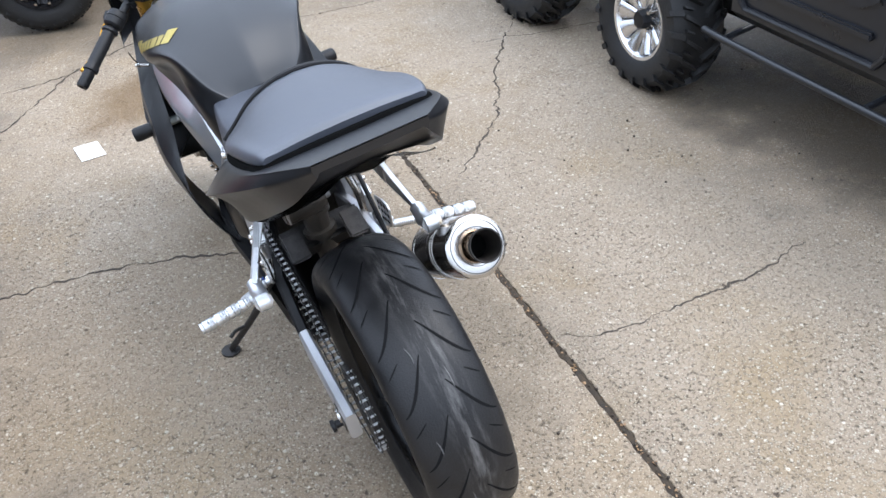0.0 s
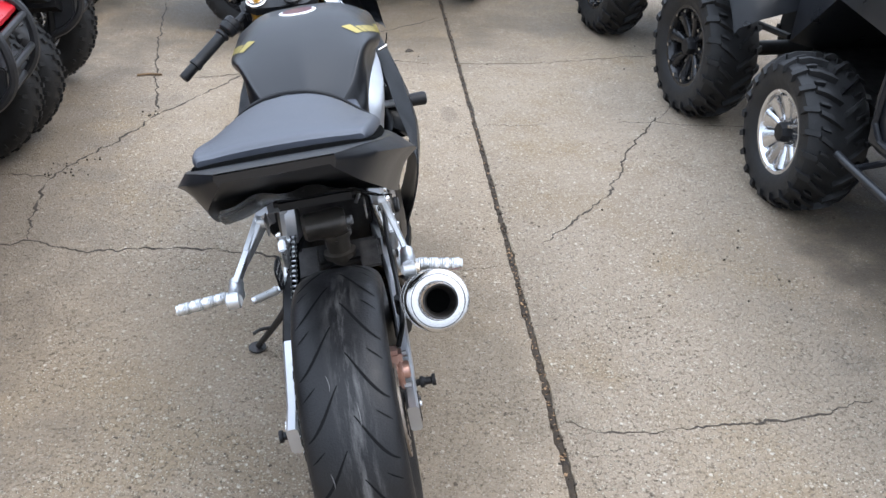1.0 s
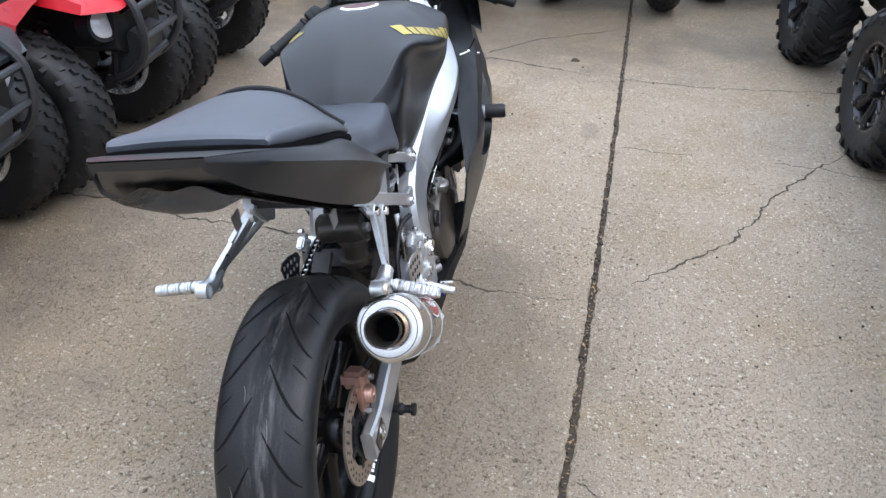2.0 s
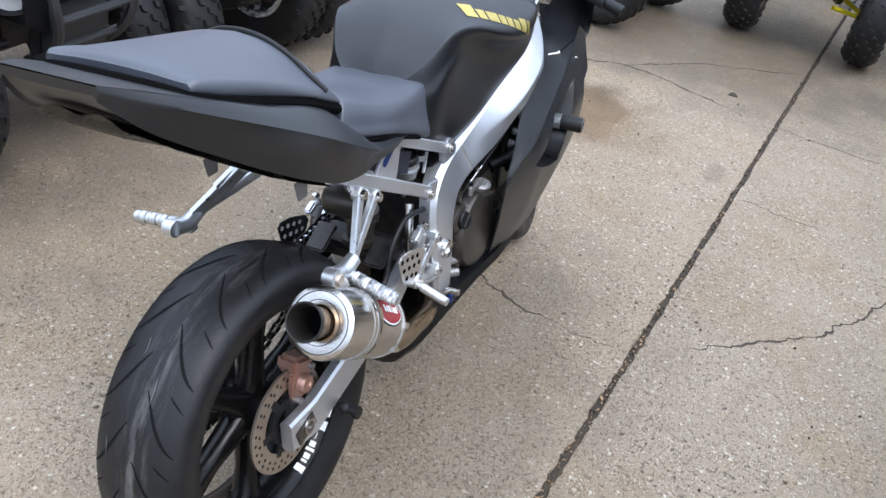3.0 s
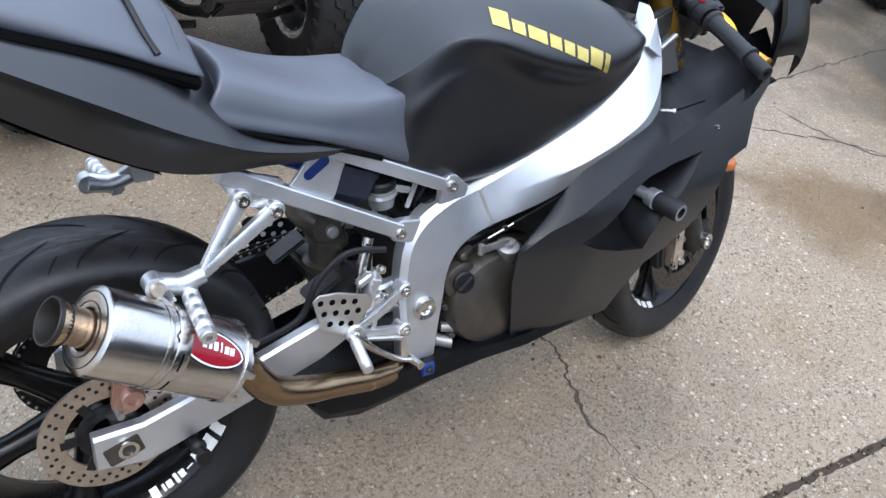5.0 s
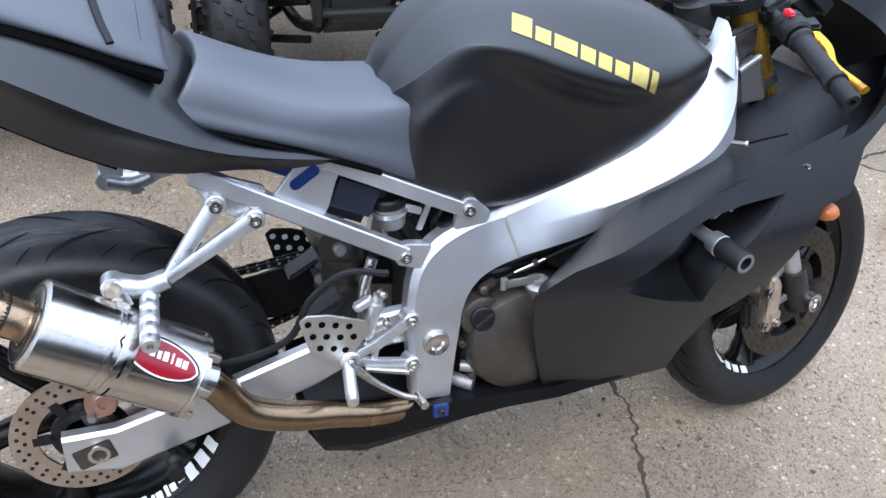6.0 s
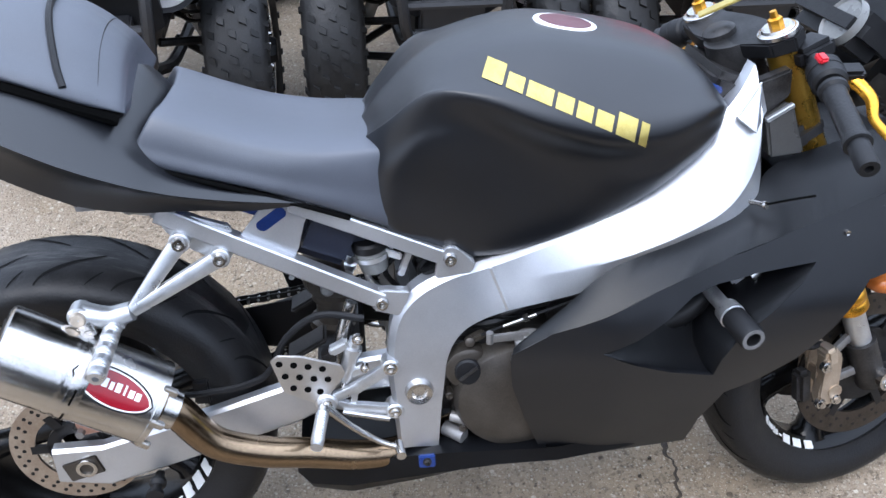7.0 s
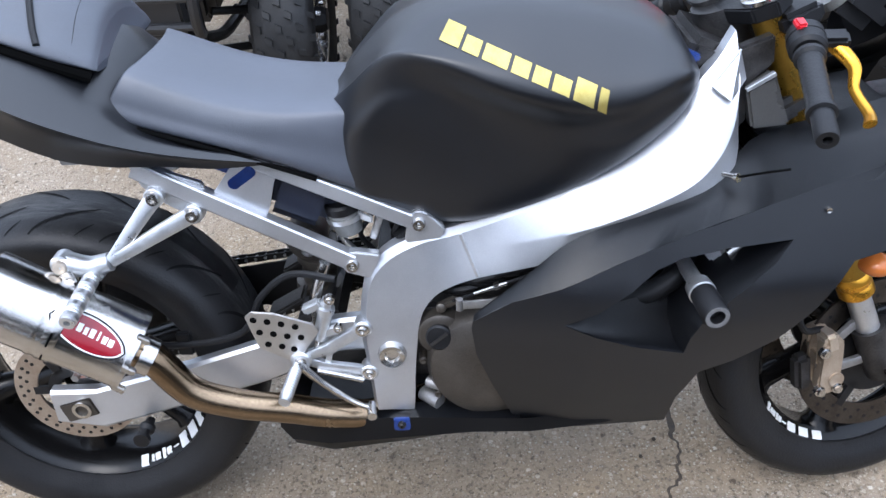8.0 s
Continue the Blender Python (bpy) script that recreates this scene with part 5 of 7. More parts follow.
# engine
def engine():
    bm = bmesh.new()
    box(bm, (0, 0.75, 0.42), (0.25, 0.34, 0.22), (0, 0, 0), 0.03)
    en = part("engine", bm, DARK_STEEL, BIKE, "dark engine block")
    part("cylinder_block", box(bmesh.new(), (0, 0.87, 0.55), (0.23, 0.20, 0.18), (-28, 0, 0), 0.02), DARK_STEEL, en)
    part("gearbox", box(bmesh.new(), (0, 0.62, 0.52), (0.22, 0.18, 0.12), (0, 0, 0), 0.02), DARK_STEEL, en)
    c = Vector((0.146, 0.712, 0.402))
    bm = lathe(bmesh.new(), [(-0.03, 0.104), (0.0, 0.104), (0.016, 0.097), (0.028, 0.074), (0.032, 0.045), (0.033, 0)], c, (1, 0, 0), 48)
    box(bm, c + Vector((-0.005, 0.075, -0.03)), (0.04, 0.10, 0.11), (0, 0, 0), 0.015)
    lathe(bm, [(-0.03, 0.040), (0.002, 0.038), (0.006, 0.032), (0.006, 0)], c + Vector((0.0, -0.078, 0.058)), (1, 0, 0), 28)
    cl = part("clutch_cover", bm, BRONZE, en, "round bronze-grey clutch cover")
    cap = c + Vector((0.006, -0.080, 0.060))
    bm = lathe(bmesh.new(), [(0.0, 0.022), (0.010, 0.022), (0.013, 0.019), (0.013, 0.0)], cap, (1, -0.15, 0.2), 24)
    part("oil_cap", bm, PLASTIC, cl, "black slotted cap")
    bm = bmesh.new()
    box(bm, cap + Vector((0.014, -0.001, 0.002)), (0.004, 0.036, 0.006), (40, 0, 0), 0.001)
    part("cap_grip", bm, DARK_STEEL, cl)
    bm = lathe(bmesh.new(), [(-0.03, 0.020), (0.0, 0.020), (0.004, 0.023), (0.012, 0.023), (0.015, 0.019), (0.015, 0.012), (0.022, 0.010), (0.022, 0.0)], c + Vector((0.008, 0.018, 0.104)), (0.25, -0.1, 1), 28)
    part("lever_boss", bm, DULL, cl, "dull grey clutch lever boss")
    bm = bmesh.new()
    bar(bm, c + Vector((0.014, 0.016, 0.126)), c + Vector((0.010, -0.046, 0.120)), 0.005, 0.014)
    rod(bm, c + Vector((0.010, -0.046, 0.112)), c + Vector((0.010, -0.046, 0.132)), 0.006, 12)
    part("clutch_lever", bm, DULL, cl, "grey clutch release lever")
    bm = bmesh.new()
    prism(bm, [(0.735, 0.480), (0.790, 0.468), (0.800, 0.440), (0.770, 0.420), (0.742, 0.446)], 0.160, 0.178, 0.006)
    part("cover_rib", bm, BRONZE, cl, "raised casting rib")
    for y, z, r in ((0.640, 0.372, 0.008), (0.655, 0.330, 0.007), (0.625, 0.405, 0.006), (0.700, 0.306, 0.007), (0.752, 0.310, 0.006)):
        hex_bolt(cl, (0.148, y, z), 1, r, DULL)
    bm = rod(bmesh.new(), (0.130, 0.606, 0.352), (0.146, 0.640, 0.350), 0.010, 14)
    rod(bm, (0.120, 0.596, 0.320), (0.146, 0.626, 0.318), 0.013, 14)
    part("drain_fitting", bm, DULL, en, "dull alloy fittings low on the crankcase")
    for k in range(9):
        a = 2 * math.pi * k / 9 + 0.3
        q = c + Vector((0.0, math.cos(a) * 0.110, math.sin(a) * 0.110))
        part("cover_bolt", lathe(bmesh.new(), [(-0.02, 0.0070), (0.0, 0.0070), (0.001, 0.005), (0.004, 0.0045), (0.004, 0.0025), (0.002, 0.0)], q, (1, 0, 0), 12), BRONZE, cl)
    bm = lathe(bmesh.new(), [(-0.02, 0.078), (0.0, 0.078), (0.018, 0.055), (0.02, 0)], (-0.150, 0.70, 0.43), (-1, 0, 0), 40)
    part("generator_cover", bm, BRONZE, en, "round bronze-grey generator cover")
    # carburettor rail, cables and hoses over the engine
    bm = bmesh.new()
    tube(bm, [(0.140, 0.655, 0.520), (0.146, 0.72, 0.548), (0.154, 0.78, 0.574), (0.160, 0.845, 0.600)], 0.0026, 8)
    cable = part("clutch_cable", bm, PLASTIC, en, "thin black clutch cable")
    bm = rod(bmesh.new(), (0.143, 0.690, 0.535), (0.149, 0.742, 0.557), 0.0036, 10)
    rod(bm, (0.1462, 0.722, 0.5487), (0.1472, 0.730, 0.5522), 0.0065, 6)
    part("cable_adjuster", bm, STEEL, cable, "bright threaded cable adjuster")
    bm = bmesh.new()
    box(bm, (0.132, 0.648, 0.512), (0.016, 0.030, 0.012), (25, 0, 0), 0.003)
    lathe(bm, [(0, 0.008), (0.012, 0.008), (0.014, 0.005), (0.014, 0)], (0.134, 0.636, 0.508), (1, 0, 0.2), 14)
    part("cable_bracket", bm, BRONZE, en)
    rng = random.Random(11)
    for k in range(7):
        bm = bmesh.new()
        y, z = rng.uniform(0.62, 0.82), rng.uniform(0.56, 0.63)
        tube(bm, [(rng.uniform(0.05, 0.11), y - 0.06, z - 0.07), (0.118, y, z - 0.05), (rng.uniform(0.08, 0.118), y + 0.08, z - 0.04 + rng.uniform(-0.03, 0.03)), (0.08, y + 0.15, z - 0.03)], rng.uniform(0.004, 0.009), 8)
        part("engine_hose", bm, PLASTIC if k % 3 else DARK_STEEL, en, "black rubber engine hose")
    # hoses and fittings between seat rails
    for k in range(6):
        bm = bmesh.new()
        y = rng.uniform(0.46, 0.56)
        tube(bm, [(rng.uniform(0.03, 0.07), y + 0.02, 0.68), (0.075, y + 0.04, 0.65), (rng.uniform(0.04, 0.08), y + 0.02, 0.61), (0.06, y + 0.05, 0.56)], rng.uniform(0.003, 0.007), 8)
        part("engine_hose", bm, CAST if k == 2 else PLASTIC, en)
    bm = bmesh.new()
    for k in range(4):
        rod(bm, (-0.09 + 0.06 * k, 0.58, 0.63), (-0.09 + 0.06 * k, 0.63, 0.56), 0.020, 14)
    box(bm, (0, 0.70, 0.66), (0.18, 0.20, 0.07), (15, 0, 0), 0.02)
    part("airbox", bm, PLASTIC, en, "black airbox and throttle bodies")
    bm = bmesh.new()
    tube(bm, [(0.120, 0.43, 0.46), (0.118, 0.432, 0.52), (0.108, 0.452, 0.58)], 0.010, 10)
    part("master_link", bm, STEEL, en)


engine()


# rider footrests
def rearset(s):
    bm = bmesh.new()
    hub = (0.172, 0.405, 0.434)
    # Y-shaped flat bracket from the pivot to both frame bolts, with a rib between
    bar(bm, (s * 0.168, 0.511, 0.489), (s * 0.170, 0.452, 0.452), 0.010, 0.020)
    bar(bm, (s * 0.170, 0.456, 0.455), (s * hub[0], hub[1], hub[2]), 0.011, 0.017)
    bar(bm, (s * 0.168, 0.515, 0.401), (s * 0.170, 0.445, 0.416), 0.010, 0.018)
    bar(bm, (s * 0.170, 0.449, 0.415), (s * hub[0], hub[1], hub[2]), 0.011, 0.016)
    bar(bm, (s * 0.168, 0.455, 0.458), (s * 0.168, 0.446, 0.412), 0.008, 0.010)
    lathe(bm, [(-0.012, 0), (-0.012, 0.018), (0.009, 0.018), (0.012, 0.015), (0.012, 0.0)], (s * hub[0], hub[1], hub[2]), (s, 0, 0), 22)
    for y, z in ((0.511, 0.489), (0.515, 0.401)):
        lathe(bm, [(-0.018, 0), (-0.018, 0.015), (0.006, 0.015), (0.008, 0.013), (0.008, 0)], (s * 0.168, y, z), (s, 0, 0), 20)
    r = part("rider_footrest", bm, CAST, BIKE, "silver rider footrest bracket with levers")
    r.location = (-s * 0.024, -0.004, -0.013)
    for y, z in ((0.511, 0.489), (0.515, 0.401)):
        hex_bolt(r, (s * 0.176, y, z), s, 0.0075)
    hex_bolt(r, (s * 0.184, 0.405, 0.434), s, 0.0065)
    # master cylinder with its hose union and push rod
    bm = lathe(bmesh.new(), [(-0.036, 0), (-0.036, 0.009), (-0.030, 0.012), (0.018, 0.012), (0.020, 0.015), (0.030, 0.015), (0.032, 0.010), (0.046, 0.009), (0.046, 0)], (s * 0.160, 0.446, 0.498), (0, 0.28, 1), 18)
    box(bm, (s * 0.160, 0.452, 0.480), (0.016, 0.046, 0.018), (20, 0, 0), 0.004)
    box(bm, (s * 0.162, 0.432, 0.530), (0.018, 0.034, 0.016), (28, 0, 0), 0.004)
    mc = part("master_cylinder", bm, CAST, r, "small cast brake cylinder" if s > 0 else "small cast linkage block")
    hex_bolt(mc, (s * 0.169, 0.462, 0.545), s, 0.006)
    hex_bolt(mc, (s * 0.167, 0.470, 0.488), s, 0.005)
    part("push_rod", rod(bmesh.new(), (s * 0.162, 0.437, 0.470), (s * 0.172, 0.420, 0.418), 0.004, 10), STEEL, mc)
    bm = bmesh.new()
    plate = [(0.324, 0.524), (0.336, 0.534), (0.372, 0.530), (0.432, 0.508), (0.440, 0.490), (0.405, 0.440), (0.385, 0.436), (0.340, 0.462)]
    prism(bm, plate, s * 0.176, s * 0.180, 0.0015)
    hp = part("heel_plate", bm, PERFORATED if s > 0 else PLASTIC, r, "drilled stainless heel plate" if s > 0 else "black drilled heel plate")
    hole = mesh_of("drill_hole", rod(bmesh.new(), (-0.0028, 0, 0), (0.0028, 0, 0), 0.0056, 12), GAP_BLACK if s > 0 else WHITE)
    for y, z in ((0.338, 0.518), (0.360, 0.514), (0.382, 0.509), (0.404, 0.503), (0.345, 0.494), (0.367, 0.490), (0.389, 0.485), (0.411, 0.482), (0.356, 0.470), (0.378, 0.465), (0.397, 0.459)):
        one = new("drill_hole", hole)
        one.parent = hp
        one.location = (s * 0.178, y, z)
    root, tip = Vector((s * 0.182, 0.400, 0.430)), Vector((s * 0.262, 0.388, 0.415))
    d = tip - root
    bm = lathe(bmesh.new(), [(0, 0), (0, 0.008), (0.012, 0.008)] + [(0.014 + 0.0025 * k, 0.0108 if k % 2 else 0.0098) for k in range(25)] + [(d.length, 0.0095), (d.length, 0.0)], root, d, 18)
    part("footpeg", bm, CAST, r, "knurled alloy footpeg")
    bm = bmesh.new()
    tube(bm, [(s * 0.186, 0.402, 0.432), (s * 0.192, 0.44, 0.395), (s * 0.198, 0.485, 0.362), (s * 0.205, 0.515, 0.352)], [0.011, 0.008, 0.007, 0.007], 10, flat=0.7)
    rod(bm, (s * 0.196, 0.516, 0.352), (s * 0.228, 0.520, 0.352), 0.008, 12)
    rod(bm, (s * 0.178, 0.43, 0.412), (s * 0.178, 0.505, 0.390), 0.0055, 10)
    part("foot_lever", bm, STEEL, r, "polished brake pedal" if s > 0 else "polished gear lever")


rearset(1), rearset(-1)

# side stand on the left
bm = bmesh.new()
tube(bm, [(-0.150, 0.520, 0.320), (-0.22, 0.575, 0.200), (-0.318, 0.640, 0.068)], [0.012, 0.010, 0.009], 10)
foot = Vector((-0.322, 0.643, 0.0645))
lathe(bm, [(-0.006, 0.0), (-0.006, 0.026), (0.0, 0.026), (0.002, 0.0)], foot - Vector((0, 0, 0.001)), (math.sin(radians(LEAN)), 0, math.cos(radians(LEAN))), 20)
tube(bm, [(-0.255, 0.598, 0.155), (-0.285, 0.585, 0.165), (-0.305, 0.570, 0.165)], 0.005, 8)
part("side_stand", bm, DARK_STEEL, BIKE, "dark steel side stand")


# fairing
def fairing_x(y, z):
    """How far the side panel stands out at a place on it."""
    out = 0.262 - 0.078 * max(0.0, (0.55 - z) / 0.25) ** 1.4 - 0.10 * max(0.0, y - 1.02) ** 1.2 * 1.5
    return out - 0.28 * max(0.0, z - 0.60) - 0.02 * max(0.0, 0.85 - y) / 0.15


def panel(outline, hole, s, deep=0.005, cut=0.03):
    """A skin over an outline of (y, z) with an opening, bent over the form of the side."""
    bm = bmesh.new()
    edges = []
    for loop in (outline, hole):
        if loop:
            vs = [bm.verts.new((0, y, z)) for y, z in loop]
            edges += [bm.edges.new((vs[i], vs[(i + 1) % len(vs)])) for i in range(len(vs))]
    bmesh.ops.triangle_fill(bm, use_beauty=True, use_dissolve=False, edges=edges)
    for _ in range(4):
        long = [e for e in bm.edges if e.calc_length() > cut]
        if not long:
            break
        bmesh.ops.subdivide_edges(bm, edges=long, cuts=1, use_grid_fill=False)
        bmesh.ops.triangulate(bm, faces=bm.faces[:])
    bmesh.ops.beautify_fill(bm, faces=bm.faces[:], edges=bm.edges[:])
    for v in bm.verts:
        v.co.x = s * fairing_x(v.co.y, v.co.z)
    bmesh.ops.recalc_face_normals(bm, faces=bm.faces)
    if sum(f.normal.x for f in bm.faces) * s < 0:
        bmesh.ops.reverse_faces(bm, faces=bm.faces[:])
    bmesh.ops.solidify(bm, geom=bm.faces[:], thickness=deep)
    return bm


def along(points, u):
    """The point a share u of the way along straight stretches."""
    pts = [Vector(p) for p in points]
    v = u * (len(pts) - 1)
    k = min(int(v), len(pts) - 2)
    return pts[k].lerp(pts[k + 1], v - k)


def fairing(s):
    crease = [(0.686, 0.548), (0.745, 0.586), (0.815, 0.610), (0.90, 0.648), (1.00, 0.687), (1.10, 0.716), (1.20, 0.742), (1.30, 0.766), (1.40, 0.804)]
    outline = [(0.684, 0.535), (0.690, 0.480), (0.715, 0.400), (0.752, 0.300), (0.86, 0.284), (1.000, 0.300), (1.006, 0.372), (1.030, 0.440), (1.080, 0.462), (1.136, 0.500), (1.19, 0.560), (1.235, 0.628), (1.300, 0.642), (1.330, 0.715), (1.385, 0.755)] + crease[::-1]
    hole = [(0.820, 0.549), (0.870, 0.572), (0.915, 0.605), (0.950, 0.636), (0.985, 0.651), (1.046, 0.662), (1.142, 0.667), (1.120, 0.637), (1.062, 0.590), (1.022, 0.553), (1.006, 0.520), (1.000, 0.487), (0.930, 0.502), (0.870, 0.524)]
    f = part("side_fairing", panel(outline, hole, s), MATT_BLACK, BIKE, "matt black side fairing panel with a large vent opening")
    # folded upper face towards the tank
    bm = bmesh.new()
    inner = [(0.236, 0.690, 0.561), (0.222, 0.764, 0.613), (0.205, 0.841, 0.666), (0.194, 0.950, 0.699), (0.180, 1.03, 0.728), (0.130, 1.10, 0.780), (0.098, 1.20, 0.796), (0.10, 1.30, 0.826), (0.12, 1.40, 0.860)]
    outer = spline([(fairing_x(y, z), y, z) for y, z in crease], 40)
    inside = spline(inner, 40)
    rows = [[Vector((s * p.x, p.y, p.z)) for p in (o, o.lerp(i, 0.5) + Vector((0, 0, 0.004)), i)] for o, i in zip(outer, inside)]
    loft(bm, rows, caps=False, closed=False)
    bmesh.ops.solidify(bm, geom=bm.faces[:], thickness=0.004)
    part("upper_panel", bm, MATT_BLACK, f, "matt black folded upper fairing face")
    # duct behind the opening
    bm = bmesh.new()
    rows = []
    for t in range(12):
        u = t / 11
        q = along([(0, 0.820, 0.549), (0, 0.870, 0.524), (0, 0.930, 0.502), (0, 1.000, 0.487)], u)
        y, z, x = q.y, q.z, fairing_x(q.y, q.z)
        rows.append([Vector((s * (x - 0.001 - 0.09 * u ** 0.8 * v), y + 0.010 * v, z + (0.016 + 0.048 * u) * v ** 1.6)) for v in (0, 0.12, 0.3, 0.6, 1.0)])
    loft(bm, rows, caps=False, closed=False)
    bmesh.ops.solidify(bm, geom=bm.faces[:], thickness=0.004)
    part("vent_lip", bm, MATT_BLACK, f)
    # front wall of the opening, running in towards the radiator
    bm, rows = bmesh.new(), []
    for k in range(12):
        q = along([(0, 1.000, 0.487), (0, 1.006, 0.520), (0, 1.022, 0.553), (0, 1.062, 0.590), (0, 1.120, 0.637), (0, 1.142, 0.667)], k / 11)
        x = fairing_x(q.y, q.z)
        rows.append([Vector((s * (x - 0.001), q.y, q.z)), Vector((s * (x - 0.02), q.y - 0.010, q.z + 0.002)), Vector((s * (x - 0.06), q.y - 0.022, q.z + 0.006)), Vector((s * 0.134, q.y - 0.032, q.z + 0.010))])
    loft(bm, rows, caps=False, closed=False)
    bmesh.ops.solidify(bm, geom=bm.faces[:], thickness=0.003)
    part("vent_wall", bm, MATT_BLACK, f)
    bm = bmesh.new()
    prism(bm, [(0.88, 0.42), (1.06, 0.44), (1.16, 0.56), (1.255, 0.64), (1.25, 0.74), (0.95, 0.70)], s * 0.128, s * 0.134, 0.002)
    part("inner_panel", bm, PLASTIC, f, "black inner fairing panel")
    # hoses and fittings seen through the opening
    if s > 0:
        bm = tube(bmesh.new(), [(0.150, 0.895, 0.490), (0.176, 0.930, 0.492), (0.186, 0.968, 0.502), (0.186, 1.005, 0.514), (0.170, 1.045, 0.535), (0.140, 1.065, 0.560)], 0.0125, 12, 30)
        hose = part("coolant_hose", bm, RUBBER, BIKE, "black rubber coolant hose")
        part("hose_clip", rod(bmesh.new(), (0.186, 0.9660, 0.5014), (0.186, 0.9745, 0.5042), 0.0136, 18), DARK_STEEL, hose, "dark steel hose clip")
        bm = tube(bmesh.new(), [(0.145, 0.955, 0.470), (0.172, 0.967, 0.505), (0.178, 0.974, 0.545), (0.170, 0.984, 0.575), (0.145, 1.010, 0.600)], 0.0085, 10, 24)
        part("breather_hose", bm, RUBBER, BIKE, "thin black rubber hose")
        bm = rod(bmesh.new(), (0.136, 0.940, 0.535), (0.166, 0.940, 0.530), 0.013, 14)
        rod(bm, (0.150, 0.940, 0.532), (0.158, 0.975, 0.552), 0.005, 8)
        rod(bm, (0.166, 0.940, 0.530), (0.171, 0.940, 0.529), 0.007, 6)
        part("hose_union", bm, DULL, BIKE, "dull grey pipe union")
        bm = tube(bmesh.new(), [(0.150, 1.060, 0.575), (0.172, 1.078, 0.602), (0.176, 1.098, 0.632), (0.160, 1.115, 0.662), (0.14, 1.12, 0.69)], 0.0165, 14, 26)
        pipe = part("radiator_hose", bm, RUBBER, BIKE, "black radiator hose in bright clamps")
        for a, b in (((0.1745, 1.0855, 0.613), (0.1757, 1.0910, 0.621)), ((0.1755, 1.101, 0.638), (0.1735, 1.1045, 0.644))):
            part("hose_clamp", rod(bmesh.new(), a, b, 0.0178, 20), STEEL, pipe, "bright steel hose clamp")
        bm = bmesh.new()
        box(bm, (0.176, 1.062, 0.630), (0.010, 0.060, 0.030), (38, 0, 0), 0.004)
        part("hose_bracket", bm, CAST, BIKE, "bright alloy hose bracket")
        for place, r in (((0.152, 0.918, 0.548), 0.007), ((0.154, 0.935, 0.575), 0.006), ((0.158, 0.905, 0.530), 0.005)):
            hex_bolt(f, place, s, r, CAST)
    # crash slider through the opening
    bm = lathe(bmesh.new(), [(-0.12, 0.012), (-0.030, 0.012), (-0.029, 0.019), (-0.008, 0.0205), (-0.006, 0.017)], (s * 0.254, 1.020, 0.590), (s, 0.12, -0.05), 24)
    st = part("slider_mount", bm, CAST, BIKE, "alloy crash slider mount")
    bm = lathe(bmesh.new(), [(-0.006, 0.019), (0.044, 0.0205), (0.050, 0.018), (0.050, 0.011), (0.036, 0.010), (0.036, 0)], (s * 0.254, 1.020, 0.590), (s, 0.12, -0.05), 28)
    part("slider_puck", bm, PLASTIC, st, "black crash slider puck")
    bm = lathe(bmesh.new(), [(0.0504, 0.0112), (0.0512, 0.0116), (0.0512, 0.0172), (0.0504, 0.0176)], (s * 0.254, 1.020, 0.590), (s, 0.12, -0.05), 28, closed=True)
    part("worn_ring", bm, WORN, st, "scuffed grey ring")
    # screw and clip
    bm = bmesh.new()
    rod(bm, (s * 0.188, 1.045, 0.752), (s * 0.212, 1.058, 0.757), 0.004, 10)
    rod(bm, (s * 0.210, 1.056, 0.7565), (s * 0.213, 1.0585, 0.7575), 0.0065, 12)
    part("screw", bm, STEEL, f)
    bm = tube(bmesh.new(), [(s * 0.21, 1.058, 0.757), (s * 0.218, 1.09, 0.766), (s * 0.222, 1.125, 0.772)], 0.0018, 6)
    part("tie_wire", bm, GAP_BLACK, f)
    bm = lathe(bmesh.new(), [(0, 0), (0.002, 0.004), (-0.004, 0.0045)], (s * (fairing_x(1.19, 0.705) + 0.003), 1.19, 0.705), (s, 0, 0), 12)
    part("rivet", bm, STEEL, f)
    # indicator
    bm = lathe(bmesh.new(), [(0.0, 0.0), (-0.004, 0.010), (-0.014, 0.016), (-0.03, 0.018), (-0.03, 0)], (s * 0.205, 1.295, 0.590), (s, 0.1, 0), 24)
    for v in bm.verts:
        v.co.y = 1.295 + (v.co.y - 1.295) * 1.35
    part("front_indicator", bm, AMBER, f, "amber oval indicator")
    # belly pan
    rows = []
    bm = bmesh.new()
    for y, zt, zb, x in ((0.340, 0.282, 0.226, 0.122), (0.362, 0.280, 0.196, 0.136), (0.43, 0.286, 0.190, 0.150), (0.56, 0.300, 0.218, 0.162), (0.68, 0.306, 0.250, 0.174), (0.78, 0.312, 0.262, 0.186), (0.90, 0.330, 0.272, 0.184), (1.0, 0.330, 0.30, 0.165)):
        rows.append([Vector((s * x, y, zt)), Vector((s * (x + 0.004), y, (zt + zb) / 2)), Vector((s * (x - 0.02), y, zb + 0.012)), Vector((s * (x - 0.05), y, zb)), Vector((0, y, zb - 0.004))])
    loft(bm, rows, caps=False, closed=False)
    bmesh.ops.solidify(bm, geom=bm.faces[:], thickness=0.004)
    pan = part("belly_pan", bm, MATT_BLACK, BIKE, "matt black belly pan")
    bm = loft(bmesh.new(), [[Vector((s * (x + 0.001), y, z)), Vector((s * (x - 0.016), y, z + 0.005)), Vector((s * (x - 0.034), y, z + 0.006))] for y, z, x in ((0.50, 0.292, 0.154), (0.56, 0.300, 0.160), (0.68, 0.306, 0.174), (0.76, 0.311, 0.184))], caps=False, closed=False)
    bmesh.ops.solidify(bm, geom=bm.faces[:], thickness=0.003)
    part("flange", bm, MATT_BLACK, pan)
    bm = bmesh.new()
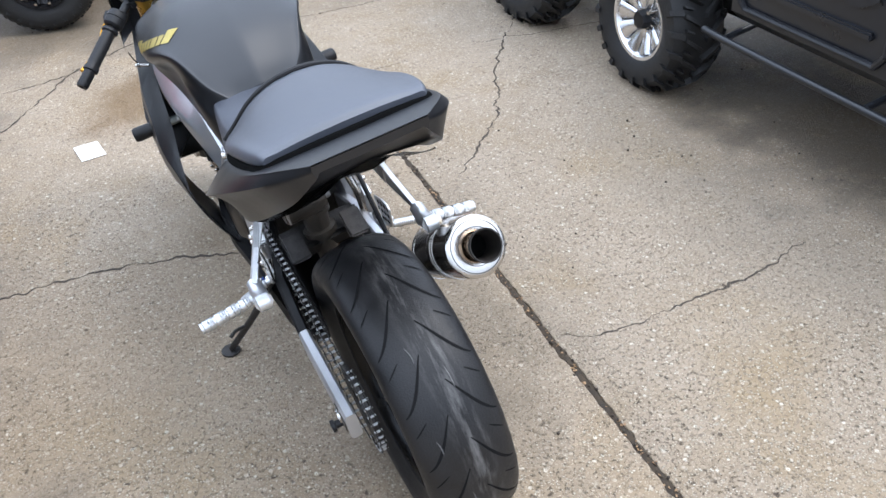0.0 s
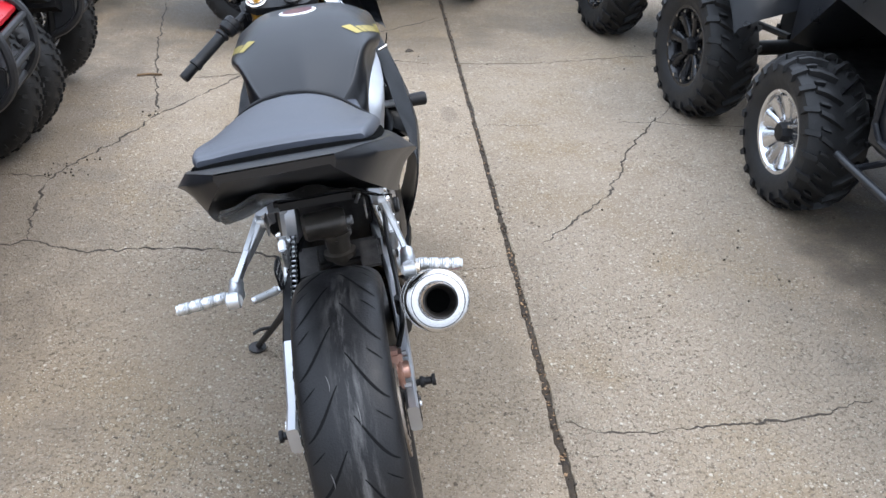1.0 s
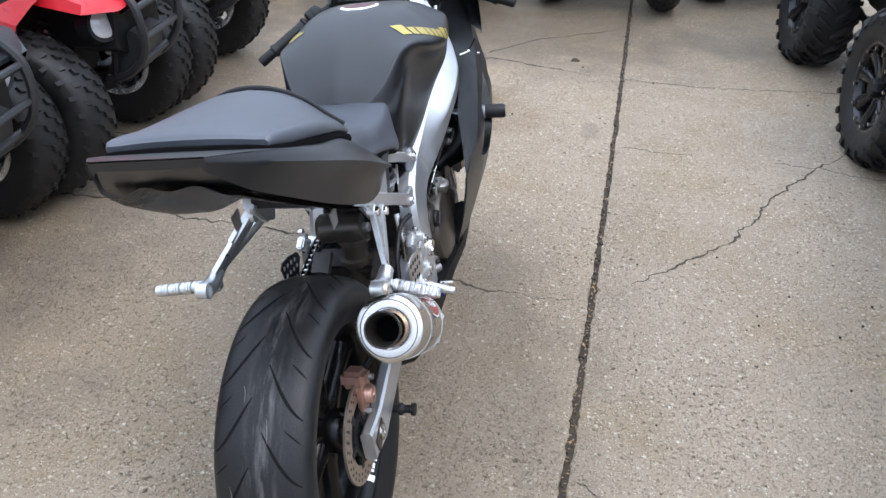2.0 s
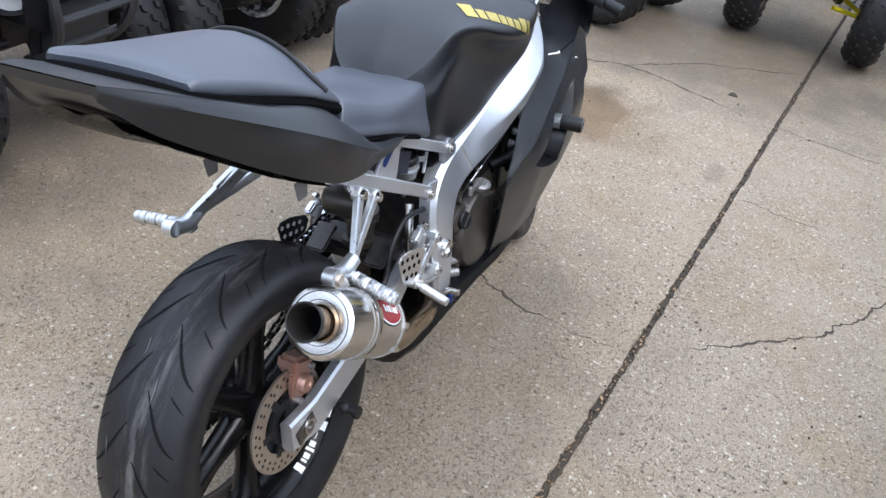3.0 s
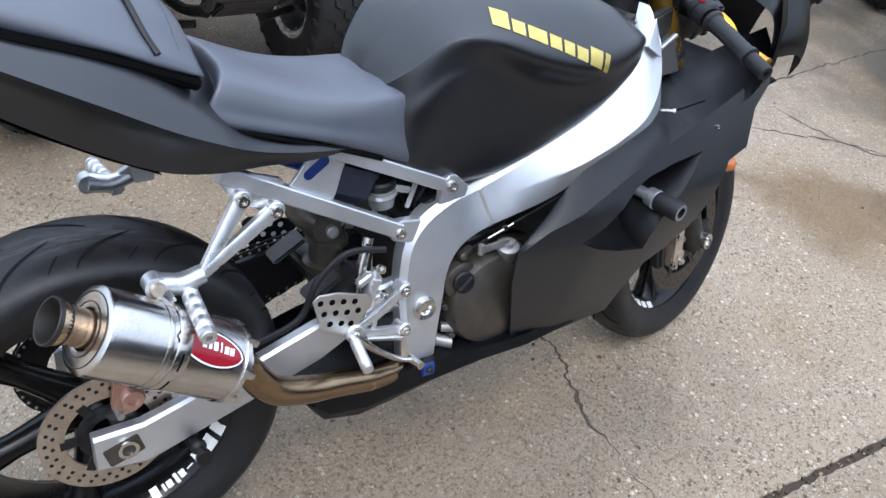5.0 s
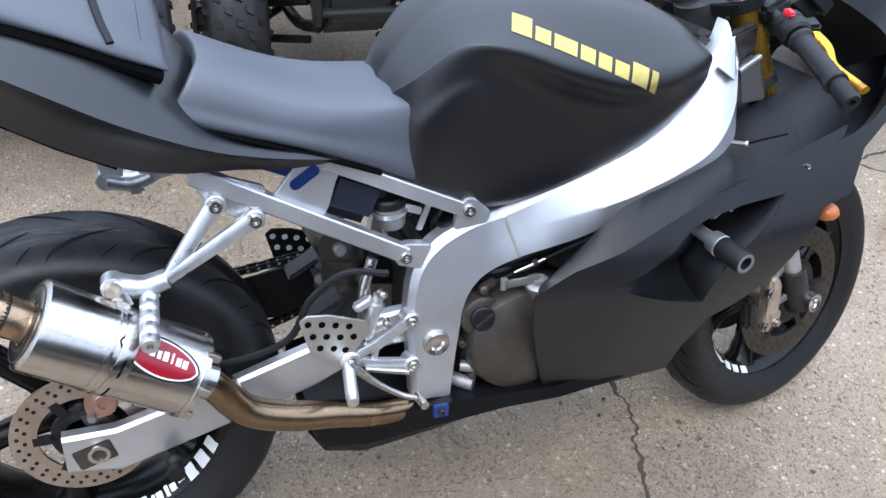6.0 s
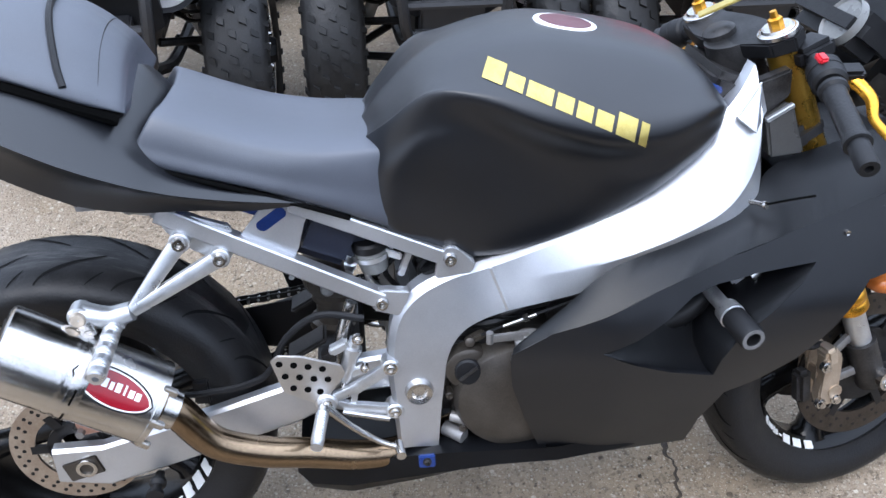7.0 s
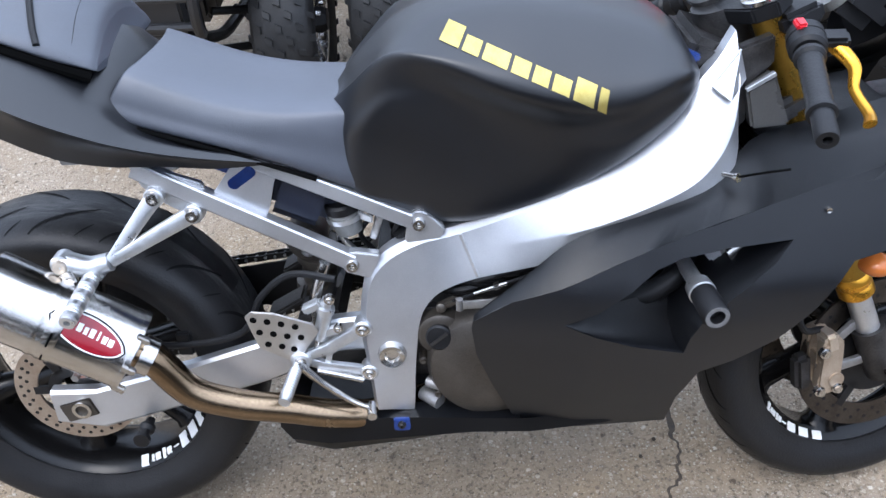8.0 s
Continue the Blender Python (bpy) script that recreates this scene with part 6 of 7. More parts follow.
    box(bm, (s * 0.164, 0.560, 0.288), (0.008, 0.028, 0.026), (0, 0, 0), 0.002)
    tab = part("belly_tab", bm, BLUE, BIKE, "dark blue belly pan tab")
    hex_bolt(tab, (s * 0.169, 0.560, 0.290), s, 0.005, DARK_STEEL)


fairing(1), fairing(-1)


# front end
def front_end():
    d = RAKE
    for s in (-1, 1):
        base = Vector((s * 0.098, 1.391, 0.297))
        bm = rod(bmesh.new(), base + d * 0.19, base + d * 0.72, 0.0265, 24)
        leg = part("fork_leg", steered(bm), GOLD_DARK, BIKE, "amber-gold upper fork tube")
        bm = rod(bmesh.new(), base + d * 0.06, base + d * 0.215, 0.0205, 24)
        part("fork_slider", steered(bm), CAST, leg, "pale silver fork stanchion")
        bm = lathe(bmesh.new(), [(0.160, 0.026), (0.165, 0.030), (0.178, 0.030), (0.183, 0.028), (0.188, 0.030), (0.200, 0.030), (0.206, 0.027)], base, d, 24)
        part("dust_seal", steered(bm), GOLD, leg, "gold dust seal band")
        bm = bmesh.new()
        rod(bm, base + d * -0.02, base + d * 0.085, 0.028, 20)
        box(bm, base + Vector((0, 0.030, 0.0)), (0.05, 0.075, 0.05), (0, 0, 0), 0.012)
        part("axle_clamp", steered(bm), DARK_STEEL, leg)
        bm = lathe(bmesh.new(), [(0.0, 0.009), (0.006, 0.011), (0.009, 0.016), (0.009, 0.020), (-0.01, 0.021)], Vector((s * 0.128, 1.402, 0.297)), (s, 0, 0), 24)
        part("axle_cap", steered(bm), STEEL, leg)
        c = Vector((s * 0.090, 1.282, 0.322))
        form = [(-0.020, 0.050), (0.006, 0.058), (0.020, 0.042), (0.013, 0.012), (0.021, -0.020), (0.010, -0.056), (-0.014, -0.058), (-0.024, -0.032), (-0.015, -0.002), (-0.022, 0.026)]
        bm = bmesh.new()
        for x0, x1 in ((0.010, 0.034), (-0.034, -0.010)):
            prism(bm, [(c.y + y, c.z + z) for y, z in form], c.x + x0, c.x + x1, 0.004)
        box(bm, c + Vector((0, -0.012, 0.0)), (0.05, 0.010, 0.03), (0, 0, 0), 0.002)
        cal = part("front_caliper", steered(bm), CALIPER, BIKE, "tan four-piston front brake caliper")
        bm = box(bmesh.new(), c + Vector((s * 0.020, -0.006, 0.046)), (0.036, 0.026, 0.036), (14, 0, 0), 0.006)
        part("caliper_bridge", steered(bm), PALE, cal, "pale cream caliper end")
        for dy, dz in ((-0.020, -0.046), (-0.020, 0.030), (0.012, -0.044)):
            bm = lathe(bmesh.new(), [(-0.004, 0.010), (0.004, 0.010), (0.005, 0.007), (0.010, 0.0065), (0.010, 0)], c + Vector((s * 0.034, dy, dz)), (s, 0, 0), 12)
            part("caliper_bolt", steered(bm), STEEL, cal)
        bm = box(bmesh.new(), c + Vector((s * 0.004, -0.040, -0.020)), (0.030, 0.030, 0.070), (8, 0, 0), 0.008)
        part("caliper_mount", steered(bm), DARK_STEEL, cal, "dark caliper mount")
        for dz, up in ((-0.028, 0.02), (0.028, 0.11)):
            q = c + Vector((s * 0.025, -0.33 * dz, dz))
            part("piston_cap", steered(rod(bmesh.new(), q, q + Vector((s * 0.012, 0, 0)), 0.014, 16)), CALIPER, cal)
            part("caliper_arm", steered(bar(bmesh.new(), c + Vector((0, 0.02, dz)), base + d * up, 0.010, 0.016)), DULL, cal)
        bm = tube(bmesh.new(), [c + Vector((0, -0.005, 0.055)), c + Vector((s * 0.02, -0.06, 0.08)), c + Vector((0, -0.07, 0.18)), (s * 0.07, 1.20, 0.62)], 0.006, 8)
        part("front_brake_hose", steered(bm), PLASTIC, cal, "black front brake hose")
        # bar, grip, lever
        root = Vector((s * 0.150, 1.132, 0.918))
        tip = Vector((s * 0.356, 1.048, 0.829))
        way = (tip - root).normalized()
        bm = rod(bmesh.new(), Vector((s * 0.105, 1.145, 0.928)), tip - way * 0.03, 0.011, 16)
        box(bm, (s * 0.118, 1.142, 0.921), (0.055, 0.062, 0.032), (20, 0, 0), 0.008)
        hb = part("handlebar", steered(bm), PLASTIC, BIKE, "black clip-on handlebar")
        bm = lathe(bmesh.new(), [(0.075, 0.0165), (0.080, 0.021), (0.086, 0.021), (0.090, 0.0165)] + [(0.09 + 0.008 * k, 0.0168 if k % 2 else 0.0160) for k in range(1, 13)] + [(0.195, 0.019), (0.203, 0.019), (0.205, 0.0135)], root, way, 24)
        part("grip", steered(bm), RUBBER, hb, "ribbed black rubber grip")
        bm = lathe(bmesh.new(), [(0.205, 0.0145), (0.246, 0.0150), (0.252, 0.0130), (0.252, 0.006), (0.240, 0.005), (0.240, 0)], root, way, 24)
        part("bar_end", steered(bm), PLASTIC, hb, "black bar end weight")
        bm = bmesh.new()
        lathe(bm, [(0.026, 0.0), (0.026, 0.021), (0.030, 0.025), (0.046, 0.026), (0.047, 0.0245), (0.049, 0.0245), (0.050, 0.026), (0.066, 0.025), (0.071, 0.020), (0.071, 0.0)], root, way, 28)
        sw = part("switchgear", steered(bm), PLASTIC, hb, "black switch housing")
        if s > 0:
            bm = bmesh.new()
            box(bm, root + way * 0.048 + Vector((0, -0.012, 0.026)), (0.018, 0.016, 0.010), (0, 30, 0), 0.003)
            part("kill_switch", steered(bm), RED, sw, "red kill switch")
        bm = tube(bmesh.new(), [root + way * 0.05 + Vector((0, 0.040, -0.004)), root + way * 0.085 + Vector((0, 0.066, -0.016)), root + way * 0.120 + Vector((0, 0.062, -0.026)), root + way * 0.165 + Vector((s * 0.012, 0.066, -0.026)),
                                root + way * 0.195 + Vector((s * 0.014, 0.060, -0.020))], [0.011, 0.009, 0.007, 0.007, 0.009], 10, flat=0.6)
        part("lever", steered(bm), GOLD, hb, "gold anodised lever")
        bm = bmesh.new()
        box(bm, root + way * 0.045 + Vector((0, 0.036, 0)), (0.030, 0.048, 0.017), (0, s * 24, -s * 20), 0.005)
        part("lever_perch", steered(bm), PLASTIC, hb)
    top = HEAD + d * 0.70 + Vector((0, 0.018, 0))
    bm = bmesh.new()
    outline = [(-0.135, 0.0), (-0.115, 0.032), (-0.06, 0.02), (0, 0.03), (0.06, 0.02), (0.115, 0.032), (0.135, 0.0), (0.115, -0.030), (0.05, -0.050), (0, -0.058), (-0.05, -0.050), (-0.115, -0.030)]
    lo, hi = [], []
    u = Vector((0, math.cos(radians(24)), math.sin(radians(24))))
    for x, y in outline:
        lo.append(top + Vector((x, 0, 0)) + u * y - d * 0.012)
        hi.append(top + Vector((x, 0, 0)) + u * y + d * 0.012)
    loft(bm, [lo, hi])
    bmesh.ops.bevel(bm, geom=bm.edges[:], offset=0.003, segments=2, affect="EDGES")
    tc = part("triple_clamp", steered(bm), PLASTIC, BIKE, "black top fork clamp")
    for s in (-1, 1):
        c = top + Vector((s * 0.098, 0, 0))
        bm = lathe(bmesh.new(), [(0.012, 0.030), (0.018, 0.030), (0.020, 0.024), (0.024, 0.022), (0.024, 0)], c, d, 28)
        cap = part("fork_cap", steered(bm), STEEL, tc, "bright round fork cap")
        bm = lathe(bmesh.new(), [(0.024, 0.011), (0.036, 0.011), (0.038, 0.006), (0.048, 0.005), (0.048, 0)], c, d, 6)
        part("preload_adjuster", steered(bm), GOLD, cap, "gold preload adjuster")
    bm = lathe(bmesh.new(), [(0.012, 0.026), (0.020, 0.026), (0.026, 0.018), (0.026, 0)], top - u * 0.035, d, 24)
    part("steering_nut", steered(bm), DARK_STEEL, tc)
    bm = bmesh.new()
    box(bm, top + Vector((0.004, -0.035, 0.044)), (0.024, 0.085, 0.004), (25, 8, -28), 0.001)
    part("key_tag", steered(bm), GOLD_PAINT, tc, "pale yellow key tag")
    bm = bmesh.new()
    box(bm, HEAD + d * 0.54, (0.26, 0.075, 0.035), (24, 0, 0), 0.01)
    part("lower_clamp", steered(bm), DARK_STEEL, tc)
    bm = box(bmesh.new(), (0, 1.225, 0.772), (0.20, 0.20, 0.010), (14, 0, 0), 0.004)
    box(bm, (0, 1.275, 0.732), (0.33, 0.30, 0.008), (8, 0, 0), 0.003)
    part("inner_cowl", bm, PLASTIC, BIKE, "black plastic inner cowl round the forks")
    # ducts beside the head
    for s in (-1, 1):
        bm = bmesh.new()
        prism(bm, [(1.083, 0.850), (1.122, 0.873), (1.152, 0.795), (1.098, 0.790)], s * 0.095, s * 0.124, 0.004)
        duct = part("air_duct", bm, DUCT, BIKE, "grey duct box beside the steering head")
        # thin bright bar along the top edge of the duct
        bm = bar(bmesh.new(), Vector((s * 0.122, 1.083, 0.851)), Vector((s * 0.122, 1.121, 0.874)), 0.010, 0.006)
        part("duct_edge", bm, CAST, duct, "bright upper edge")
        bm = bmesh.new()
        prism(bm, [(1.062, 0.850), (1.070, 0.905), (1.120, 0.924), (1.124, 0.880), (1.088, 0.858), (1.096, 0.800), (1.080, 0.780)], s * 0.082, s * 0.106, 0.004)
        part("duct_cover", bm, DARK_STEEL, duct, "dark folded cover")
        bm = bmesh.new()
        box(bm, (s * 0.086, 1.008, 0.894), (0.018, 0.030, 0.012), (-25, 0, 10), 0.003)
        part("wire_connector", bm, BLUE, BIKE, "blue plastic wire connector")
        # facet where the spar meets the head, with raised seams
        a, b, c, e = (Vector((s * x, y, z)) for x, y, z in ((0.107, 1.0736, 0.9049), (0.141, 1.0282, 0.8659), (0.154, 1.0544, 0.8465), (0.120, 1.082, 0.866)))
        bm = bmesh.new()
        inner = Vector((-s * 0.012, 0.004, -0.004))
        loft(bm, [[a, b, c, e], [p + inner for p in (a, b, c, e)]])
        facet = part("head_gusset", bm, ALLOY, BIKE, "grey alloy facet at the head of the frame")
        for p, q in ((b, c), (a, b)):
            part("weld_seam", rod(bmesh.new(), p, q, 0.0016, 8), CAST, facet, "raised bright seam")
    # instruments and nose
    bm = bmesh.new()
    box(bm, (0, 1.245, 0.955), (0.20, 0.06, 0.09), (55, 0, 0), 0.02)
    g = part("instrument_panel", bm, PLASTIC, BIKE, "black instrument panel")
    bm = lathe(bmesh.new(), [(0.0, 0.0), (0.0, 0.034), (0.004, 0.038), (-0.01, 0.04)], (0.045, 1.215, 0.975), (0, -0.82, 0.57), 32)
    part("dial", bm, CLOUDY, g, "round dial with a pale glass")
    rows = []
    bm = bmesh.new()
    for y, w, zt, zs in ((1.315, 0.198, 0.945, 0.875), (1.36, 0.200, 1.005, 0.878), (1.43, 0.188, 1.02, 0.87), (1.52, 0.145, 0.97, 0.83), (1.60, 0.07, 0.87, 0.76)):
        half = [(w * 0.99, y, zs - 0.055), (w * 1.02, y, zs - 0.02), (w * 0.92, y + 0.01, zs + 0.03), (w * 0.6, y + 0.02, zt - 0.02), (0, y + 0.03, zt)]
        pts = spline(half, 17)
        rows.append(pts + [Vector((-p.x, p.y, p.z)) for p in reversed(pts[:-1])])
    cols = [spline([r[i] for r in rows], 20) for i in range(len(rows[0]))]
    loft(bm, [[c[k] for c in cols] for k in range(20)], caps=False, closed=False)
    bmesh.ops.solidify(bm, geom=bm.faces[:], thickness=0.004)
    nose = part("nose_fairing", bm, MATT_BLACK, BIKE, "matt black nose fairing with dark screen")
    for s in (-1, 1):
        edge = spline([(0.226, 1.225, 0.748), (0.220, 1.275, 0.765), (0.213, 1.312, 0.812), (0.206, 1.328, 0.885), (0.200, 1.318, 0.945)], 16)
        deep = spline([(0.165, 1.30, 0.772), (0.150, 1.38, 0.790), (0.140, 1.42, 0.830), (0.132, 1.43, 0.900), (0.130, 1.40, 0.965)], 16)
        rows = [[Vector((s * q.x, q.y, q.z)) for q in (o, o.lerp(i, 0.3) + Vector((0.012, 0, 0)), o.lerp(i, 0.65) + Vector((0.010, 0, 0)), i)] for o, i in zip(edge, deep)]
        bm = loft(bmesh.new(), rows, caps=False, closed=False)
        bmesh.ops.solidify(bm, geom=bm.faces[:], thickness=0.004)
        part("cowl_side", bm, MATT_BLACK, nose, "matt black side of the nose")
    # front mudguard
    bm, rows = bmesh.new(), []
    for k in range(22):
        a = radians(52 + 62 * k / 21)
        rows.append([FRONT + Vector((x, math.cos(a) * (0.306 - 3.2 * x * x), math.sin(a) * (0.306 - 3.2 * x * x))) for x in (-0.075, -0.06, -0.035, 0, 0.035, 0.06, 0.075)])
    loft(bm, rows, caps=False, closed=False)
    bmesh.ops.solidify(bm, geom=bm.faces[:], thickness=0.003)
    part("front_mudguard", steered(bm), MATT_BLACK, BIKE, "matt black front mudguard")
    # radiator
    bm = bmesh.new()
    box(bm, (0, 1.055, 0.56), (0.30, 0.03, 0.28), (-16, 0, 0), 0.006)
    rad = part("radiator", bm, DARK_STEEL, BIKE, "dark finned radiator")
    bm = tube(bmesh.new(), [(0.13, 1.03, 0.60), (0.175, 0.99, 0.57), (0.17, 0.92, 0.53), (0.12, 0.86, 0.50)], 0.017, 12)
    part("coolant_hose", bm, PLASTIC, rad, "black coolant hose")
    bm = tube(bmesh.new(), [(0.10, 1.10, 0.66), (0.16, 1.10, 0.64), (0.185, 1.06, 0.62)], 0.016, 12)
    part("silver_hose_end", bm, STEEL, rad, "bright hose fitting")


front_end()


# ---- parked off-road vehicles round the motorcycle ----
KNOB = material("offroad_rubber", (0.006, 0.006, 0.0068), (0.019, 0.0188, 0.0185), (0.42, 0.7), 0, 14, 160, 0.5, 0.0, 0.38)
CHASSIS = material("black_chassis_steel", (0.004, 0.004, 0.0045), (0.012, 0.0115, 0.011), (0.35, 0.6), 0.0, 18, 200, 0.2, 0.0, 0.35)
BODY_BLACK = material("glossy_black_bodywork", (0.007, 0.0078, 0.010), (0.013, 0.0145, 0.018), (0.26, 0.42), 0, 6, 400, 0.06, 0.0, 0.55)
BODY_GREY = material("grey_plastic", (0.014, 0.014, 0.015), (0.028, 0.028, 0.030), (0.35, 0.55), 0, 20, 500, 0.15)
MACHINED_BLACK = material("gloss_black_rim", (0.008, 0.008, 0.009), (0.014, 0.014, 0.015), (0.15, 0.3), 0.2, 20, 300, 0.05)


def knobbly_tyre(outer, width, rim, chevron):
    """Tyre of an off-road wheel about the x axis, with raised tread lugs."""
    h = outer - rim
    prof = [(-0.36 * width, rim - 0.006), (-0.42 * width, rim + 0.012), (-0.50 * width, rim + h * 0.45), (-0.47 * width, rim + h * 0.75), (-0.40 * width, outer - 0.022), (-0.2 * width, outer - 0.012), (0, outer - 0.010)]
    prof = prof + [(-x, r) for x, r in reversed(prof[:-1])]
    bm = bmesh.new()

    def radius(x):
        a = abs(x) / width
        return outer - 0.011 - 0.028 * max(0, a - 0.2) ** 1.5 * 9

    def lug(x0, x1, a0, a1, wide, high):
        rows = []
        for k in range(4):
            u = k / 3
            x, a = x0 + (x1 - x0) * u, a0 + (a1 - a0) * u
            r = radius(x) - 0.004
            rows.append([Vector((x, q * math.cos(a + o), q * math.sin(a + o))) for q, o in ((r, -wide), (r + high, -wide * 0.75), (r + high, wide * 0.75), (r, wide))])
        loft(bm, rows)

    if chevron:
        n = 20
        for k in range(n):
            a = 2 * math.pi * k / n
            for s in (-1, 1):
                o = a + (math.pi / n if s > 0 else 0)
                lug(s * 0.02 * width, s * 0.34 * width, o, o + 0.20, 0.036, 0.028)
                lug(s * 0.36 * width, s * 0.53 * width, o + 0.24, o + 0.28, 0.050, 0.030)
                lug(s * 0.20 * width, s * 0.32 * width, o + 0.27, o + 0.32, 0.022, 0.022)
    else:
        n = 26
        for k in range(n):
            a = 2 * math.pi * k / n
            for j, x in enumerate((-0.47, -0.33, -0.165, 0.0, 0.165, 0.33, 0.47)):
                o = a + (math.pi / n if j % 2 else 0)
                lug((x - 0.052) * width, (x + 0.052) * width, o - 0.015, o + 0.015, 0.040, 0.014)
    return lathe(bmesh.new(), prof, segs=56, closed=True), bm


def spoked_rim(rim, width, spokes, s=1, broad=1.0):
    """A dished alloy rim about the x axis; its face looks to +x."""
    h = 0.40 * width
    bm = lathe(bmesh.new(), [(-h, rim), (-h, rim + 0.012), (-h + 0.01, rim - 0.004), (h - 0.012, rim - 0.004), (h - 0.004, rim + 0.013), (h + 0.003, rim + 0.012), (h, rim - 0.006), (h - 0.03, rim - 0.022), (0, rim - 0.022), (-h + 0.01, rim - 0.02)], segs=48, closed=True)
    lathe(bm, [(h * 0.2, 0.0), (h * 0.2, 0.062), (h * 0.62, 0.058), (h * 0.66, 0.045), (h * 0.66, 0)], segs=28)
    rad, side, x, rings = Vector((0, 1, 0)), Vector((0, 0, 1)), Vector((1, 0, 0)), []
    wide = 10 / spokes * broad
    if broad > 1:
        lathe(bm, [(h * 0.42, 0.0), (h * 0.42, rim - 0.02), (h * 0.46, rim - 0.012), (h * 0.30, rim - 0.012), (h * 0.30, 0)], segs=40)
    for r, w, fx in ((0.045, 0.012, 0.55), (0.5 * rim, 0.016 * wide, 0.62), (rim - 0.018, 0.026 * wide, 0.80)):
        c = rad * r + x * h * fx
        rings.append([c + side * w + x * 0.006, c + side * w * 0.6 + x * 0.014, c - side * w * 0.6 + x * 0.014, c - side * w + x * 0.006, c - side * w - x * 0.012, c + side * w - x * 0.012])
    return bm, loft(bmesh.new(), rings), spokes


def tyre_kind(*sizes):
    skin, lugs = knobbly_tyre(*sizes)
    return mesh_of("tyre", skin, KNOB), mesh_of("tread", lugs, KNOB)


def rim_kind(mat, *sizes):
    rim, spoke, count = spoked_rim(*sizes)
    return mesh_of("wheel", rim, mat), mesh_of("spoke", spoke, mat), count


TYRE_CHEVRON = tyre_kind(0.320, 0.245, 0.178, True)
TYRE_KNOB = tyre_kind(0.305, 0.185, 0.155, False)
TYRE_WIDE = tyre_kind(0.292, 0.250, 0.155, True)
RIM_WIDE = rim_kind(SILVER_WHEEL, 0.157, 0.250, 10, 1, 1.45)
RIM_BLACK = rim_kind(MACHINED_BLACK, 0.180, 0.245, 8)
RIM_SMALL = rim_kind(SILVER_WHEEL, 0.157, 0.185, 8)
RIM_SMALL_BLACK = rim_kind(MACHINED_BLACK, 0.157, 0.215, 8)
HUB_CAP = mesh_of("hub_cap", lathe(bmesh.new(), [(0.055, 0.042), (0.085, 0.042), (0.098, 0.034), (0.10, 0.0)], segs=8), PLASTIC)
LUG_NUT = mesh_of("wheel_bolt", lathe(bmesh.new(), [(0, 0.008), (0.014, 0.008), (0.016, 0)], segs=6), STEEL)


def offroad_wheel(parent, place, outward, tyre, rim, label):
    """A wheel of two meshes at a place of its vehicle; outward is +1 or -1 along x."""
    w = new("wheel", rim[0])
    w.parent = parent
    w.matrix_local = Matrix.Translation(place) @ (Matrix() if outward > 0 else Matrix.Rotation(math.pi, 4, "Z"))
    w["label"] = label
    for k in range(rim[2]):
        o = new("spoke", rim[1])
        o.parent = w
        o.matrix_local = Matrix.Rotation(2 * math.pi * k / rim[2], 4, "X")
    o = tagged(new("tread", tyre[1]), kind="stuff")
    o.parent = w
    t = new("tyre", tyre[0])
    t.parent = w
    t["label"] = "black knobbly off-road tyre"
    c = new("hub_cap", HUB_CAP)
    c.parent = w
    n, r, x = (12, 0.160, 0.094) if rim in (RIM_BLACK, RIM_SMALL_BLACK) else (4, 0.052, 0.07)
    if rim is RIM_SMALL_BLACK:
        r, x = 0.138, 0.080
    for k in range(n):
        a = 2 * math.pi * (k + 0.5) / n
        b = new("wheel_bolt", LUG_NUT)
        b.parent = w
        b.location = (x, math.cos(a) * r, math.sin(a) * r)
    return w


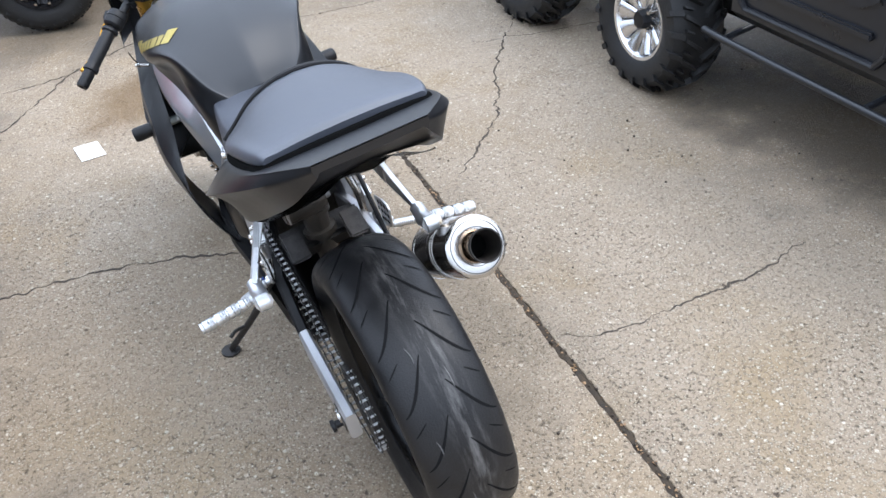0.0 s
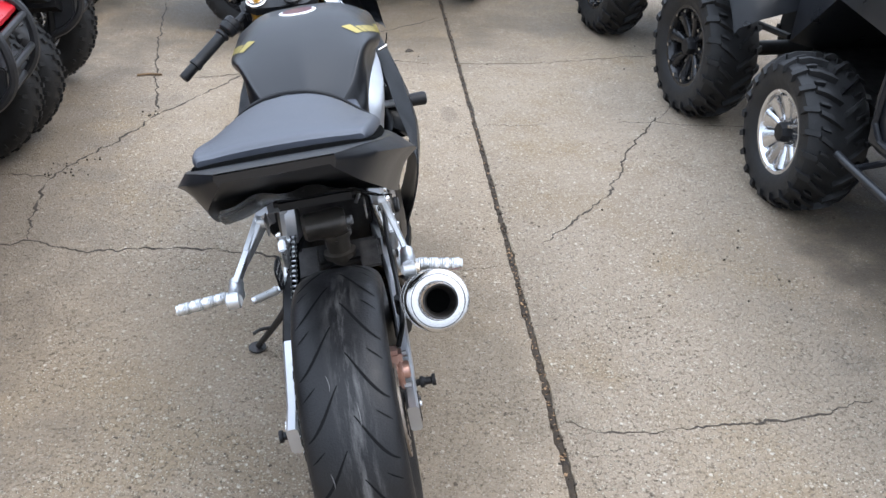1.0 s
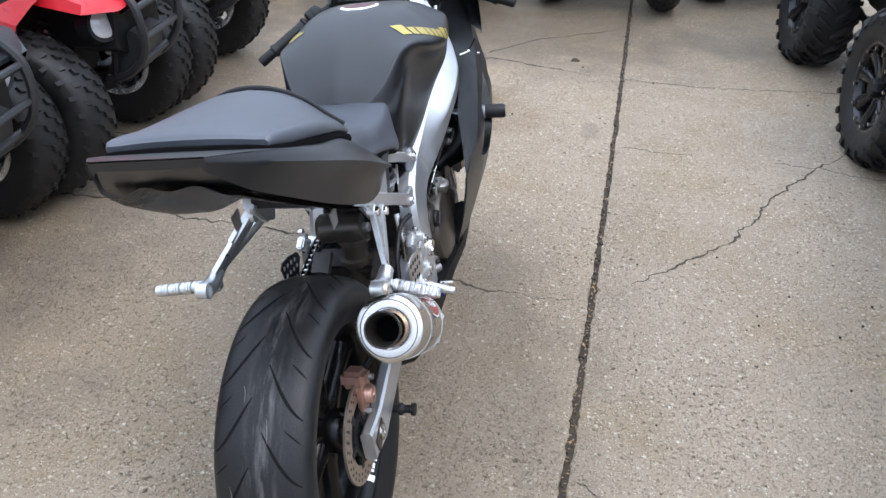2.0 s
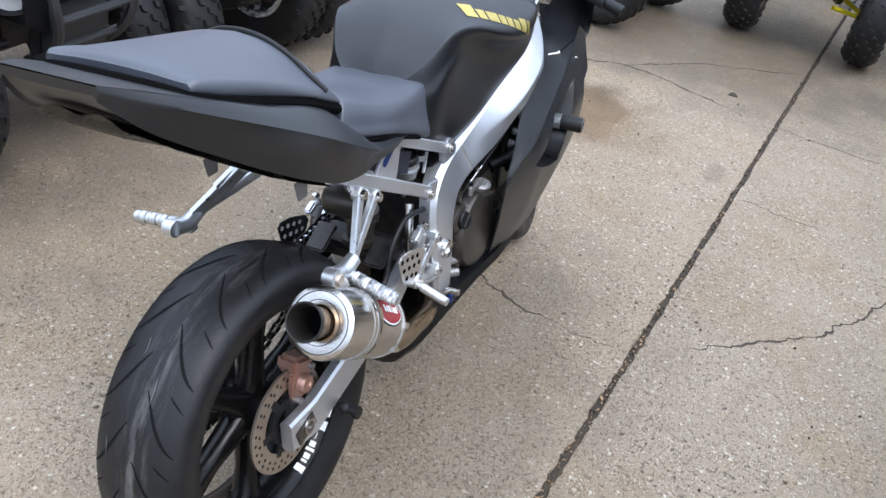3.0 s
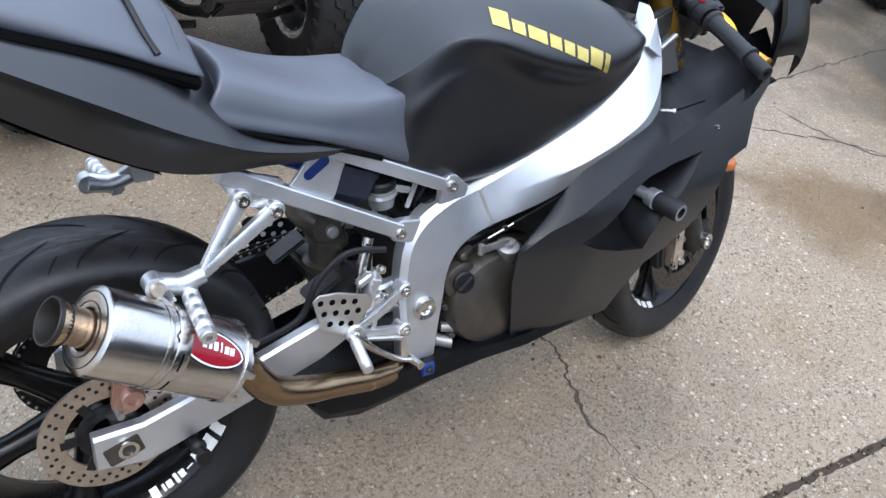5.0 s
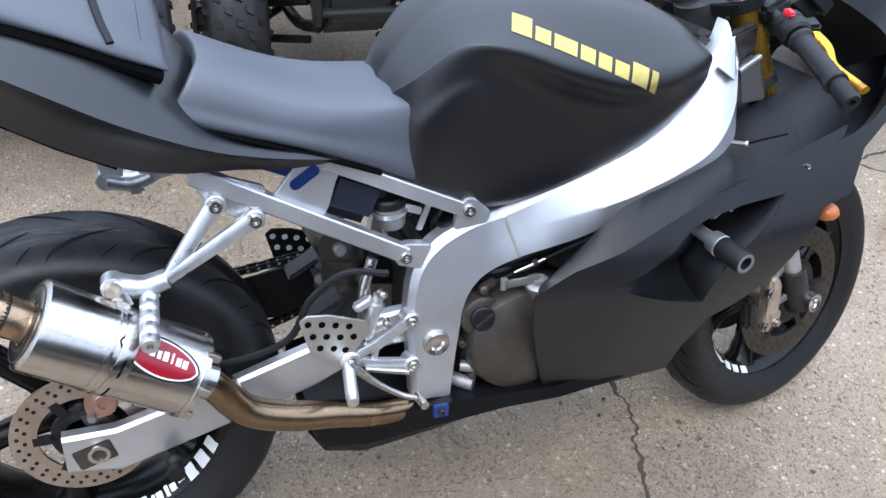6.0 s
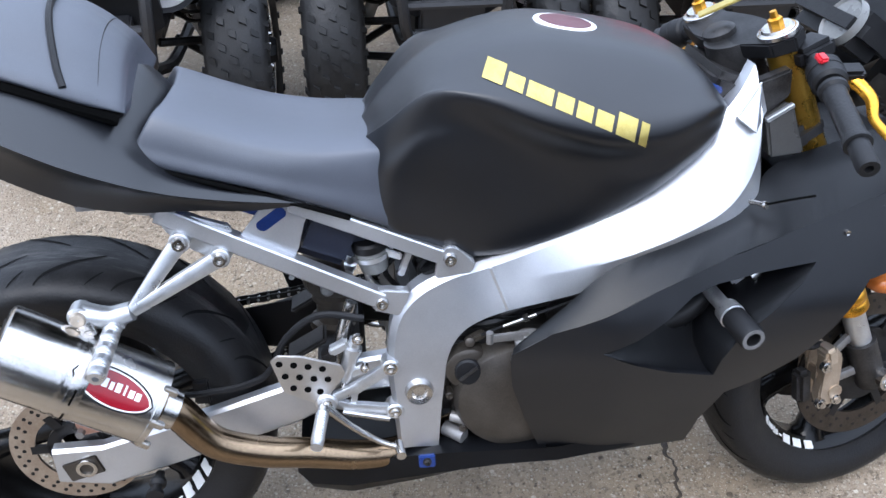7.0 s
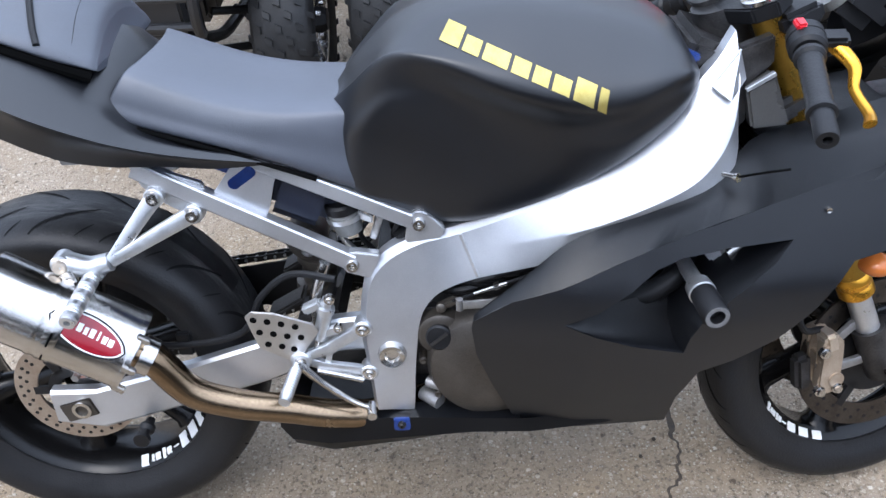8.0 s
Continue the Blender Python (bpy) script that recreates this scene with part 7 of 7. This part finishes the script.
def quad(m, paint, label, rim, light=True, knob=True, trim=None, size=1.0):
    """A four-wheeled off-road bike; it looks along +y, its front wheels stand at y = 0."""
    q = thing("quad_bike", m @ Matrix.Scale(size, 4))
    tagged(q, label, "quad bike", "quad bikes parked in rows")
    r = 0.305 if knob else 0.320
    tyre = TYRE_KNOB if knob else TYRE_CHEVRON
    base = 1.22
    for y in (0, -base):
        for s in (-1, 1):
            offroad_wheel(q, (s * 0.335, y, r), s, tyre, rim, "small alloy off-road wheel")
    bm = bmesh.new()
    for s in (-1, 1):
        tube(bm, [(s * 0.10, 0.22, 0.36), (s * 0.13, 0.0, 0.30), (s * 0.14, -0.6, 0.28), (s * 0.12, -1.2, 0.34)], 0.018, 8)
        tube(bm, [(s * 0.10, 0.24, 0.58), (s * 0.13, 0.0, 0.66), (s * 0.13, -0.6, 0.62), (s * 0.12, -1.3, 0.62)], 0.016, 8)
        rod(bm, (s * 0.10, 0.22, 0.36), (s * 0.10, 0.24, 0.58), 0.016, 8)
    rod(bm, (-0.25, -base, 0.30), (0.25, -base, 0.30), 0.035, 12)
    part("chassis", bm, CHASSIS, q, "black tubular chassis")
    bm = bmesh.new()
    box(bm, (0, -0.45, 0.44), (0.26, 0.44, 0.28), (0, 0, 0), 0.04)
    box(bm, (0, -0.1, 0.42), (0.20, 0.3, 0.2), (0, 0, 0), 0.03)
    part("engine", bm, DARK_STEEL, q, "dark engine block")
    for s in (-1, 1):
        for z, y in ((0.25, 0.10), (0.25, -0.10), (0.36, 0.08), (0.36, -0.08)):
            bm = rod(bmesh.new(), (s * 0.11, y * 1.5, z + 0.04), (s * 0.27, y * 0.3, z), 0.013, 8)
            part("suspension_arm", bm, trim or CHASSIS, q)
        bm = rod(bmesh.new(), (s * 0.12, 0.03, 0.66), (s * 0.24, 0.01, 0.34), 0.020, 12)
        sh = part("shock_absorber", bm, CAST, q, "silver front shock absorber")
        coil = []
        a, b = Vector((s * 0.125, 0.03, 0.645)), Vector((s * 0.215, 0.013, 0.41))
        for k in range(90):
            u = k / 89
            coil.append(a.lerp(b, u) + Vector((0.034 * math.cos(u * 50), 0.034 * math.sin(u * 50), 0)))
        part("spring", tube(bmesh.new(), coil, 0.006, 6, 180), CHASSIS, sh)
        # wings over the wheels
        for y0, name in ((0.0, "front_wing"), (-base, "rear_wing")):
            bm, rows = bmesh.new(), []
            for k in range(14):
                an = radians(74 + 78 * k / 13)
                rr = r + (0.085 if knob else 0.19)
                rows.append([Vector((s * x, y0 + math.cos(an) * rr * 1.05, r + 0.02 + math.sin(an) * rr + dz)) for x, dz in ((0.10, 0.06), (0.20, 0.05), (0.36, 0.015), (0.46, -0.02), (0.475, -0.045))])
            loft(bm, rows, caps=False, closed=False)
            bmesh.ops.solidify(bm, geom=bm.faces[:], thickness=0.006)
            part(name, bm, paint, q, "coloured plastic wheel wing")
        # headlamp in a dark bezel
        if light:
            bm = lathe(bmesh.new(), [(0.012, 0.0), (0.010, 0.04), (0.0, 0.061), (-0.05, 0.062)], (s * 0.175, 0.25, 0.615), (s * 0.25, 1, 0.25), 20)
            for v in bm.verts:
                v.co.x = s * 0.175 + (v.co.x - s * 0.175) * 1.35
            h = part("headlamp", bm, LENS, q, "clear oval headlamp")
            bm = lathe(bmesh.new(), [(0.004, 0.060), (0.006, 0.066), (-0.03, 0.070), (-0.06, 0.066)], (s * 0.175, 0.25, 0.615), (s * 0.25, 1, 0.25), 20)
            for v in bm.verts:
                v.co.x = s * 0.175 + (v.co.x - s * 0.175) * 1.35
            part("lamp_bezel", bm, PLASTIC, h, "black lamp bezel")
    bm = bmesh.new()
    rows = []
    for y, w, zt, zb in ((0.335, 0.22, 0.69, 0.655), (0.25, 0.31, 0.74, 0.66), (0.05, 0.30, 0.79, 0.68), (-0.18, 0.20, 0.84, 0.68), (-0.35, 0.14, 0.84, 0.70)):
        rows.append([Vector((x * w, y, z)) for x, z in ((-0.6, zb), (-1, zb + 0.02), (-0.95, zt - 0.03), (-0.6, zt), (0.6, zt), (0.95, zt - 0.03), (1, zb + 0.02), (0.6, zb))])
    loft(bm, rows)
    part("front_body", bm, paint, q, "coloured front bodywork")
    bm, rows = bmesh.new(), []
    for y, w, zt, zb in ((0.28, 0.17, 0.65, 0.48), (0.12, 0.19, 0.68, 0.48), (-0.2, 0.15, 0.69, 0.52), (-0.36, 0.13, 0.70, 0.56)):
        rows.append([Vector((x * w, y, z)) for x, z in ((-0.6, zb), (-1, zb + 0.04), (-0.95, zt), (0.95, zt), (1, zb + 0.04), (0.6, zb))])
    loft(bm, rows)
    part("lower_body", bm, PLASTIC, q, "black plastic lower front body")
    bm = bmesh.new()
    rows = []
    for y, w, z in ((-0.36, 0.12, 0.84), (-0.55, 0.15, 0.80), (-0.85, 0.17, 0.81), (-1.10, 0.16, 0.86), (-1.2, 0.13, 0.84)):
        rows.append([Vector((x * w, y, z + dz)) for x, dz in ((-0.9, -0.11), (-1, -0.04), (-0.7, 0.0), (0, 0.012), (0.7, 0), (1, -0.04), (0.9, -0.11))])
    loft(bm, rows)
    part("saddle", bm, VINYL, q, "black vinyl saddle")
    # bull bar
    bm = bmesh.new()
    for s in (-1, 1):
        tube(bm, [(s * 0.09, 0.18, 0.36), (s * 0.12, 0.30, 0.42), (s * 0.14, 0.37, 0.52), (s * 0.15, 0.36, 0.66), (s * 0.13, 0.28, 0.76)], 0.016, 8)
    for y, z, w in ((0.325, 0.45, 0.13), (0.366, 0.55, 0.14), (0.355, 0.66, 0.15)):
        rod(bm, (-w, y, z), (w, y, z), 0.013, 8)
    part("bull_bar", bm, trim or BODY_GREY, q, "tubular front bumper")
    bm = bmesh.new()
    prism(bm, [(0.22, 0.34), (0.32, 0.42), (0.335, 0.54), (0.28, 0.56), (0.18, 0.40)], -0.09, 0.09, 0.006)
    part("skid_plate", bm, trim or BODY_GREY, q, "plastic skid plate")
    # racks
    bm = bmesh.new()
    for y0, y1 in ((-0.02, 0.36), (-1.50, -1.05)):
        z = 0.86 if y0 > -1 else 0.93
        for k in range(5):
            x = -0.3 + 0.15 * k
            rod(bm, (x, y0, z), (x, y1, z), 0.009, 6)
        for y in (y0, (y0 + y1) / 2, y1):
            rod(bm, (-0.3, y, z), (0.3, y, z), 0.010, 6)
        for s in (-0.18, 0.18):
            rod(bm, (s, (y0 + y1) / 2, z), (s, (y0 + y1) / 2, z - 0.2), 0.010, 6)
    part("luggage_rack", bm, CHASSIS, q, "black tubular luggage racks")
    bm = bmesh.new()
    tube(bm, [(-0.38, -0.42, 1.08), (-0.2, -0.34, 1.08), (0, -0.30, 1.04), (0.2, -0.34, 1.08), (0.38, -0.42, 1.08)], 0.014, 8)
    rod(bm, (0, -0.30, 1.04), (0, -0.20, 0.85), 0.03, 10)
    part("handlebar", bm, PLASTIC, q, "black handlebar")
    return q


def side_by_side(m, label):
    """A utility vehicle with closed doors; it looks along +y, its front wheels stand at y = 0."""
    u = thing("utility_vehicle", m)
    tagged(u, label, "utility vehicle")
    for y in (0, -2.05):
        for s in (-1, 1):
            offroad_wheel(u, (s * 0.62, y, 0.292), s, TYRE_WIDE, RIM_WIDE, "machined silver multi-spoke wheel")
    bm = bmesh.new()
    box(bm, (0, -1.0, 0.40), (0.9, 2.9, 0.16), (0, 0, 0), 0.03)
    rod(bm, (-0.5, 0, 0.36), (0.5, 0, 0.36), 0.03, 10)
    rod(bm, (-0.5, -2.05, 0.36), (0.5, -2.05, 0.36), 0.03, 10)
    part("chassis", bm, CHASSIS, u, "black chassis floor")
    bm = bmesh.new()
    rows = []
    for y, w, zt, zb in ((0.52, 0.40, 0.72, 0.48), (0.44, 0.52, 0.92, 0.46), (0.1, 0.56, 1.04, 0.74), (-0.36, 0.62, 1.12, 0.74), (-0.42, 0.62, 1.12, 0.5)):
        rows.append([Vector((x * w, y, z)) for x, z in ((-0.7, zb), (-1, zb + 0.04), (-1, zt - 0.1), (-0.85, zt), (0.85, zt), (1, zt - 0.1), (1, zb + 0.04), (0.7, zb))])
    loft(bm, rows)
    part("bonnet", bm, BODY_BLACK, u, "glossy black bonnet and front panel")
    for s in (-1, 1):
        for y0, y1, name in ((-0.44, -1.16, "front_door"), (-1.18, -1.72, "rear_panel")):
            bm = bmesh.new()
            rows = []
            for y in (y0, y0 * 0.7 + y1 * 0.3, y0 * 0.3 + y1 * 0.7, y1):
                rows.append([Vector((s * x, y, z)) for x, z in ((0.600, 0.42), (0.645, 0.46), (0.660, 0.62), (0.655, 0.78), (0.630, 0.96), (0.58, 1.0), (0.56, 0.96), (0.56, 0.45))])
            loft(bm, rows)
            bmesh.ops.bevel(bm, geom=[e for e in bm.edges if e.is_boundary is False and e.calc_face_angle(0) > 0.6], offset=0.008, segments=2, affect="EDGES")
            d = part(name, bm, BODY_BLACK, u, "black moulded door panel")
            ya, yb = y0 - 0.035, y1 + 0.035
            bead = [(0.664, ya, 0.54), (0.664, ya, 0.86), (0.640, ya - 0.03, 0.93), (0.640, yb + 0.03, 0.93), (0.662, yb, 0.86), (0.664, yb, 0.54), (0.655, yb + 0.04, 0.49), (0.655, ya - 0.04, 0.49)]
            bm = bmesh.new()
            for k in range(8):
                rod(bm, (s * bead[k][0], *bead[k][1:]), (s * bead[(k + 1) % 8][0], *bead[(k + 1) % 8][1:]), 0.011, 8)
            part("door_frame", bm, BODY_BLACK, d, "raised rounded door edge")
            bm = prism(bmesh.new(), [(ya - 0.05, 0.565), (yb + 0.06, 0.565), (yb + 0.06, 0.590), (ya - 0.05, 0.590)], s * 0.650, s * 0.674, 0.006)
            part("moulding", bm, BODY_BLACK, d, "raised lower moulding")
            bm = prism(bmesh.new(), [(ya - 0.20, 0.885), (yb + 0.05, 0.885), (yb + 0.05, 0.68), (yb + 0.12, 0.64), (ya - 0.30, 0.66), (ya - 0.26, 0.75)], s * 0.640, s * 0.672, 0.010)
            part("moulding", bm, BODY_BLACK, d, "raised angular moulding")
            bm = prism(bmesh.new(), [(ya - 0.22, 0.795), (yb + 0.16, 0.795), (yb + 0.16, 0.808), (ya - 0.22, 0.808)], s * 0.66, s * 0.678, 0.003)
            part("moulding", bm, BODY_BLACK, d, "raised narrow rib")
            bm = prism(bmesh.new(), [(ya - 0.03, 0.89), (ya - 0.17, 0.89), (ya - 0.21, 0.76), (ya - 0.14, 0.70), (ya - 0.03, 0.72)], s * 0.640, s * 0.663, 0.004)
            part("latch_recess", bm, GAP_BLACK, d, "black latch recess")
            bm = bmesh.new()
            tube(bm, [(s * 0.672, ya - 0.05, 0.735), (s * 0.678, ya - 0.10, 0.765), (s * 0.674, ya - 0.16, 0.795)], [0.016, 0.018, 0.010], 10, flat=0.5)
            part("door_latch", bm, DULL, d, "grey metal door latch")
        bm = bmesh.new()
        tube(bm, [(s * 0.672, -0.34, 0.362), (s * 0.675, -0.5, 0.36), (s * 0.675, -1.3, 0.36), (s * 0.675, -1.66, 0.36)], 0.014, 12)
        for y in (-0.45, -1.1, -1.6):
            rod(bm, (s * 0.675, y, 0.36), (s * 0.45, y, 0.40), 0.012, 8)
        part("sill_bar", bm, BODY_BLACK, u, "black tubular sill guard")
    bm = bmesh.new()
    box(bm, (0, -2.1, 0.92), (1.28, 0.9, 0.30), (0, 0, 0), 0.03)
    part("cargo_bed", bm, BODY_BLACK, u, "black cargo bed")
    bm = bmesh.new()
    box(bm, (0, -1.25, 0.80), (1.1, 0.5, 0.26), (0, 0, 0), 0.05)
    box(bm, (0, -1.55, 1.12), (1.1, 0.12, 0.45), (-8, 0, 0), 0.04)
    part("bench_seat", bm, VINYL, u, "black bench seat")
    bm = bmesh.new()
    for s in (-1, 1):
        tube(bm, [(s * 0.60, -0.38, 1.05), (s * 0.58, -0.70, 1.80), (s * 0.58, -1.0, 1.92), (s * 0.58, -1.6, 1.92), (s * 0.60, -1.68, 1.0)], 0.026, 10)
    for y, z in ((-0.75, 1.84), (-1.6, 1.92)):
        rod(bm, (-0.58, y, z), (0.58, y, z), 0.024, 10)
    part("roll_cage", bm, CHASSIS, u, "black tubular roll cage")
    return u


# row on the left of the motorcycle, noses towards it
side_by_side(pose(2.385, 1.44, 0, 0, 0, -1), "black utility vehicle with silver wheels and closed doors")
quad(pose(1.97, 3.60, 0, 0, 0, 4), BODY_BLACK, "black quad bike with gloss black spoked wheels", RIM_BLACK, knob=False)
quad(pose(-1.46, -0.17, 0, 0, 0, -90), BODY_BLACK, "black quad bike parked beside the motorcycle", RIM_SMALL)
quad(pose(-1.54, 0.775, 0, 0, 0, -90), BODY_BLACK, "black quad bike with a grey bumper", RIM_SMALL)
quad(pose(-1.46, 1.63, 0, 0, 0, -90), RED, "red quad bike with clear headlamps", RIM_SMALL)
quad(pose(-1.42, 2.48, 0, 0, 0, -90), BODY_BLACK, "dark quad bike with muddy tyres", RIM_SMALL)
quad(pose(-0.37, 3.88, 0, 0, 0, -104), BODY_BLACK, "black quad bike with bolted gloss black rims", RIM_SMALL_BLACK, size=0.93)
quad(pose(0.56, 4.28, 0, 0, 0, 180), YELLOW, "yellow quad bike facing the motorcycle", RIM_SMALL_BLACK, trim=YELLOW)
quad(pose(1.55, 4.60, 0, 0, 0, 180), BODY_BLACK, "black quad bike in the far row", RIM_SMALL_BLACK)
